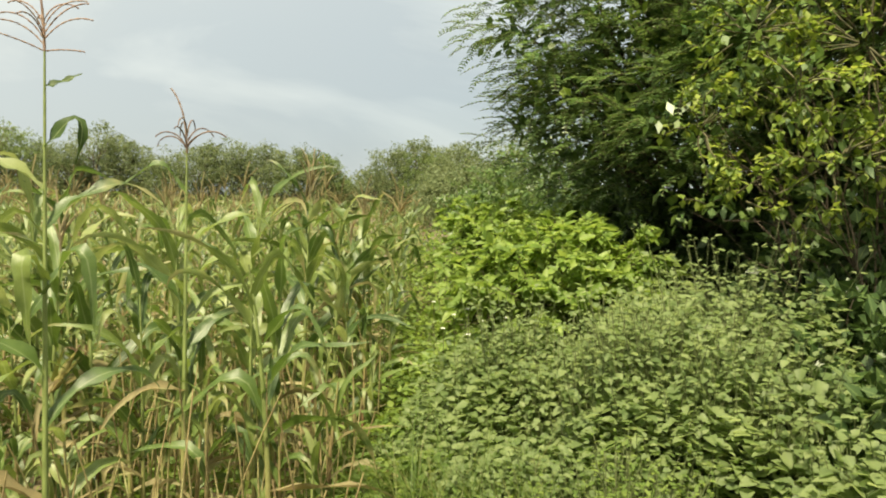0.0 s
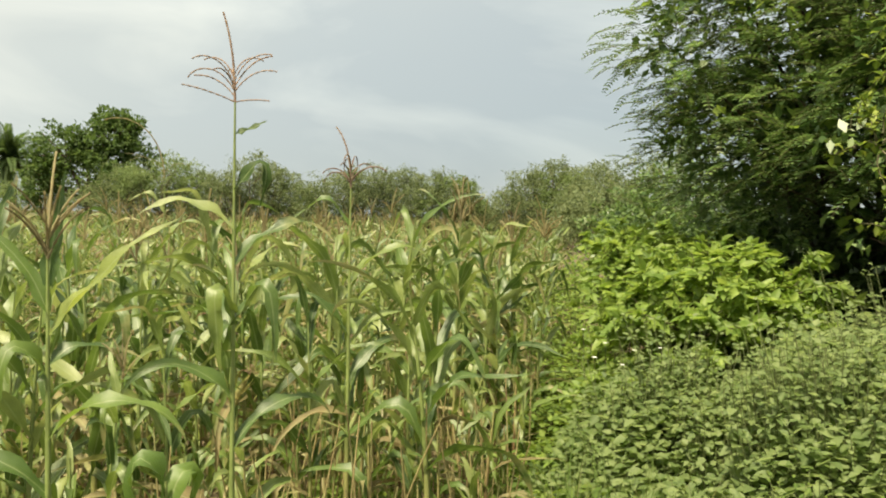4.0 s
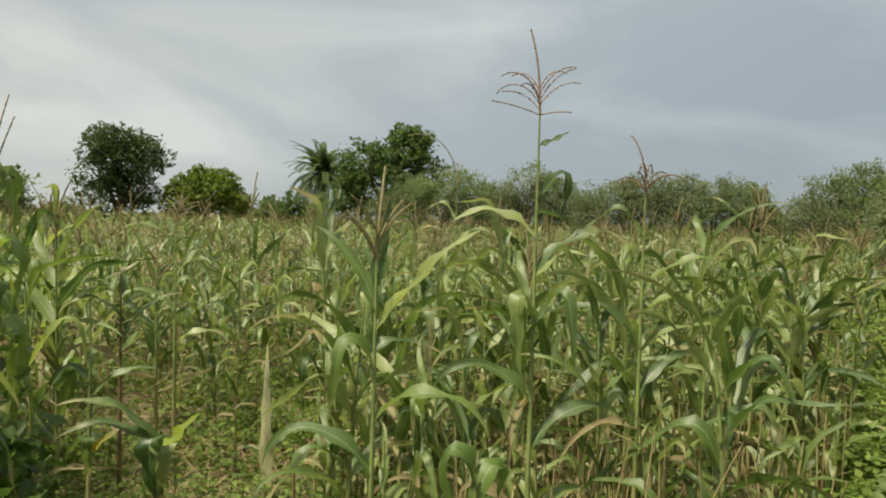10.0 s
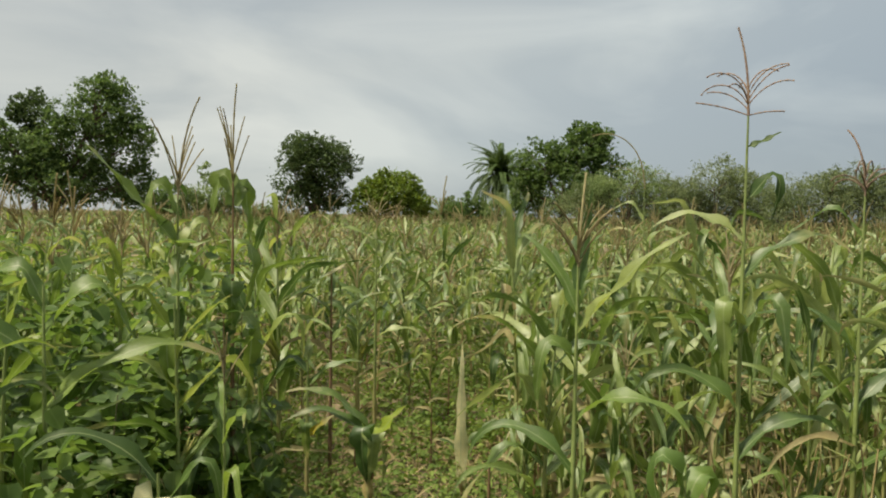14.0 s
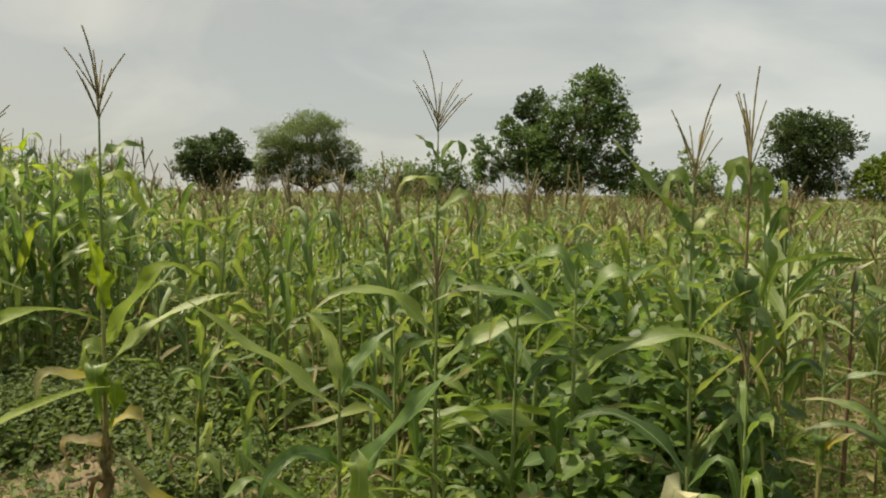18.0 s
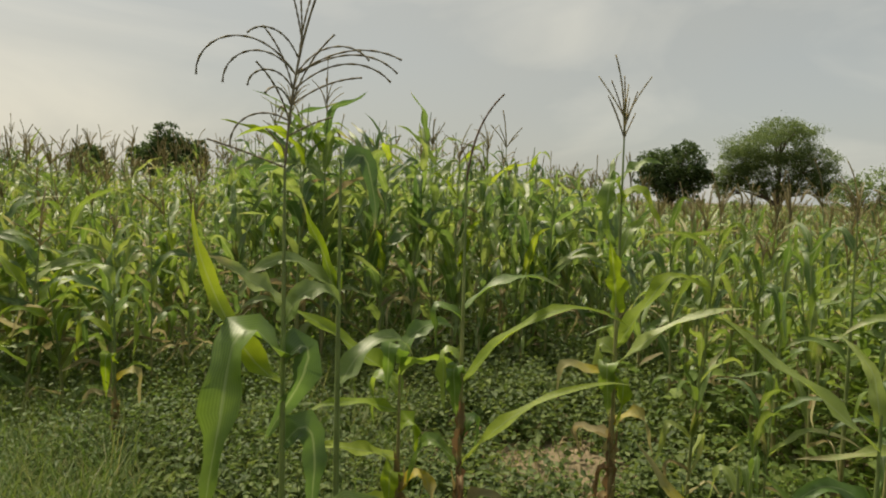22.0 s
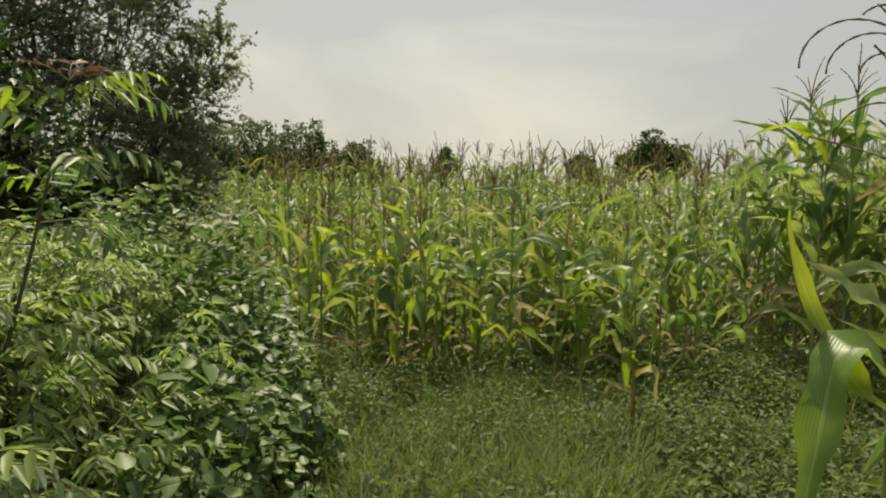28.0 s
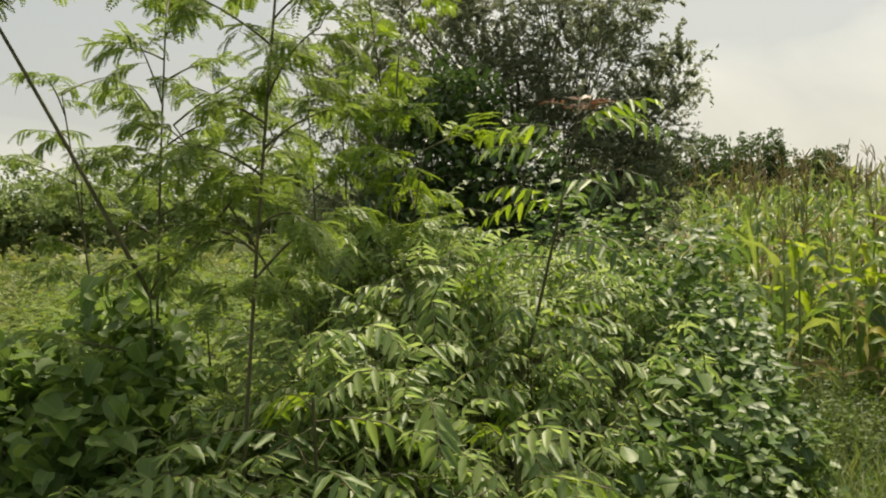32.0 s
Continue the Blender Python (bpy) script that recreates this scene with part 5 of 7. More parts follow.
def tree(name, label, category, azd, d, lobes, n, size, mat, trunk=0.18, stems=1, group="", per=18, ragged=0.22, aspect=0.65, clump=0.13):
    """A tree at an azimuth and distance; lobes stand across (right), deep and high from its foot."""
    global RNG
    hold, RNG = RNG, np.random.default_rng(int(azd * 10 + 1000))
    x, y = polar(azd, d)
    a = radians(azd)
    z0 = float(ground_z(np.array(x), np.array(y)))
    ob = thing(name, label, category, group, at=(x, y, z0), rz=a)
    n, size = int(n * 0.3), size * 1.48
    L = np.array(lobes, float)
    low = L[:, 2].min()
    hub = max(0.3, low * 0.55)
    off = R(-0.4, 0.4, stems) if stems > 1 else np.zeros(1)
    for i in range(stems):
        s = np.linspace(0, 1, 7)
        pth = np.stack([off[i] * s + 0.12 * trunk * np.sin(s * 6 + i), 0.3 * off[i] * s, -0.2 + (hub + 0.2) * s], -1)[None]
        part("trunk", mesh_of("trunk", [tubes(pth, (trunk * (1.25 - 0.4 * s))[None], 9)], M_BARK), ob)
        for j, lb in enumerate(L):
            if stems == 1 or j % stems == i:
                tips = lb[:3] + rand_dirs(6) * lb[3:] * 0.75
                part("limb", mesh_of("limb", [limbs(pth[0, -1], lb[None, :3], trunk * 0.75), limbs(lb[:3] * 0.7 + pth[0, -1] * 0.3, tips, trunk * 0.3, k=5)], M_BARK), ob)
    part("crown", mesh_of("crown", [crown(lumps(L), n, size, per, ragged, aspect, clump), crown(L * np.array([1, 1, 1, 0.72, 0.72, 0.72]), n // 2, size * 1.3, 10, 0.25, aspect, 0.2)], mat), ob)
    RNG = hold
    return ob


tree("tree", "dark round broadleaf tree beyond the field", "tree", 55.5, 62, [(0, 0, 5.4, 3.0, 2.8, 2.6), (-1.6, 0, 4.4, 2.2, 2, 2.1), (1.6, 0, 6.1, 2.1, 2, 1.9), (-0.7, 0, 6.9, 2.0, 1.8, 1.5), (1.2, 0.5, 3.2, 2.1, 1.8, 1.9), (-0.9, 0, 2.6, 2.2, 1.8, 1.6)], 44000, 0.13, M_FARDARK, 0.25)
tree("tree", "yellow-green bushy tree beyond the field", "tree", 49.9, 61, [(-1.6, 0, 2.6, 2.0, 1.8, 1.9), (0.6, 0, 3.4, 2.2, 2, 1.9), (2.2, 0, 2.4, 1.6, 1.6, 1.6), (-0.4, 0, 3.8, 1.5, 1.5, 1.3)], 34000, 0.14, M_FARLIME, 0.18)
tree("tree", "broad green tree with an uneven rounded crown", "tree", 36.4, 50, [(1.5, 0, 6.2, 2.0, 1.8, 1.7), (-1.6, 0, 5.2, 1.9, 1.8, 1.6), (0.2, 0, 3.6, 3.2, 2.4, 2.1), (2.7, 0, 4.4, 1.5, 1.5, 2.1), (-2.7, 0, 3.4, 1.1, 1, 1.9), (2.0, 0, 7.0, 1.1, 1.0, 0.9), (0.1, 0, 5.6, 1.6, 1.6, 1.6)], 46000, 0.13, M_FAR, 0.25)
tree("tree", "large leafy green tree with several crowns", "tree", 73.2, 60, [(3.0, 0, 8.6, 2.9, 2.4, 2.6), (4.4, 0, 6.2, 2.3, 2.2, 2.7), (1.6, 0, 6.0, 2.4, 2.2, 2.8), (3.6, 0, 10.6, 1.7, 1.5, 1.2), (-2.6, 0, 5.2, 2.2, 2, 2.7), (-5.2, 0, 4.2, 1.7, 1.7, 2.4), (0, 0, 3.4, 5.0, 2.6, 2.2), (5.2, 0, 3.4, 1.7, 1.6, 2.1), (-3.6, 0, 6.8, 1.1, 1, 1.2), (0.2, 0, 6.6, 1.6, 1.6, 1.8), (-0.9, 0, 5.0, 1.6, 1.6, 2.2)], 80000, 0.14, M_FAR, 0.3, 2)
tree("tree", "small dark tree rising behind a larger one", "tree", 74.6, 66, [(0, 0, 9.2, 1.5, 1.5, 1.6), (0, 0, 6, 1.6, 1.6, 2.4)], 14000, 0.15, M_FARDARK, 0.2)
tree("acacia_tree", "umbrella-shaped acacia with fine foliage and forked trunk", "tree", 92.0, 80, [(0, 0, 7.46, 5.0, 4, 1.9), (-3.2, 0, 5.85, 2.6, 2.6, 1.9), (3.4, 0, 5.96, 2.7, 2.5, 1.9), (0.4, 0, 8.95, 3.6, 3, 1.3), (-4.3, 0, 4.24, 2.0, 2.0, 1.5), (4.5, 0, 4.12, 2.0, 2.0, 1.4), (0.2, 0, 5.39, 3.8, 3, 1.8), (-2.0, 0, 3.78, 2.2, 2.2, 1.2), (2.2, 0, 3.78, 2.2, 2.2, 1.2), (-4.6, 0, 2.98, 1.5, 1.5, 1.0), (4.9, 0, 2.98, 1.5, 1.5, 1.0), (0, 0, 3.09, 2.6, 2.2, 1.0)], 150000, 0.11, M_ACACIA, 0.22, 3, per=18, aspect=0.4, clump=0.15)
tree("tree", "dark round tree beside an acacia", "tree", 99.0, 76, [(-0.6, 0, 4.6, 2.7, 2.4, 2.4), (1.3, 0, 5.4, 2.3, 2.2, 2.1), (-1.8, 0, 3.6, 1.7, 1.6, 1.6), (2.6, 0, 4, 1.4, 1.4, 1.6), (0.5, 0, 2.8, 2.4, 2, 1.6)], 36000, 0.15, M_FARDARK, 0.25)
tree("tree", "dark dense tree rising over the crop", "tree", 136.6, 69, [(0, 0, 5.0, 2.3, 2, 1.9), (-1.6, 0, 4.1, 1.8, 1.6, 1.6), (1.7, 0, 4.3, 1.9, 1.6, 1.7)], 30000, 0.15, M_FARDARK, 0.25)
tree("tree", "small dark tree over the crop", "tree", 141.9, 80, [(0, 0, 4.4, 1.5, 1.5, 1.7), (0.6, 0, 3.3, 1.6, 1.5, 1.6)], 14000, 0.15, M_FARDARK, 0.2)
tree("tree", "small dark tree over the crop", "tree", 152.2, 75, [(0, 0, 4.6, 1.2, 1.3, 1.6), (-0.5, 0, 3.2, 1.3, 1.3, 1.6)], 12000, 0.15, M_FARDARK, 0.2)
for azd, d, w, top, m in ((159.5, 62, 2.3, 5.9, M_FARDARK), (163.4, 60, 2.6, 7.2, M_FARDARK), (167.0, 58, 2.8, 7.6, M_FARDARK), (170.6, 56, 2.6, 7.0, M_FARDARK), (174.0, 54, 2.6, 6.6, M_FAR)):
    tree("tree", "dark lobed tree in a row beyond the crop", "tree", azd, d, [(0, 0, top - w, w, w * 0.9, w), (-w * 0.6, 0, top - w * 1.7, w * 0.8, w * 0.8, w * 0.9), (w * 0.7, 0, top - w * 1.5, w * 0.8, w * 0.8, w * 0.9), (0, 0, top * 0.35, w, w, top * 0.35)], 30000, 0.14, m, 0.22, group="row of dark trees")
for i, (azd, d, w, top) in enumerate(((63.0, 60, 2.2, 5.2), (66.0, 70, 1.8, 4.2), (85.6, 72, 2.6, 5.6), (81.6, 70, 2.4, 5.8), (83.4, 75, 2.0, 4.6), (112, 80, 3.2, 5.2), (107, 85, 3.0, 5.2), (120, 80, 3, 5.6), (129, 80, 3, 6.0),
                                      (146.6, 80, 2.4, 5.0), (45.2, 66, 1.2, 3.2), (43.4, 64, 1.6, 3.6), (59.2, 70, 1.4, 2.6))):
    tree("bush", "rounded green bush at the far edge of the field", "bush", azd, d, [(0, 0, top - w, w, w * 0.9, w), (-w * 0.7, 0, top * 0.4, w * 0.8, w, top * 0.36), (w * 0.7, 0, top * 0.42, w * 0.8, w, top * 0.38)], 11000, 0.15, M_FAR if i % 2 else M_FARPALE, 0.1, 2, "bushes at the far edge")
for i, (azd, d, w, top) in enumerate(((31.6, 46, 2.0, 5.3), (29.4, 47, 1.6, 4.4), (27.2, 46, 1.5, 3.4), (25.4, 45, 1.9, 5.4), (23.6, 46, 1.5, 4.6), (21.4, 46, 1.6, 3.5), (18.6, 44, 1.9, 4.6), (16.4, 45, 2.0, 4.9), (14.2, 45, 1.9, 4.6), (11.8, 44, 1.6, 4.4), (10.2, 44, 1.5, 4.3), (8.4, 46, 1.4, 2.9),
                                      (6.2, 45, 1.6, 3.4), (4.2, 43, 1.6, 4.6), (2.4, 42, 1.5, 5.2), (1.0, 41, 1.4, 4.4), (-1.0, 38, 1.6, 4.6), (-4.5, 30, 2.0, 4.2), (-1.6, 24, 1.5, 2.9), (34.2, 47, 2.0, 4.4), (39.4, 52, 1.8, 4.2))):
    tree("scrub_tree", "grey-green thorny scrub tree behind the crop", "tree", azd, d, [(0, 0, top - w * 0.8, w * 0.9, w, w * 0.8), (-w * 0.8, 0, top * 0.45, w * 0.8, w, top * 0.38), (w * 0.8, 0, top * 0.5, w * 0.8, w, top * 0.36), (w * 0.3, 0, top * 0.82, w * 0.45, w * 0.5, top * 0.17)], 19000, 0.09, M_SCRUB if i % 5 else M_FARPALE, 0.09, 3, "scrub line", ragged=0.6, aspect=0.4, clump=0.2)
for azd, d, w, top in ((216, 36, 3.2, 4.4), (211, 37, 3.4, 4.7), (206, 38, 3.4, 5.1), (201, 40, 3.4, 4.7), (196, 40, 3.4, 4.4), (190, 40, 3.4, 4.6), (221, 36, 3.2, 4.3), (184, 44, 3.4, 5)):
    tree("bush", "green hedge bush beyond a grassy clearing", "bush", azd, d, [(0, 0, top * 0.55, w, w * 0.8, top * 0.45), (-w * 0.7, 0, top * 0.4, w * 0.8, w, top * 0.36)], 14000, 0.14, M_FARPALE, 0.1, 2, "hedge beyond the clearing")


def palm(azd, d, z, r):
    x, y = polar(azd, d)
    ob = thing("palm_tree", "date palm with drooping feather fronds", "palm tree", at=(x, y, 0), rz=radians(azd))
    s = np.linspace(0, 1, 24)
    part("trunk", mesh_of("trunk", [tubes(np.stack([0.15 * s, 0 * s, -0.2 + (z + 0.2) * s], -1)[None], (0.2 * (1 + 0.12 * (np.arange(24) % 2)) * (1.1 - 0.2 * s))[None], 9)], M_BARK), ob)
    for i in range(90):
        az, e0 = R(0, 6.28), R(-0.5, 1.5)
        pa = arcs([[0.15, 0, z]], az, e0, R(0.9, 1.9), r * R(0.85, 1.1), 16, 1.2)
        t = unit(np.gradient(pa[0], axis=0))
        side = unit(np.cross(t, np.array([0, 0, 1.0])))
        up = np.cross(side, t)
        ch = [tubes(pa, np.linspace(0.03, 0.008, 17)[None], 4)]
        for sg in (-1, 1):
            for o in (0, 0.33, 0.66):
                b = (pa[0][2:-1] * (1 - o) + pa[0][3:] * o)
                ch.append(leaflets(b, t[2:-1] * 0.9 + sg * side[2:-1] * 0.8 + np.array([0, 0, -0.25]), up[2:-1], 0.62 * np.linspace(1, 0.5, len(b)), 0.06))
        part("frond", mesh_of("frond", ch, M_FARDARK if i % 3 else M_FAR), ob)


palm(41.4, 57, 4.7, 3.4)


# ---------------------------------------------------------------- near trees and shrubs
def sprays(base, az, e0, droop, L, pairs, ll, lw, mi=0, stem_mi=1, sw=0.0025, hang=0.0, leaf=leaflets):
    """Feather leaves: a curved midrib with pairs of small leaflets."""
    n = len(base)
    pa = arcs(base, az, e0, droop, L, pairs, 1.3)
    t = unit(np.gradient(pa, axis=1))
    side = unit(np.cross(t, np.array([0, 0, 1.0])) + 1e-6)
    up = np.cross(side, t)
    b, tt, ss, uu = (q[:, 1:].reshape(-1, 3) for q in (pa, t, side, up))
    m = len(b)
    taper = np.tile(np.interp(np.linspace(0, 1, pairs), [0, 0.3, 0.8, 1], [0.7, 1, 0.85, 0.5]), n)
    ll = np.repeat(col(ll, n), pairs) * taper
    ch = [leaf(b, tt * 0.55 + sg * ss * (1 - 0.35 * hang) + uu * R(-0.15, 0.2, m)[:, None] - np.array([0, 0, 1.0]) * (hang * R(0.3, 1.5, m))[:, None], uu + ss * R(-0.3, 0.3, m)[:, None], ll, ll * lw, mi) for sg in (-1, 1)]
    if sw > 0.001:
        ch.append(tubes(pa[:, ::max(1, pairs // 3)], sw, 3, stem_mi))
    return ch


def feather_crown(lobes, n, L, pairs, ll, lw, shell=0.55):
    lobes = np.array(lobes, float)
    vol = (lobes[:, 3] * lobes[:, 4] * lobes[:, 5]) ** (2 / 3)
    pick = RNG.choice(len(lobes), n, p=vol / vol.sum())
    d = rand_dirs(n)
    rr = R(shell, 1.0, n) ** 0.7 * (1 + 0.25 * np.sin(d[:, 0] * 6 + d[:, 2] * 9 + pick * 2) * R(0.3, 1, n))
    p = lobes[pick, :3] + d * lobes[pick, 3:] * rr[:, None]
    o = unit(p - lobes[pick, :3] + RNG.normal(size=(n, 3)) * 0.35)
    return sprays(p, np.arctan2(-o[:, 0], o[:, 1]), np.clip(o[:, 2], -0.4, 0.7) * 0.7 + 0.15, R(0.3, 1.1, n), L * R(0.7, 1.25, n), pairs, ll, lw)


def woody(ob, foot, lobes, r0, stems=3):
    L = np.array(lobes, float)
    for i in range(stems):
        a = i * 2.4
        p0 = np.array(foot, float) + np.array([math.cos(a) * r0 * 2, math.sin(a) * r0 * 2, -0.15])
        tgt = L[i % len(L), :3]
        part("trunk", mesh_of("trunk", [limbs(p0, tgt[None], r0, 0.3, 10, 8)], M_BARK), ob)
    for lb in L:
        tips = lb[:3] + unit(rand_dirs(6) + np.array([0, 0, 0.4])) * lb[3:] * 0.8
        part("limb", mesh_of("limb", [limbs(lb[:3] * 0.55 + np.array(foot) * 0.45, tips, r0 * 0.3, 0.2, 8, 5)], M_BARK), ob)


def twig_crown(lobes, per_lobe, leaves, size, aspect, up=0.3, reach=(0.8, 1.25), ribbon=True, thick=0.006, wide=False):
    """Twigs that start inside each lobe and end at its surface, set with leaves along their outer part."""
    tw, lf = [], []
    for lb in np.array(lobes, float):
        n = max(6, int(per_lobe * lb[3] * lb[5]))
        d = unit(rand_dirs(n) + np.array([0, 0, up]))
        c0 = lb[:3] + d * lb[3:] * R(0.05, 0.5, (n, 1))
        c1 = lb[:3] + d * lb[3:] * R(*reach, (n, 1))
        s = np.linspace(0, 1, 8)[None, :, None]
        p = c0[:, None] * (1 - s) + c1[:, None] * s + np.array([0, 0, -0.12]) * s ** 2 * np.linalg.norm(c1 - c0, axis=1)[:, None, None]
        p += np.sin(s * R(3, 9, (n, 1, 1)) + R(0, 6, (n, 1, 3))) * 0.05 * s
        tw.append(tubes(p, np.broadcast_to(thick * (1 - 0.75 * s[..., 0]), (n, 8)), 4))
        m = n * leaves
        k = np.repeat(np.arange(n), leaves)
        f = R(0.15, 1.0, m) ** 0.8 * 7
        i = np.minimum(f.astype(int), 6)
        b = p[k, i] + (p[k, i + 1] - p[k, i]) * (f - i)[:, None]
        al = unit((p[k, 7] - p[k, 0]) * 0.6 / np.maximum(np.linalg.norm(p[k, 7] - p[k, 0], axis=1, keepdims=True), 1e-6) + rand_dirs(m) * 0.8 + np.array([0, 0, -0.1]))
        sz = size * R(0.55, 1.3, m)
        if wide:
            al, nu = unit(al * np.array([1, 1, 0.6])), unit(rand_dirs(m) * 0.8 + np.array([0, 0, 0.7]) + unit(b - lb[:3]) * 0.7)
            sd = unit(np.cross(al, nu))
            for turn, ls in ((0, 1.0), (0.95, 0.72), (-0.95, 0.72)):   # three-lobed
                lf.append(ovate(b, al * math.cos(turn) + sd * math.sin(turn), nu, sz * ls, sz * aspect * ls))
        elif ribbon:
            lf.append(ribbons(b, np.arctan2(-al[:, 0], al[:, 1]), np.arcsin(np.clip(al[:, 2], -1, 1)), R(0.1, 0.9, m), sz, sz * aspect, 2, 0.2, shape="lance"))
        else:
            lf.append(leaflets(b, al, unit(rand_dirs(m) * 0.7 + np.array([0, 0, 1.0])), sz, sz * aspect))
    return tw, lf


def big_feather_tree():
    foot = (3.3, 8.3, 0)
    lobes = [(2.9, 8.2, 4.4, 2.5, 1.9, 2.2), (1.3, 7.9, 3.5, 1.15, 1.2, 1.3), (1.6, 8.1, 5.4, 1.3, 1.4, 1.3), (2.2, 7.4, 2.5, 1.5, 1.2, 1.0), (4.4, 7.4, 3.2, 1.8, 1.6, 2.0), (1.3, 8.2, 2.4, 0.9, 1.0, 0.8), (2.7, 6.0, 3.1, 1.2, 1.0, 1.1), (3.7, 5.6, 3.3, 1.3, 1.1, 1.5), (2.1, 6.4, 2.4, 0.8, 0.8, 0.7), (2.9, 5.9, 4.6, 1.4, 1.1, 1.0)]
    ob = thing("feather_leaf_tree", "dense dark tree with layered feathery leaves", "tree", at=(0, 0, 0))
    woody(ob, foot, lobes, 0.11)
    part("crown", mesh_of("crown", feather_crown(lobes, 8200, 0.34, 8, 0.074, 0.38), [M_FERNY, M_TWIG]), ob)
    cl = [(1.5, 7.3, 3.4, 0.9, 0.6, 1.2), (1.1, 7.4, 2.2, 0.7, 0.5, 0.8), (2.4, 7.0, 5.2, 1.6, 0.8, 0.9), (2.6, 6.4, 2.6, 1.2, 0.5, 1.0)]
    part("creeper", mesh_of("creeper", [crown(cl, 360, 0.12, 7, 0.3, 0.8, two=False)], M_BRIGHT), ob, "heart-leaved creeper over the crown")
    inner = [(a, b, c, d * 0.72, e * 0.72, f * 0.72) for a, b, c, d, e, f in lobes]
    part("inner_foliage", mesh_of("inner_foliage", [crown(inner, 16000, 0.12, 12)], M_FERNY), ob)


def creeper_branches():
    """Lime-leaved shrub that hangs in front of the dark tree."""
    lobes = [(2.3, 4.6, 2.5, 0.6, 0.7, 0.7), (3.5, 4.6, 3.6, 0.7, 0.7, 0.8), (1.38, 4.6, 2.0, 0.35, 0.4, 0.35), (1.65, 4.6, 2.55, 0.42, 0.5, 0.42), (1.5, 4.4, 1.6, 0.35, 0.4, 0.25), (2.0, 4.3, 1.8, 0.5, 0.5, 0.4), (2.9, 4.7, 3.4, 0.7, 0.7, 0.7), (2.7, 4.4, 2.0, 0.55, 0.6, 0.55), (1.75, 4.2, 2.2, 0.35, 0.4, 0.3), (3.0, 4.3, 2.7, 0.6, 0.6, 0.6)]
    ob = thing("lime_leaf_shrub", "tall climbing shrub with yellow-green rounded leaves", "shrub")
    woody(ob, (3.1, 5.2, 0), lobes, 0.013, 3)
    tw, lf = twig_crown(lobes, 135, 19, 0.056, 0.66)
    part("crown", mesh_of("crown", lf, M_LIME), ob)
    tagged(part("twig_growth", mesh_of("twig_growth", tw, M_TWIG), ob), kind="stuff")
    # Inner leaves take a dark leaf colour in place of shade between lime clusters.
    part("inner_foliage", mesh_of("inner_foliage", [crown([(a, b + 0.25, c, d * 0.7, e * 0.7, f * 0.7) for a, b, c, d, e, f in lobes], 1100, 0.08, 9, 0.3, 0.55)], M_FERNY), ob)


def bright_bush():
    lobes = [(0.62, 5.4, 0.86, 0.62, 0.5, 0.5), (0.95, 5.5, 0.95, 0.55, 0.5, 0.55), (0.35, 5.7, 0.85, 0.4, 0.45, 0.4), (1.25, 5.3, 0.75, 0.4, 0.4, 0.45), (0.8, 6.5, 1.0, 0.55, 0.5, 0.5), (0.3, 7.2, 1.0, 0.4, 0.5, 0.5), (0.9, 7.4, 1.12, 0.5, 0.6, 0.5), (0.4, 8.6, 1.1, 0.5, 0.6, 0.5), (0.25, 6.2, 0.7, 0.4, 0.4, 0.45), (0.9, 5.3, 0.45, 0.7, 0.5, 0.4), (0.3, 5.4, 0.4, 0.5, 0.4, 0.35)]
    ob = thing("bright_green_bush", "bright green bush with lobed leaves at the field edge", "bush")
    woody(ob, (0.7, 5.9, 0), lobes, 0.018, 6)
    tw, lf = twig_crown(lobes, 200, 17, 0.10, 0.5, reach=(0.7, 1.35), wide=True)
    part("crown", mesh_of("crown", lf, M_BRIGHT), ob)
    tagged(part("twig_growth", mesh_of("twig_growth", tw, M_TWIG), ob), kind="stuff")


def shrub_tree():
    lobes = [(0.3, -10.6, 4.5, 1.2, 1.1, 1.0), (-0.8, -10.4, 3.6, 1.1, 1.0, 1.0), (1.5, -10.6, 4.3, 1.1, 1.1, 1.0), (-0.4, -10.2, 2.4, 1.3, 1.2, 1.1), (1.3, -10.4, 2.6, 1.3, 1.2, 1.2), (-1.1, -10.3, 2.2, 0.9, 1.0, 0.9), (0.4, -10.4, 1.4, 1.6, 1.1, 1.0), (-1.1, -10.4, 1.2, 0.8, 0.9, 0.8),
             (-1.7, -10.3, 2.8, 0.6, 0.7, 0.75), (-1.6, -10.3, 1.7, 0.5, 0.7, 0.6), (-2.0, -10.3, 3.4, 0.5, 0.6, 0.6), (-1.2, -10.4, 4.3, 0.75, 0.8, 0.65), (2.4, -10.6, 3.3, 1.0, 1.0, 1.1), (2.4, -10.5, 1.7, 1.0, 1.0, 1.0), (-0.4, -10.5, 5.2, 0.5, 0.6, 0.5), (0.5, -10.4, 3.3, 1.2, 1.0, 1.0)]
    ob = thing("shrub_tree", "broad shrubby tree with small grey-green leaves on many stems", "tree")
    woody(ob, (0.0, -10.4, 0), lobes, 0.05, 6)
    tw, lf = twig_crown(lobes, 135, 84, 0.047, 0.6, 0.35, (0.55, 1.35), False, 0.0026)
    part("crown", mesh_of("crown", lf, M_SILVER), ob)
    tagged(part("twig_growth", mesh_of("twig_growth", tw, M_TWIGGREY), ob), kind="stuff")
    part("inner_foliage", mesh_of("inner_foliage", [crown([(a, b, c, d * 0.75, e * 0.75, f * 0.75) for a, b, c, d, e, f in lobes], 26000, 0.06, 12)], M_SILVER), ob)


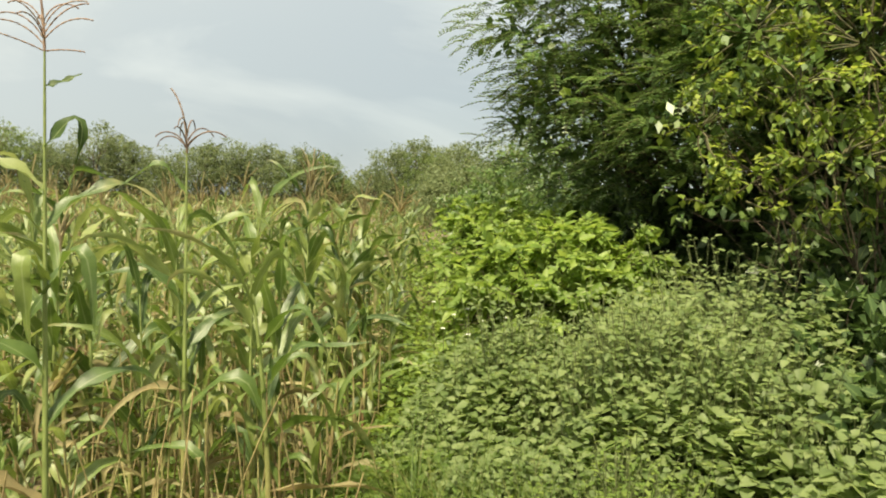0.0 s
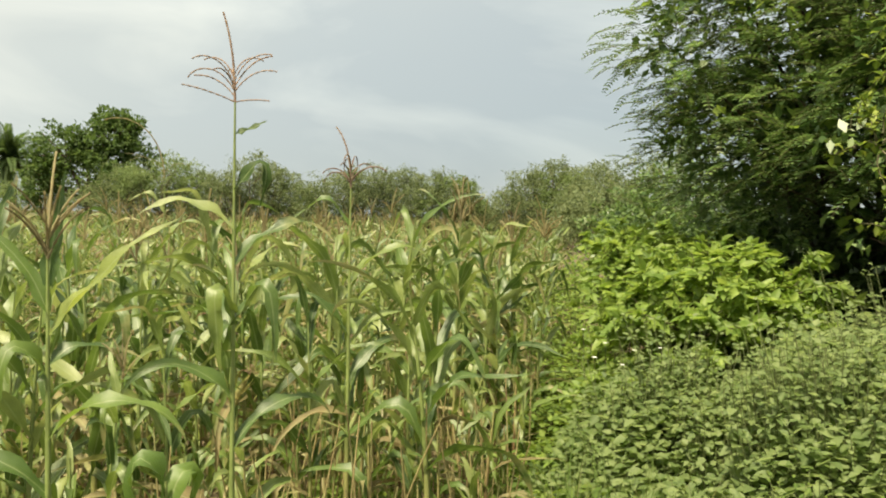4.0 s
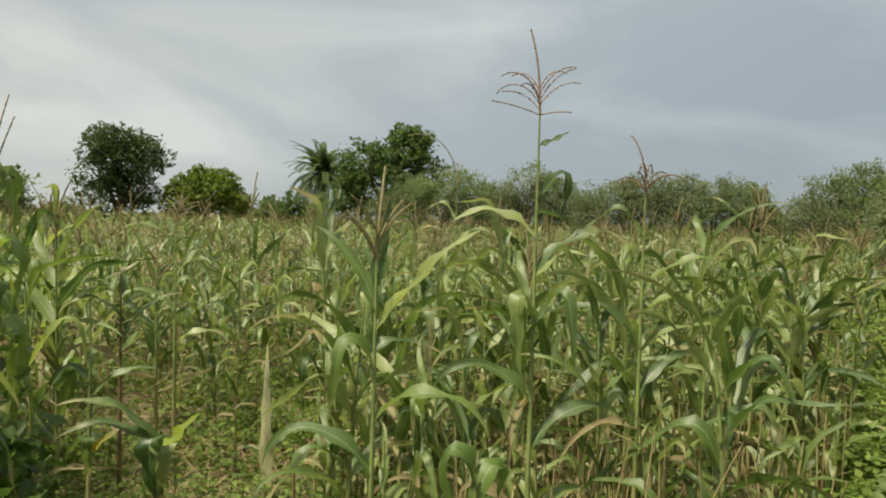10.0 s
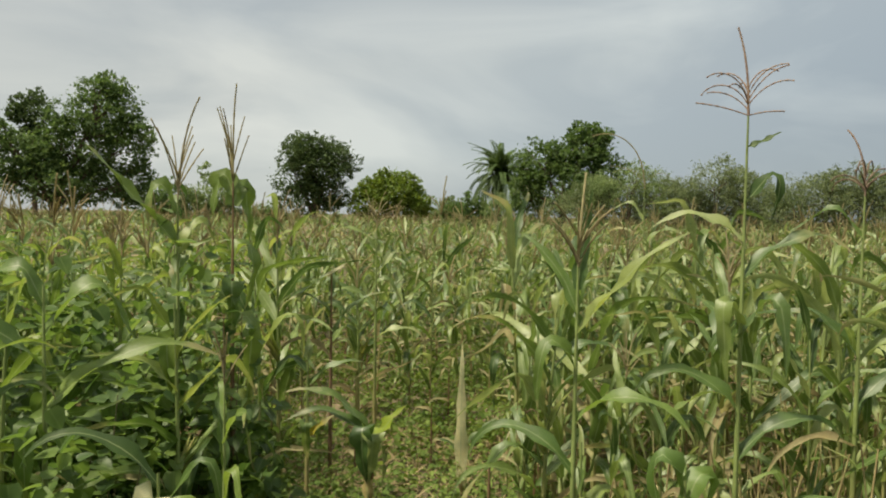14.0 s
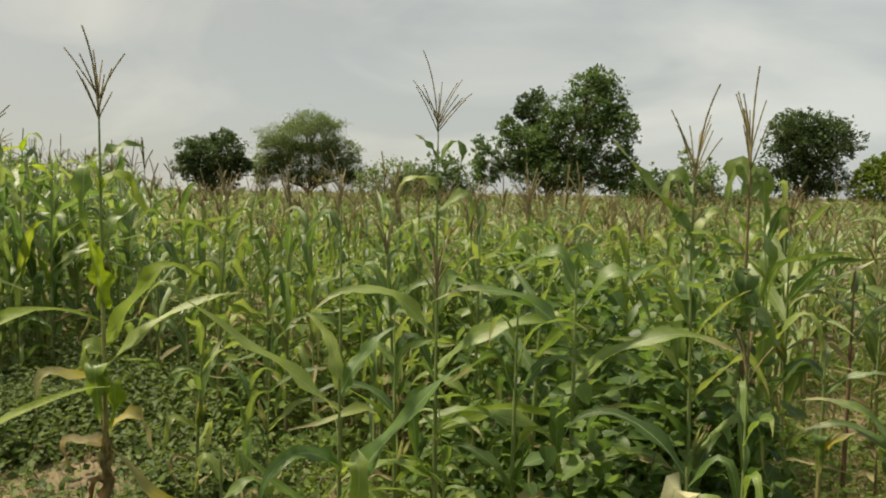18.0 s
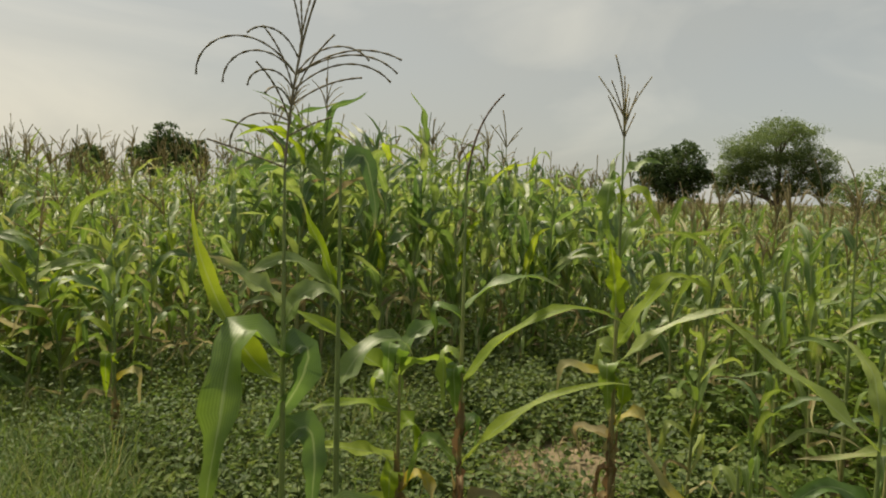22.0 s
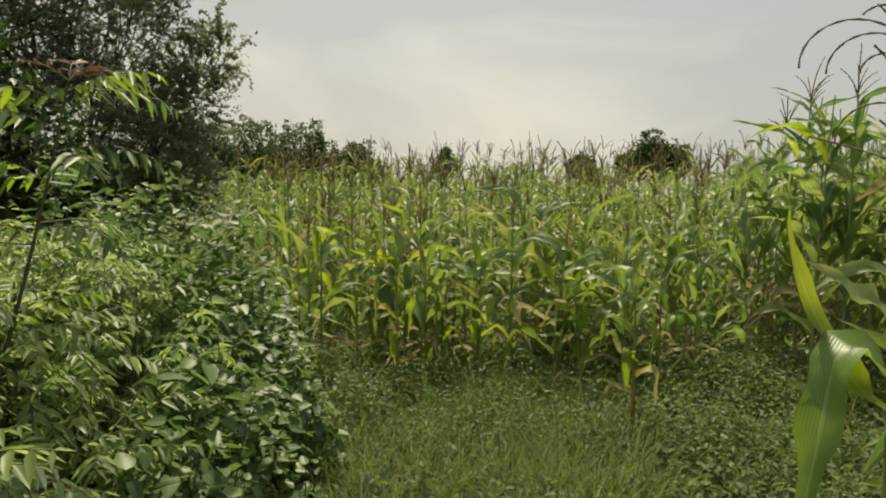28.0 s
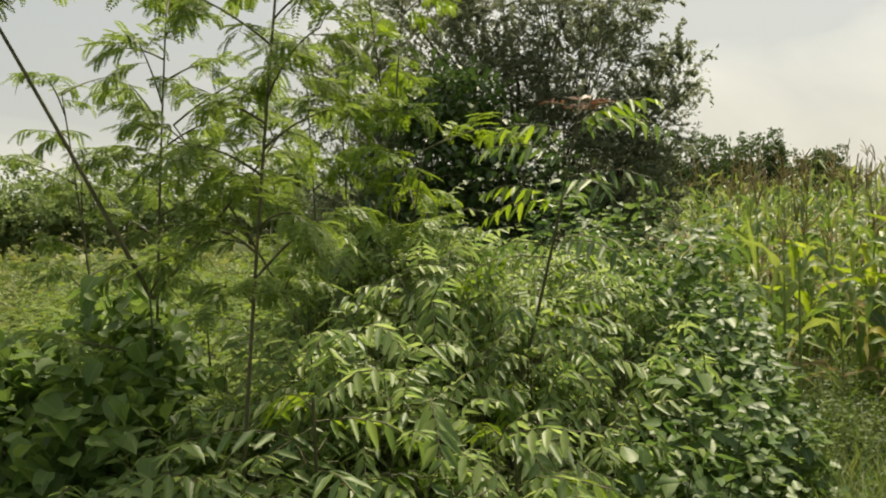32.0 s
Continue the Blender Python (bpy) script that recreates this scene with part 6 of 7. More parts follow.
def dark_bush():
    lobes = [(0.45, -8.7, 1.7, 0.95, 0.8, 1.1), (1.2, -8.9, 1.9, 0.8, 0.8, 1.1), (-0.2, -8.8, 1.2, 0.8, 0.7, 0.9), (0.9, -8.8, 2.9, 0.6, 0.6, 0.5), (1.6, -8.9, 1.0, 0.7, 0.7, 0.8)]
    ob = thing("dark_bush", "broad-leaved bush overgrown with creeper, leaves darkened for its backlit shade", "bush")
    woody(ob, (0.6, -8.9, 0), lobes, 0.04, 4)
    # Shade on the side away from the sun is put into the leaf colour.
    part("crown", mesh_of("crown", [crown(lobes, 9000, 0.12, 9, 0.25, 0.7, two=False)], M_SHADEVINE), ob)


for azd, d, w, top in ((-12, 10.5, 1.3, 2.6), (-19, 11, 1.5, 3.2), (-27, 9.5, 1.6, 3.4), (-34, 8.5, 1.6, 3.6), (-6, 12.5, 1.3, 2.4), (-8.5, 16, 1.8, 3.4)):
    tree("bush", "shaded green bush under and behind the big tree", "bush", azd, d, [(0, 0, top * 0.6, w, w * 0.8, top * 0.4), (-w * 0.6, 0, top * 0.35, w * 0.8, w * 0.8, top * 0.34), (w * 0.6, 0, top * 0.35, w * 0.8, w * 0.8, top * 0.34)], 18000, 0.055, M_FERNY, 0.05, 3, "undergrowth bushes")
# Hollow under the tree: its shade is painted into these dark leaves.
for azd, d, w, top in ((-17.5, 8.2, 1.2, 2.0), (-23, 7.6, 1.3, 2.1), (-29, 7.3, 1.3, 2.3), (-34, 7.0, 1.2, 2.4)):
    tree("bush", "leafy bush in the hollow below the big tree, leaves coloured dark for shade", "bush", azd, d, [(0, 0, top * 0.6, w, w * 0.8, top * 0.4), (-w * 0.6, 0, top * 0.35, w * 0.8, w * 0.8, top * 0.34), (w * 0.6, 0, top * 0.35, w * 0.8, w * 0.8, top * 0.34)], 14000, 0.07, M_SHADEVINE, 0.05, 2, "undergrowth bushes")
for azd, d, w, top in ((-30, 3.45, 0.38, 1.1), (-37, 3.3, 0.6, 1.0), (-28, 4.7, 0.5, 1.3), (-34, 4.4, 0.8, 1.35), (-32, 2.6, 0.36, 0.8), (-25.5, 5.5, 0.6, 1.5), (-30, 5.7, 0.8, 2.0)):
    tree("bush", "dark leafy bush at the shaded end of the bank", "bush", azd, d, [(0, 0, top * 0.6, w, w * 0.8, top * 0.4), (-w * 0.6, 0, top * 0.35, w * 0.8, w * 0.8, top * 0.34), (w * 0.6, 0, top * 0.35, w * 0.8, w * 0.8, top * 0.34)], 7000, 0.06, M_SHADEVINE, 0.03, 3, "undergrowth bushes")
big_feather_tree()
creeper_branches()
bright_bush()
shrub_tree()
dark_bush()


def feather_sapling(stems, label, scale=1.0, mat=None, lo=0.55):
    """Sapling with doubly feathered leaves. stems: (x, y, z, azimuth, e0, droop, length, leafy branches)."""
    ob = thing("feather_sapling", label, "sapling", "saplings in the thicket")
    for x, y, z, az, e0, dr, L, nb in stems:
        p = arcs([[x, y, z]], radians(az), e0, dr, L, 16, 1.3, 0.05)
        part("stem", mesh_of("stem", [tubes(p, np.linspace(0.0075, 0.0028, 17)[None], 6)], M_TWIG), ob)
        idx = np.linspace(lo, 1.0, nb) * 16
        i0 = np.minimum(idx.astype(int), 15)
        b = p[0][i0] + (p[0][i0 + 1] - p[0][i0]) * (idx - i0)[:, None]
        baz = np.arange(nb) * 2.4 + R(-0.5, 0.5, nb)
        br = arcs(b, baz, R(0.35, 0.9, nb), R(0.2, 0.7, nb), R(0.12, 0.33, nb) * scale, 6, 1.3)
        for q in range(nb):
            twig = part("side_twig", mesh_of("side_twig", [tubes(br[q:q + 1], np.linspace(0.004, 0.002, 7)[None], 4)], M_TWIG), ob)
            lb = br[q, (2, 4, 5, 6)]
            la = baz[q] + np.array([1.0, -1.0, 0.8, -0.4]) + R(-0.4, 0.4, 4)
            rach = arcs(lb, la, R(-0.2, 0.8, 4), R(0.2, 1.0, 4), R(0.08, 0.14, 4) * scale, 5, 1.3)
            t = unit(np.gradient(rach, axis=1))
            side = unit(np.cross(t, np.array([0, 0, 1.0])))
            chunks = [tubes(rach, 0.0013, 3, 1)]
            for sg in (-1, 1):
                dirs = unit(t[:, 1:] * R(0.5, 1.1, (4, 5, 1)) + sg * side[:, 1:] * R(0.5, 1.1, (4, 5, 1)) + RNG.normal(size=(4, 5, 3)) * 0.22 + np.array([0, 0, -0.25])).reshape(-1, 3)
                pb = rach[:, 1:].reshape(-1, 3)
                chunks += sprays(pb, np.arctan2(-dirs[:, 0], dirs[:, 1]), np.arcsin(np.clip(dirs[:, 2], -0.9, 0.9)), R(0.1, 1.1, len(pb)), R(0.05, 0.10, len(pb)) * scale, 11, 0.0205 * scale, 0.42, 0, 1, 0.0008)
            tagged(part("feather_leaves", mesh_of("feather_leaves", chunks, [mat or M_FEATHER, M_TWIG]), twig), kind="stuff")


feather_sapling([(0.88, -2.05, 0.0, 112, 1.49, 0.05, 2.55, 18)], "slender sapling with doubly feathered leaves", lo=0.55)
feather_sapling([(1.23, -2.48, 0.0, 0, 1.54, 0.0, 1.4, 4), (1.24, -2.47, 1.38, 301, 1.15, 0.05, 1.7, 17), (1.24, -2.47, 1.38, 117, 0.85, -0.1, 0.7, 7)], "forked sapling with a leaning stem and sparse feathered leaves")
feather_sapling([(1.42, -2.7, 0.0, 100, 1.53, 0.05, 2.35, 13), (1.75, -3.1, 0.0, 250, 1.5, 0.1, 2.2, 10)], "thin upright sapling with sparse feathered leaves", lo=0.6)
feather_sapling([(0.72, -3.45, 0.0, 100, 1.5, 0.12, 2.05, 8), (0.76, -3.5, 0.0, 150, 1.5, 0.1, 2.75, 8), (0.8, -3.4, 0.3, 200, 1.45, 0.2, 1.8, 4)], "bright green sapling with arching feathered leaves", 1.25, M_SAPLIME)
feather_sapling([(0.60, -3.9, 0.0, 270, 1.52, 0.06, 3.0, 9)], "tall slender sapling with olive feathered leaves", 1.1, lo=0.68)
feather_sapling([(0.58, -2.82, 0.6, 290, 1.2, 0.2, 1.5, 7), (1.05, -3.7, 0.0, 200, 1.5, 0.2, 2.6, 11)], "leaning sapling with feathered leaves")
feather_sapling([(1.65, -3.8, 0.0, 20, 1.4, 0.4, 1.45, 8)], "low bushy sapling with feathered leaves", 1.1, lo=0.3)


def neem_sapling(x, y, h, label, crest=True, n=13, bend_az=0.0, e0=1.45, big=1.0, top_leaves=()):
    ob = thing("toothed_leaf_sapling", label, "sapling", "saplings in the thicket")
    p = arcs([[x, y, 0]], bend_az, e0, -0.12, h, 12, 1.3, 0.04)
    part("stem", mesh_of("stem", [tubes(p, np.linspace(0.011, 0.004, 13)[None], 6)], M_TWIG), ob)
    f = np.sort(R(6, 11.9, n))
    i0 = f.astype(int)
    b = p[0][i0] + (p[0][np.minimum(i0 + 1, 12)] - p[0][i0]) * (f - i0)[:, None]
    az = np.arange(n) * 2.4 + R(-0.3, 0.3, n)
    for i in range(n):
        # Lime colour paints the backlit look of the tip; most other leaves stay dark.
        part("feather_leaf", mesh_of("feather_leaf", sprays(b[i:i + 1], az[i], R(0.2, 0.8), R(0.7, 1.5), R(0.28, 0.40) * big, 7, 0.10 * big, 0.28, hang=0.6, leaf=ovate), [M_SAPLIME if i > n - 3 or i % 6 == 0 else M_CREEPER, M_TWIG]), ob)
    for q, a, e in top_leaves:
        s = p[0][int(q)] + (p[0][min(int(q) + 1, 12)] - p[0][int(q)]) * (q % 1)
        # Leaves to one side are coloured lime as if the sun shone through.
        part("feather_leaf", mesh_of("feather_leaf", sprays(s[None], radians(a), e, 1.0, 0.34, 7, 0.10, 0.25, hang=0.7, leaf=ovate), [M_SAPLIME if 180 < a < 275 else M_CREEPER, M_TWIG]), ob)
    if crest:
        top = np.repeat(p[:, -1], 5, 0)
        part("young_leaves", mesh_of("young_leaves", sprays(top, R(0, 6.28, 5), R(0.5, 1.2, 5), R(0.6, 1.3, 5), R(0.10, 0.17, 5), 4, 0.055, 0.3, hang=0.15), [M_RED, M_TWIG]), ob, "reddish young leaves")


neem_sapling(0.40, -2.87, 2.02, "sapling with toothed feather leaves and a red growing tip", bend_az=radians(90), e0=1.25, n=12, big=0.95, top_leaves=((11.6, 262, 0.45), (11.7, 100, 0.4), (11.1, 285, 0.5), (10.7, 80, 0.3), (10.2, 250, 0.2), (11.8, 130, 0.6), (9.4, 100, 0.2), (9.0, 268, 0.2), (10.4, 20, 0.4)))
neem_sapling(0.42, -3.05, 1.35, "sapling with toothed feather leaves", False)
neem_sapling(0.62, -2.2, 1.15, "low sapling with toothed feather leaves", False)
neem_sapling(0.1, -2.3, 1.0, "low sapling with toothed feather leaves", False)
neem_sapling(0.25, -1.85, 0.92, "low sapling with yellow-green feather leaves", False)
neem_sapling(0.05, -3.4, 1.3, "sapling with toothed feather leaves", False)
neem_sapling(0.75, -1.75, 0.9, "low sapling with toothed feather leaves", False)


# ---------------------------------------------------------------- low growth
def mound(blobs):
    B = np.array(blobs, float)

    def h(x, y):
        return np.max(B[:, 3] * np.exp(-(((x[:, None] - B[:, 0]) ** 2 + (y[:, None] - B[:, 1]) ** 2) / B[:, 2] ** 2) ** 1.5), axis=1)
    return B, h


def low_growth(name, label, category, blobs, n, size, aspect, mat, shape="lance", top=0.45, tilt=(-0.2, 0.7), stems=0, lumps=0.16):
    B, hf = mound(blobs)
    w = B[:, 2] ** 2
    k = RNG.choice(len(B), n, p=w / w.sum())
    r, a = np.sqrt(R(0, 1, n)) * B[k, 2] * 1.2, R(0, 6.28, n)
    x, y = B[k, 0] + r * np.cos(a), B[k, 1] + r * np.sin(a)
    hh = hf(x, y) + lumps * (np.sin(x * 6.1 + 1.3 * np.sin(y * 4)) * np.sin(y * 5.3 + x)) * np.minimum(1, hf(x, y))
    z = ground_z(x, y) + np.maximum(0.01, hh) * (1 - top * R(0, 1, n) ** 1.6) * R(0.92, 1.08, n)
    sz = size * R(0.6, 1.4, n)
    a, e = R(0, 6.28, n), R(*tilt, n)
    al = np.stack([np.cos(a) * np.cos(e), np.sin(a) * np.cos(e), np.sin(e)], -1)
    ch = [ovate(np.stack([x, y, z], -1), al, rand_dirs(n) * 0.45 + np.array([0, 0, 1.0]), sz, sz * aspect, heart=shape == "heart")]
    mats = [mat]
    if stems:
        i = RNG.choice(n, stems, replace=False)
        b = np.stack([x[i], y[i], ground_z(x[i], y[i]) - 0.02], -1)
        t = np.stack([x[i] + R(-0.12, 0.12, stems), y[i] + R(-0.12, 0.12, stems), z[i]], -1)
        ch.append(tubes(np.stack([b, (b + t) / 2 + RNG.normal(size=b.shape) * 0.03, t], 1), np.array([[0.004, 0.003, 0.002]]), 4, 1))
        mats.append(M_TWIG)
    ob = new(name, mesh_of(name, ch, mats))
    return tagged(ob, label, category, kind="stuff")


def herb_plants(name, label, category, x, y, h, nodes, size, aspect, mat, seed, low=0.25, tilt=(-0.6, 0.4), heart=False, stem=0.003):
    """Upright herbs in one mesh: a leaning stem each, with opposite leaves that grow smaller towards the tip."""
    global RNG
    hold, RNG = RNG, np.random.default_rng(seed)
    n = len(x)
    P = np.stack([x, y, ground_z(x, y) - 0.01], -1)
    la, lean = R(0, 6.28, n), R(0.05, 0.35, n) * h
    T = P + np.stack([np.cos(la) * lean, np.sin(la) * lean, h], -1)
    mid = (P + T) / 2 - np.stack([np.cos(la) * lean, np.sin(la) * lean, 0 * h], -1) * 0.15
    ch = [tubes(np.stack([P, mid, T], 1), np.array([[stem, stem * 0.8, stem * 0.5]]), 3, 1)]
    a0, vig = R(0, 6.28, n), R(0.75, 1.25, n)
    for j in range(nodes):
        f = low + (1 - low) * j / (nodes - 1)
        q = P * (1 - f) ** 2 + 2 * mid * f * (1 - f) + T * f * f
        for k in (0, 1):
            a = a0 + j * 1.57 + k * math.pi + R(-0.5, 0.5, n)
            e = R(*tilt, n) + 0.5 * (f > 0.95)
            al = np.stack([np.cos(a) * np.cos(e), np.sin(a) * np.cos(e), np.sin(e)], -1)
            sz = size * vig * (0.55 + 0.6 * math.sin(math.pi * min(1, 0.25 + 0.75 * f))) * R(0.75, 1.25, n)
            st = q + RNG.normal(size=(n, 3)) * 0.006 + al * (0.3 * sz)[:, None]
            ch.append(ovate(st, al, rand_dirs(n) * 0.4 + np.array([0, 0, 0.7]) + np.array(to_sun) * 0.45, sz, sz * aspect, heart=heart))
    RNG = hold
    return tagged(new(name, mesh_of(name, ch, [mat, M_GREENSTEM])), label, category, kind="stuff")


def over_mound(blobs, n, seed, rough=0.3):
    """Places spread over a mound, with the height that it has there."""
    rng = np.random.default_rng(seed)
    B, hf = mound(blobs)
    w = B[:, 2] ** 2
    k = rng.choice(len(B), n, p=w / w.sum())
    r, a = np.sqrt(rng.uniform(0, 1, n)) * B[k, 2] * 1.1, rng.uniform(0, 6.28, n)
    x, y = B[k, 0] + r * np.cos(a), B[k, 1] + r * np.sin(a)
    h = hf(x, y) * (1 + rough * np.sin(x * 5.1 + 1.3 * np.sin(y * 3.7)) * np.sin(y * 4.7 + x)) * rng.uniform(0.82, 1.1, n)
    ok = h > 0.06
    return x[ok], y[ok], h[ok]


def worn(x, y):
    """Bare soil among the weeds."""
    return (((x + 4.5) / 0.45) ** 2 + ((y + 1.45) / 0.36) ** 2 < 1 + 0.5 * np.sin(9 * x) * np.cos(8 * y))


def over_ring(d0, d1, a0, a1, n, h0, h1, seed):
    rng = np.random.default_rng(seed)
    x, y = polar(rng.uniform(a0, a1, n), np.sqrt(rng.uniform(d0 ** 2, d1 ** 2, n)))
    c = np.sin(x * 2.9 + 1.7 * np.sin(y * 2.1)) * np.sin(y * 3.3 + np.cos(x * 1.9))
    ok = (rng.uniform(-1, 1, n) < c + 0.75) & ~worn(x, y)
    x, y, c = x[ok], y[ok], c[ok]
    return x, y, (h0 + (h1 - h0) * rng.uniform(0, 1, len(x))) * np.clip(0.85 + 0.35 * c, 0.4, 1.3)


# pale weeds below the tree
BANK = [(0.4, 3.4, 0.6, 0.5), (0.9, 3.4, 0.6, 0.76), (1.35, 3.2, 0.6, 0.94), (0.95, 4.0, 0.8, 0.95), (1.5, 4.2, 0.8, 1.02), (0.35, 4.3, 0.7, 0.74), (0.75, 4.8, 0.6, 0.78), (1.55, 4.9, 0.35, 1.3)]
BANK_BROAD = [(1.45, 3.3, 0.5, 0.98), (1.3, 2.6, 0.45, 0.84), (1.5, 2.3, 0.6, 0.74), (1.7, 3.9, 0.45, 1.0)]
herb_plants("pale_weeds", "pale green small-leaved weeds covering the bank", "weeds", *over_mound(BANK, 2900, 301, 0.45), 9, 0.056, 0.72, M_WEED, 302, 0.3)
herb_plants("pale_weeds", "pale grey-green broad-leaved weeds at the foot of the tree", "weeds", *over_mound(BANK_BROAD, 1000, 303, 0.4), 8, 0.08, 0.84, M_WEED, 304, 0.25, (-0.9, 0.35))
herb_plants("bank_weeds", "yellow-green herbs at the front of the bank", "weeds", *over_mound([(0.8, 2.75, 0.55, 0.58), (0.25, 2.95, 0.5, 0.45), (1.15, 2.4, 0.5, 0.56), (0.5, 2.3, 0.6, 0.42)], 1500, 305), 8, 0.042, 0.5, M_HERB, 306, 0.2)
low_growth("pale_weed_mat", "shaded leaves inside the bank weeds", "weeds", [(x, y, r, h * 0.88) for x, y, r, h in BANK + BANK_BROAD], 36000, 0.055, 0.78, M_WEED, "lance", 0.45, (-0.5, 0.5), 0, 0.35)
low_growth("bank_herbs", "mixed green herbs at the foot of the tree", "weeds", [(0.2, 5.2, 0.7, 0.55), (0.6, 4.6, 0.6, 0.5), (1.9, 5.4, 0.7, 0.6), (0.0, 6.3, 0.6, 0.5), (3.4, 4.4, 0.8, 0.8), (-0.1, 3.6, 0.5, 0.3), (0.6, 2.4, 0.9, 0.32), (-0.2, 4.4, 0.5, 0.35)], 13000, 0.058, 0.55, M_HERB, stems=500)
# vines round the maize
low_growth("bean_vines", "dark heart-leaved bean vines climbing the maize", "vines", [(-2.35, 0.95, 0.5, 0.48), (-2.9, 1.25, 0.5, 0.62), (-3.3, 1.7, 0.35, 0.85), (-3.6, 1.3, 0.6, 0.75), (-2.35, 0.55, 0.3, 0.25), (-2.1, 1.5, 0.5, 0.3), (-4.3, 1.5, 0.7, 0.8), (-2.6, 1.75, 0.5, 0.3)],
           3800, 0.072, 0.9, M_VINE, "heart", 0.85, (-1.0, 0.6), 300, 0.3)
low_growth("bean_vines", "light green bean vines over the maize further off", "vines", [(-5.4, 1.0, 1.0, 1.1), (-5.0, 2.0, 0.9, 1.0), (-6.3, 1.8, 1.1, 1.15), (-5.8, 0.0, 0.9, 1.0), (-7.3, 0.9, 1.2, 1.2)], 3400, 0.085, 0.85, M_HERB, "heart", 0.8, (-0.6, 0.5), 200, 0.22)
low_growth("bean_vines", "bean vines twined up maize stalks", "vines", [(-3.3, 1.7, 0.34, 1.36), (-3.62, 1.3, 0.42, 1.25), (-4.0, 1.9, 0.45, 1.25), (-3.9, 0.9, 0.42, 1.15), (-3.05, 1.15, 0.3, 1.0), (-2.7, 0.9, 0.28, 0.8), (-4.5, 1.3, 0.5, 1.25)],
           2600, 0.07, 0.9, M_VINE, "heart", 0.9, (-1.0, 0.5), 60, 0.3)
# thicket
def spray_growth(name, label, category, blobs, n, L, ll, lw, mat, top=0.7):
    """Drooping feather leaves over a mound."""
    B, hf = mound(blobs)
    w = B[:, 2] ** 2
    k = RNG.choice(len(B), n, p=w / w.sum())
    r, a = np.sqrt(R(0, 1, n)) * B[k, 2] * 1.15, R(0, 6.28, n)
    x, y = B[k, 0] + r * np.cos(a), B[k, 1] + r * np.sin(a)
    hh = hf(x, y) + 0.14 * np.sin(x * 7 + 2 * np.sin(y * 5)) * np.sin(y * 6 + x) * np.minimum(1, hf(x, y))
    z = ground_z(x, y) + np.maximum(0.03, hh) * (1 - top * R(0, 1, n) ** 1.7)
    ch = sprays(np.stack([x, y, z], -1), R(0, 6.28, n), R(-0.3, 1.2, n), R(0.5, 1.7, n), L * R(0.6, 1.3, n), 6, ll * R(0.6, 1.25, n), lw, 0, 1, 0.002, 0.55, ovate)
    b = np.stack([x, y, ground_z(x, y) - 0.02], -1)[: n // 3]
    t = np.stack([x, y, z], -1)[: n // 3]
    ch.append(tubes(np.stack([b, (b + t) / 2 + RNG.normal(size=b.shape) * 0.04, t], 1), np.array([[0.006, 0.004, 0.002]]), 4, 1))
    return tagged(new(name, mesh_of(name, ch, [mat, M_TWIG])), label, category, kind="stuff")


THICKET = [(0.3, -3.2, 0.8, 1.45), (0.65, -3.5, 0.8, 1.55), (-0.1, -3.7, 0.7, 1.42), (0.3, -2.4, 0.6, 1.08), (0.65, -2.6, 0.6, 1.2), (0.25, -1.85, 0.5, 0.75), (0.95, -3.1, 0.5, 1.1), (0.3, -4.4, 1.0, 1.45), (1.0, -2.35, 0.45, 0.95), (0.7, -1.95, 0.45, 0.85), (1.15, -1.8, 0.42, 0.8), (1.5, -1.95, 0.36, 0.72)]
spray_growth("thicket", "glossy grey-green thicket of drooping feather leaves", "undergrowth", THICKET, 3600, 0.29, 0.084, 0.31, M_GLOSSY)
# Darker leaf colour gives the thicket's inside its shade.
low_growth("thicket_floor", "small leaves inside a thicket, coloured dark for the shade there", "undergrowth", [(x, y, r, h * 0.75) for x, y, r, h in THICKET], 5000, 0.07, 0.5, M_VINE, "lance", 0.8, (-0.7, 0.6), 300, 0.2)
low_growth("creeper_mound", "dark oval-leaved creeper over bushes beside the maize", "undergrowth", [(-0.6, -4.2, 0.65, 1.32), (-0.98, -4.1, 0.45, 0.92), (-0.5, -3.3, 0.5, 0.98), (-0.35, -2.75, 0.42, 0.85), (-0.72, -3.6, 0.4, 0.75), (-0.85, -5.2, 0.75, 1.32), (-0.35, -5.2, 0.8, 1.42), (-0.7, -6.4, 0.9, 1.3)],
           15000, 0.062, 0.72, M_CREEPER, "heart", 0.75, (-0.8, 0.6), 300, 0.42)
low_growth("thicket_herbs", "fine-leaved green herbs mixed into a thicket", "undergrowth", [(-0.9, -6.4, 1.0, 1.1), (-0.2, -7.2, 1.2, 1.2), (1.2, -7, 1.3, 1.0), (2.2, -6, 1.4, 1.1), (1.4, -4.2, 0.9, 0.95), (2.6, -4.4, 1.1, 1.0), (3.4, -6, 1.4, 1.15), (3.6, -4.2, 1.1, 1.0), (2.6, -8, 1.8, 1.2), (4.6, -8, 1.8, 1.2)], 28000, 0.065, 0.5, M_HERB, "lance", 0.8, (-0.4, 0.7), 500, 0.2)
low_growth("field_edge_weeds", "soft green weeds along the maize edge", "weeds", [(-1.2, -6.2, 0.7, 0.85), (-1.5, -7.6, 0.9, 0.95), (-1.9, -9.2, 1.0, 1.0), (-1.0, -8.4, 0.9, 1.1), (-2.2, -11, 1.2, 1.1), (-2.6, -13.5, 1.5, 1.1), (-0.6, -12.5, 1.5, 1.0)], 14000, 0.06, 0.45, M_HERB, "lance", 0.8, (-0.4, 0.9), 600, 0.2)
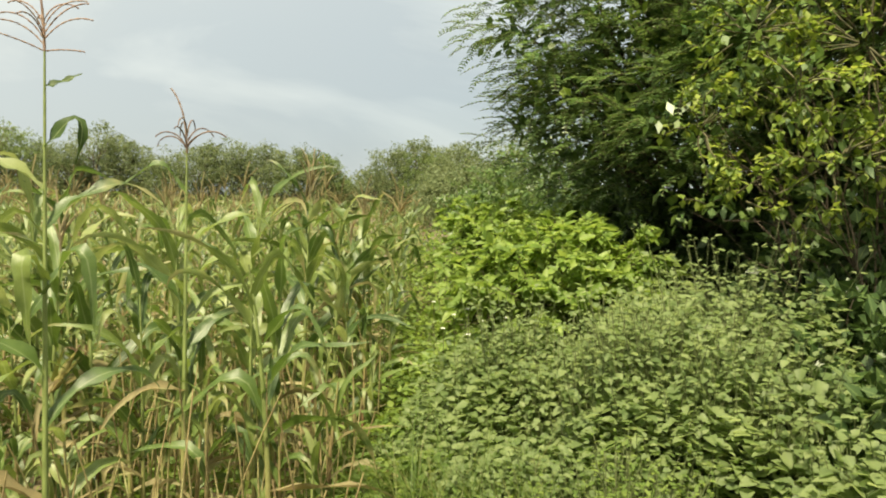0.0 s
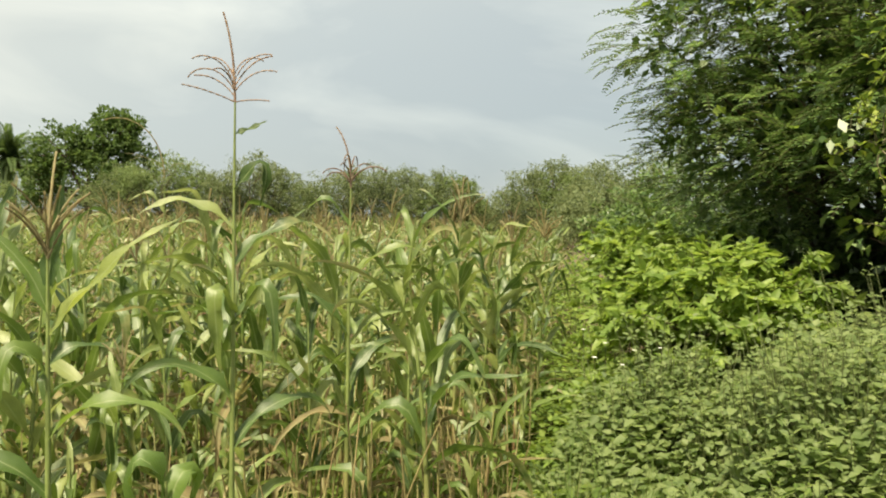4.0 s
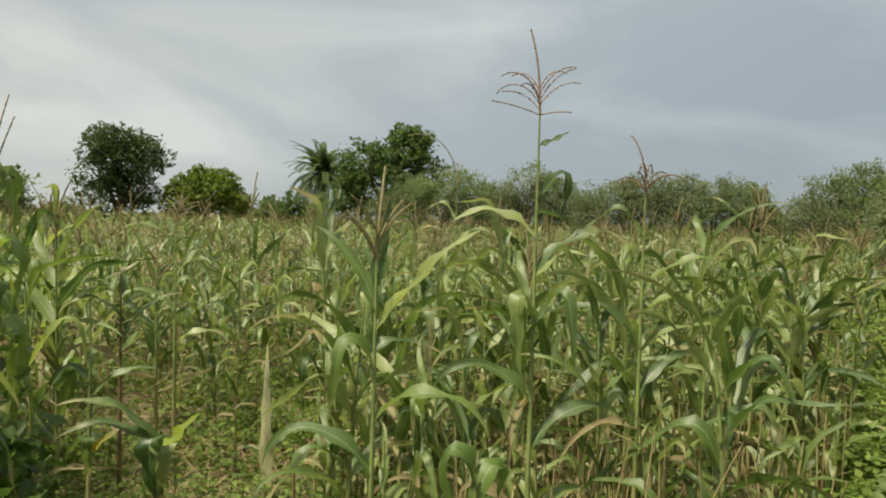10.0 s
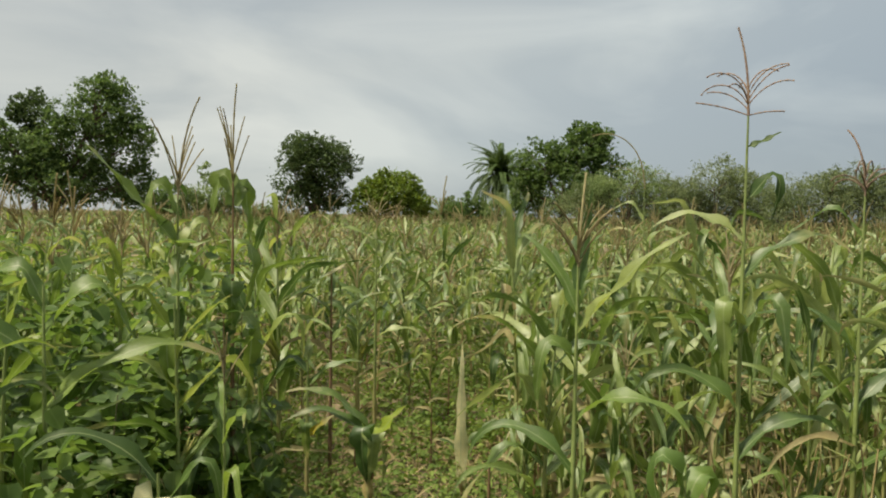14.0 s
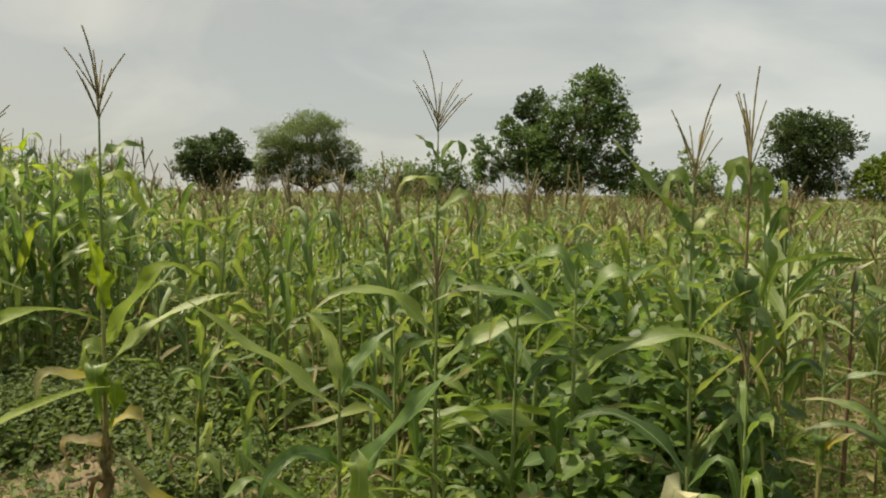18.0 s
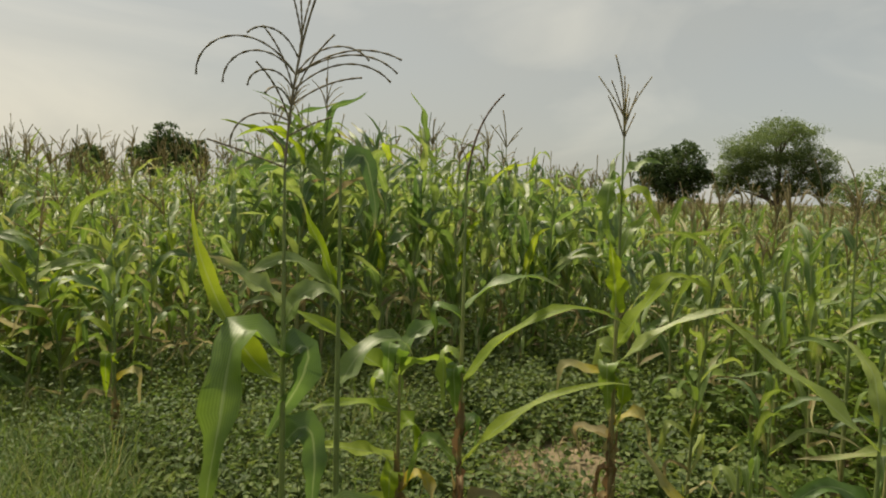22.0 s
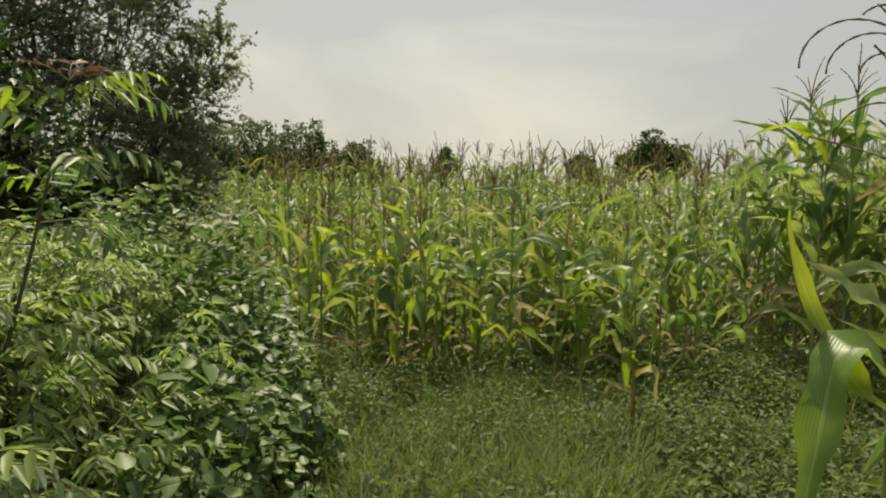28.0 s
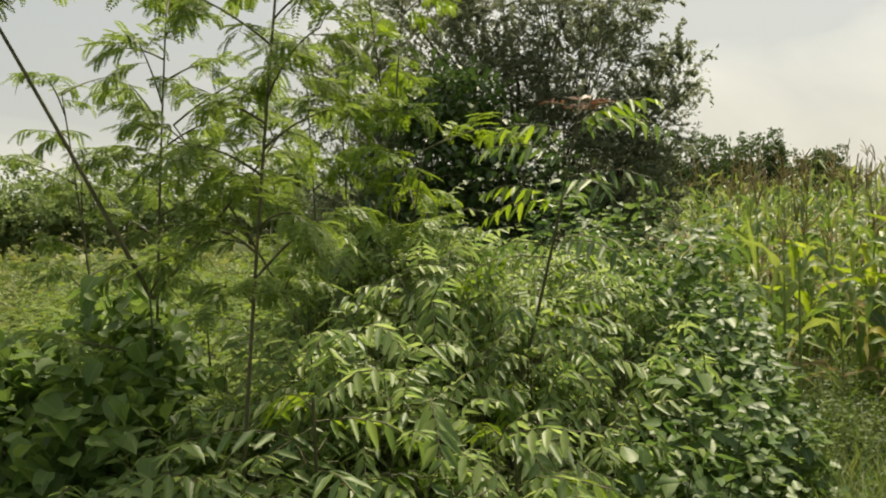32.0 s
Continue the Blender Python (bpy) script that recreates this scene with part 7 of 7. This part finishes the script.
low_growth("field_edge_weeds", "leafy weeds where the maize meets the bank", "weeds", [(-0.3, 5.2, 0.5, 0.45), (-0.25, 6.4, 0.6, 0.6), (-0.3, 7.6, 0.6, 0.8), (-0.2, 9.0, 0.8, 0.9), (-0.1, 10.6, 0.9, 1.1), (0.4, 11.5, 1.0, 1.2), (1.2, 6.6, 0.8, 0.7), (-0.35, 4.3, 0.4, 0.35)], 9000, 0.06, 0.5, M_BRIGHT, "lance", 0.8, (-0.4, 0.9), 400, 0.2)
low_growth("vine_hump", "dark green vine heaped over a stump", "vines", [(1.5, -2.75, 0.58, 1.3), (1.95, -2.5, 0.62, 1.25), (1.25, -2.25, 0.48, 1.08), (2.3, -2.9, 0.6, 1.15), (2.6, -2.4, 0.6, 1.12)], 14000, 0.064, 0.9, M_HUMP, "heart", 0.85, (-1.1, 0.2), 150, 0.12)


# low herbs and grass over the ground
def ground_cover(name, label, category, n, d0, d1, a0, a1, size, aspect, mat, h, seed, keep=None, shape="lance", lift=(0.9, 1.5)):
    global RNG
    hold, RNG = RNG, np.random.default_rng(seed)
    d = np.sqrt(R(d0 ** 2, d1 ** 2, n))
    x, y = polar(R(a0, a1, n), d)
    c = np.sin(x * 2.3 + np.sin(y * 1.9)) * np.sin(y * 2.7 + np.cos(x * 1.3))
    w = (R(-1, 1, n) < c + 0.55) & ~(worn(x, y) & (R(0, 1, n) < 0.35))
    if keep is not None:
        w &= keep(x, y)
    x, y, c = x[w], y[w], c[w]
    m = len(x)
    if shape == "grass":
        ch = [blades(np.stack([x, y, ground_z(x, y) - 0.01], -1), R(0, 6.28, m), R(lift[0], lift[1], m), R(0.3, 1.6, m) * lift[1] / 1.5, h * R(0.5, 1.4, m), size * R(0.7, 1.3, m))]
    else:
        sz = size * R(0.6, 1.5, m)
        z = ground_z(x, y) + h * R(0.05, 1.0, m) * np.clip(0.7 + 0.5 * c, 0.2, 1.2)
        a, e = R(0, 6.28, m), R(-0.3, 0.8, m)
        al = np.stack([np.cos(a) * np.cos(e), np.sin(a) * np.cos(e), np.sin(e)], -1)
        ch = [leaflets(np.stack([x, y, z], -1), al, rand_dirs(m) * 0.8 + np.array([0, 0, 0.8]), sz, sz * aspect)]
    RNG = hold
    return tagged(new(name, mesh_of(name, ch, mat)), label, category, kind="stuff")


bald = lambda x, y: ~(((az_d(x, y)[0] > 41) & (az_d(x, y)[0] < 57) & (az_d(x, y)[1] > 3.2) & (az_d(x, y)[1] < 5.4)) & (RNG.random(len(x)) < 0.55))
ground_cover("low_herbs", "low green herbs deeper in the crop", "weeds", 45000, 8.6, 16, 0, 172, 0.10, 0.6, M_MATHERB, 0.3, 103)
ground_cover("low_herbs", "low green herbs between the maize plants", "weeds", 88000, 1.6, 9.0, 0, 100, 0.046, 0.6, M_HERB, 0.18, 3, bald)
ground_cover("low_herbs", "grey-green low herbs with dark gaps between maize plants", "weeds", 48000, 1.6, 9.0, 90, 172, 0.052, 0.62, M_GREYHERB, 0.2, 203)
herb_plants("broad_herbs", "broad-leaved dark green herbs in the gaps of the crop", "weeds", *over_ring(2.0, 7.4, 94, 168, 7000, 0.12, 0.36, 23), 5, 0.058, 0.64, M_GREYHERB, 24, 0.3, (-0.8, 0.5), stem=0.002)
herb_plants("crop_weeds", "dark leafy weeds between the tall maize", "weeds", *over_ring(6.8, 12, 96, 168, 2600, 0.25, 0.6, 58), 5, 0.085, 0.5, M_MATHERB, 59, 0.3, stem=0.003)
herb_plants("edge_herbs", "green herbs along the foot of the maize", "weeds", *over_ring(4.4, 7.2, 126, 165, 1500, 0.2, 0.5, 28), 6, 0.05, 0.55, M_MATHERB, 29, 0.3, stem=0.002)
herb_plants("edge_herbs", "green herbs on the open ground between fading maize", "weeds", *over_ring(2.2, 5.8, 36, 62, 900, 0.06, 0.2, 38), 4, 0.042, 0.65, M_HERB, 39, 0.3, stem=0.002)
ground_cover("trodden_herbs", "short herbs on the trodden headland", "weeds", 20000, 0.25, 9.0, 172, 360, 0.04, 0.6, M_HERB, 0.09, 13)
ground_cover("trodden_herbs", "short herbs where the path meets the crop", "weeds", 12000, 0.25, 1.9, 0, 172, 0.035, 0.6, M_HERB, 0.06, 14)
ground_cover("grass", "short green grass on the headland", "grass", 34000, 1.0, 6.8, 118, 185, 0.006, 1, M_GRASS, 0.3, 4, None, "grass")
ground_cover("grass", "tall fine grass along the maize edge", "grass", 15000, 2.6, 5.8, 138, 168, 0.006, 1, M_GRASS, 0.42, 44, None, "grass")
ground_cover("grass", "thin grass between the maize plants", "grass", 18000, 1.2, 7.0, -40, 118, 0.006, 1, M_GRASS, 0.2, 5, bald, "grass")
ground_cover("grass", "fine yellow-green grass in front of the bank", "grass", 8000, 2.1, 3.7, -28, 4, 0.006, 1, M_GRASS, 0.5, 207, None, "grass")
ground_cover("dry_litter", "straw litter of fallen maize leaves", "litter", 12000, 2.0, 7.5, 5, 140, 0.014, 0.2, M_STRAW, 0.10, 6, None, "grass")
ground_cover("dry_litter", "matted straw and dead leaves on trodden soil", "litter", 6500, 2.6, 5.6, 42, 66, 0.016, 0.2, M_STRAW, 0.2, 206, None, "grass", (0.05, 0.45))
ground_cover("clearing_grass", "tall grass of a clearing behind the thicket", "grass", 16000, 5, 38, 180, 222, 0.05, 1, M_GRASS, 0.5, 8, None, "grass")
ground_cover("clearing_weeds", "leafy green weeds of a clearing behind the thicket", "weeds", 42000, 4.5, 26, 182, 226, 0.11, 0.5, M_CLEARING, 0.8, 18)
ground_cover("clearing_weeds", "distant weeds of a clearing towards the hedge", "weeds", 30000, 15, 62, 176, 230, 0.34, 0.5, M_CLEARING, 0.8, 19)
herb_plants("clearing_weeds", "tall leafy weeds standing in the clearing", "weeds", *over_ring(4.5, 16, 188, 228, 2600, 0.5, 1.1, 48), 8, 0.10, 0.5, M_CLEARING, 49, 0.3)
ground_cover("far_scrub", "low olive scrub beyond the crop", "scrub", 9000, 60, 150, 0, 182, 1.0, 0.5, M_FARPALE, 1.3, 88)
ground_cover("headland_grass", "short grass on the headland path", "grass", 7000, 0.3, 8, 185, 330, 0.010, 1, M_GRASS, 0.16, 9, None, "grass")


def white_flower(x, y, z):
    ob = thing("white_flower", "small white five-petalled flower on a thin stem", "flower", "white flowers in the weeds", at=(x, y, 0))
    part("stem", mesh_of("stem", [tubes(np.array([[[0, 0, -0.02], [0.02, 0.01, z * 0.5], [0, 0, z]]]), 0.002, 4)], M_TWIG), ob)
    a = np.arange(5) * 1.2566
    for i in range(5):
        part("petal", mesh_of("petal", [ribbons([[0, 0, z]], a[i], 0.5, 0.6, 0.022, 0.016, 3, 0.1, shape="lance")], M_FLOWER), ob)


for x, y, z in ((0.02, 5.2, 0.78), (0.12, 5.35, 0.80), (-0.05, 5.0, 0.72), (0.2, 5.1, 0.76), (0.1, 4.7, 0.74), (0.35, 5.0, 0.8), (-0.12, 5.5, 0.82), (0.3, 4.6, 0.74)):
    white_flower(x, y, z)


def dry_stems(n):
    """Thin leafless dry stems that stand between the fading maize."""
    global RNG
    hold, RNG = RNG, np.random.default_rng(61)
    x, y = polar(R(4, 42, n), np.sqrt(R(2.6 ** 2, 6.2 ** 2, n)))
    w = (x < -0.42) & (x > -1.7)
    x, y = x[w], y[w]
    m = len(x)
    p = arcs(np.stack([x, y, ground_z(x, y) - 0.03], -1), R(0, 6.28, m), R(1.3, 1.56, m), R(-0.1, 0.25, m), R(0.3, 0.85, m), 4, 1.2, 0.04)
    RNG = hold
    ob = new("dry_stems", mesh_of("dry_stems", [tubes(p, np.broadcast_to(np.linspace(0.0055, 0.003, 5)[None], (m, 5)), 4)], M_DRYSTEM))
    tagged(ob, "thin straw-coloured dry stems between fading maize", "dry stems", kind="stuff")


dry_stems(520)
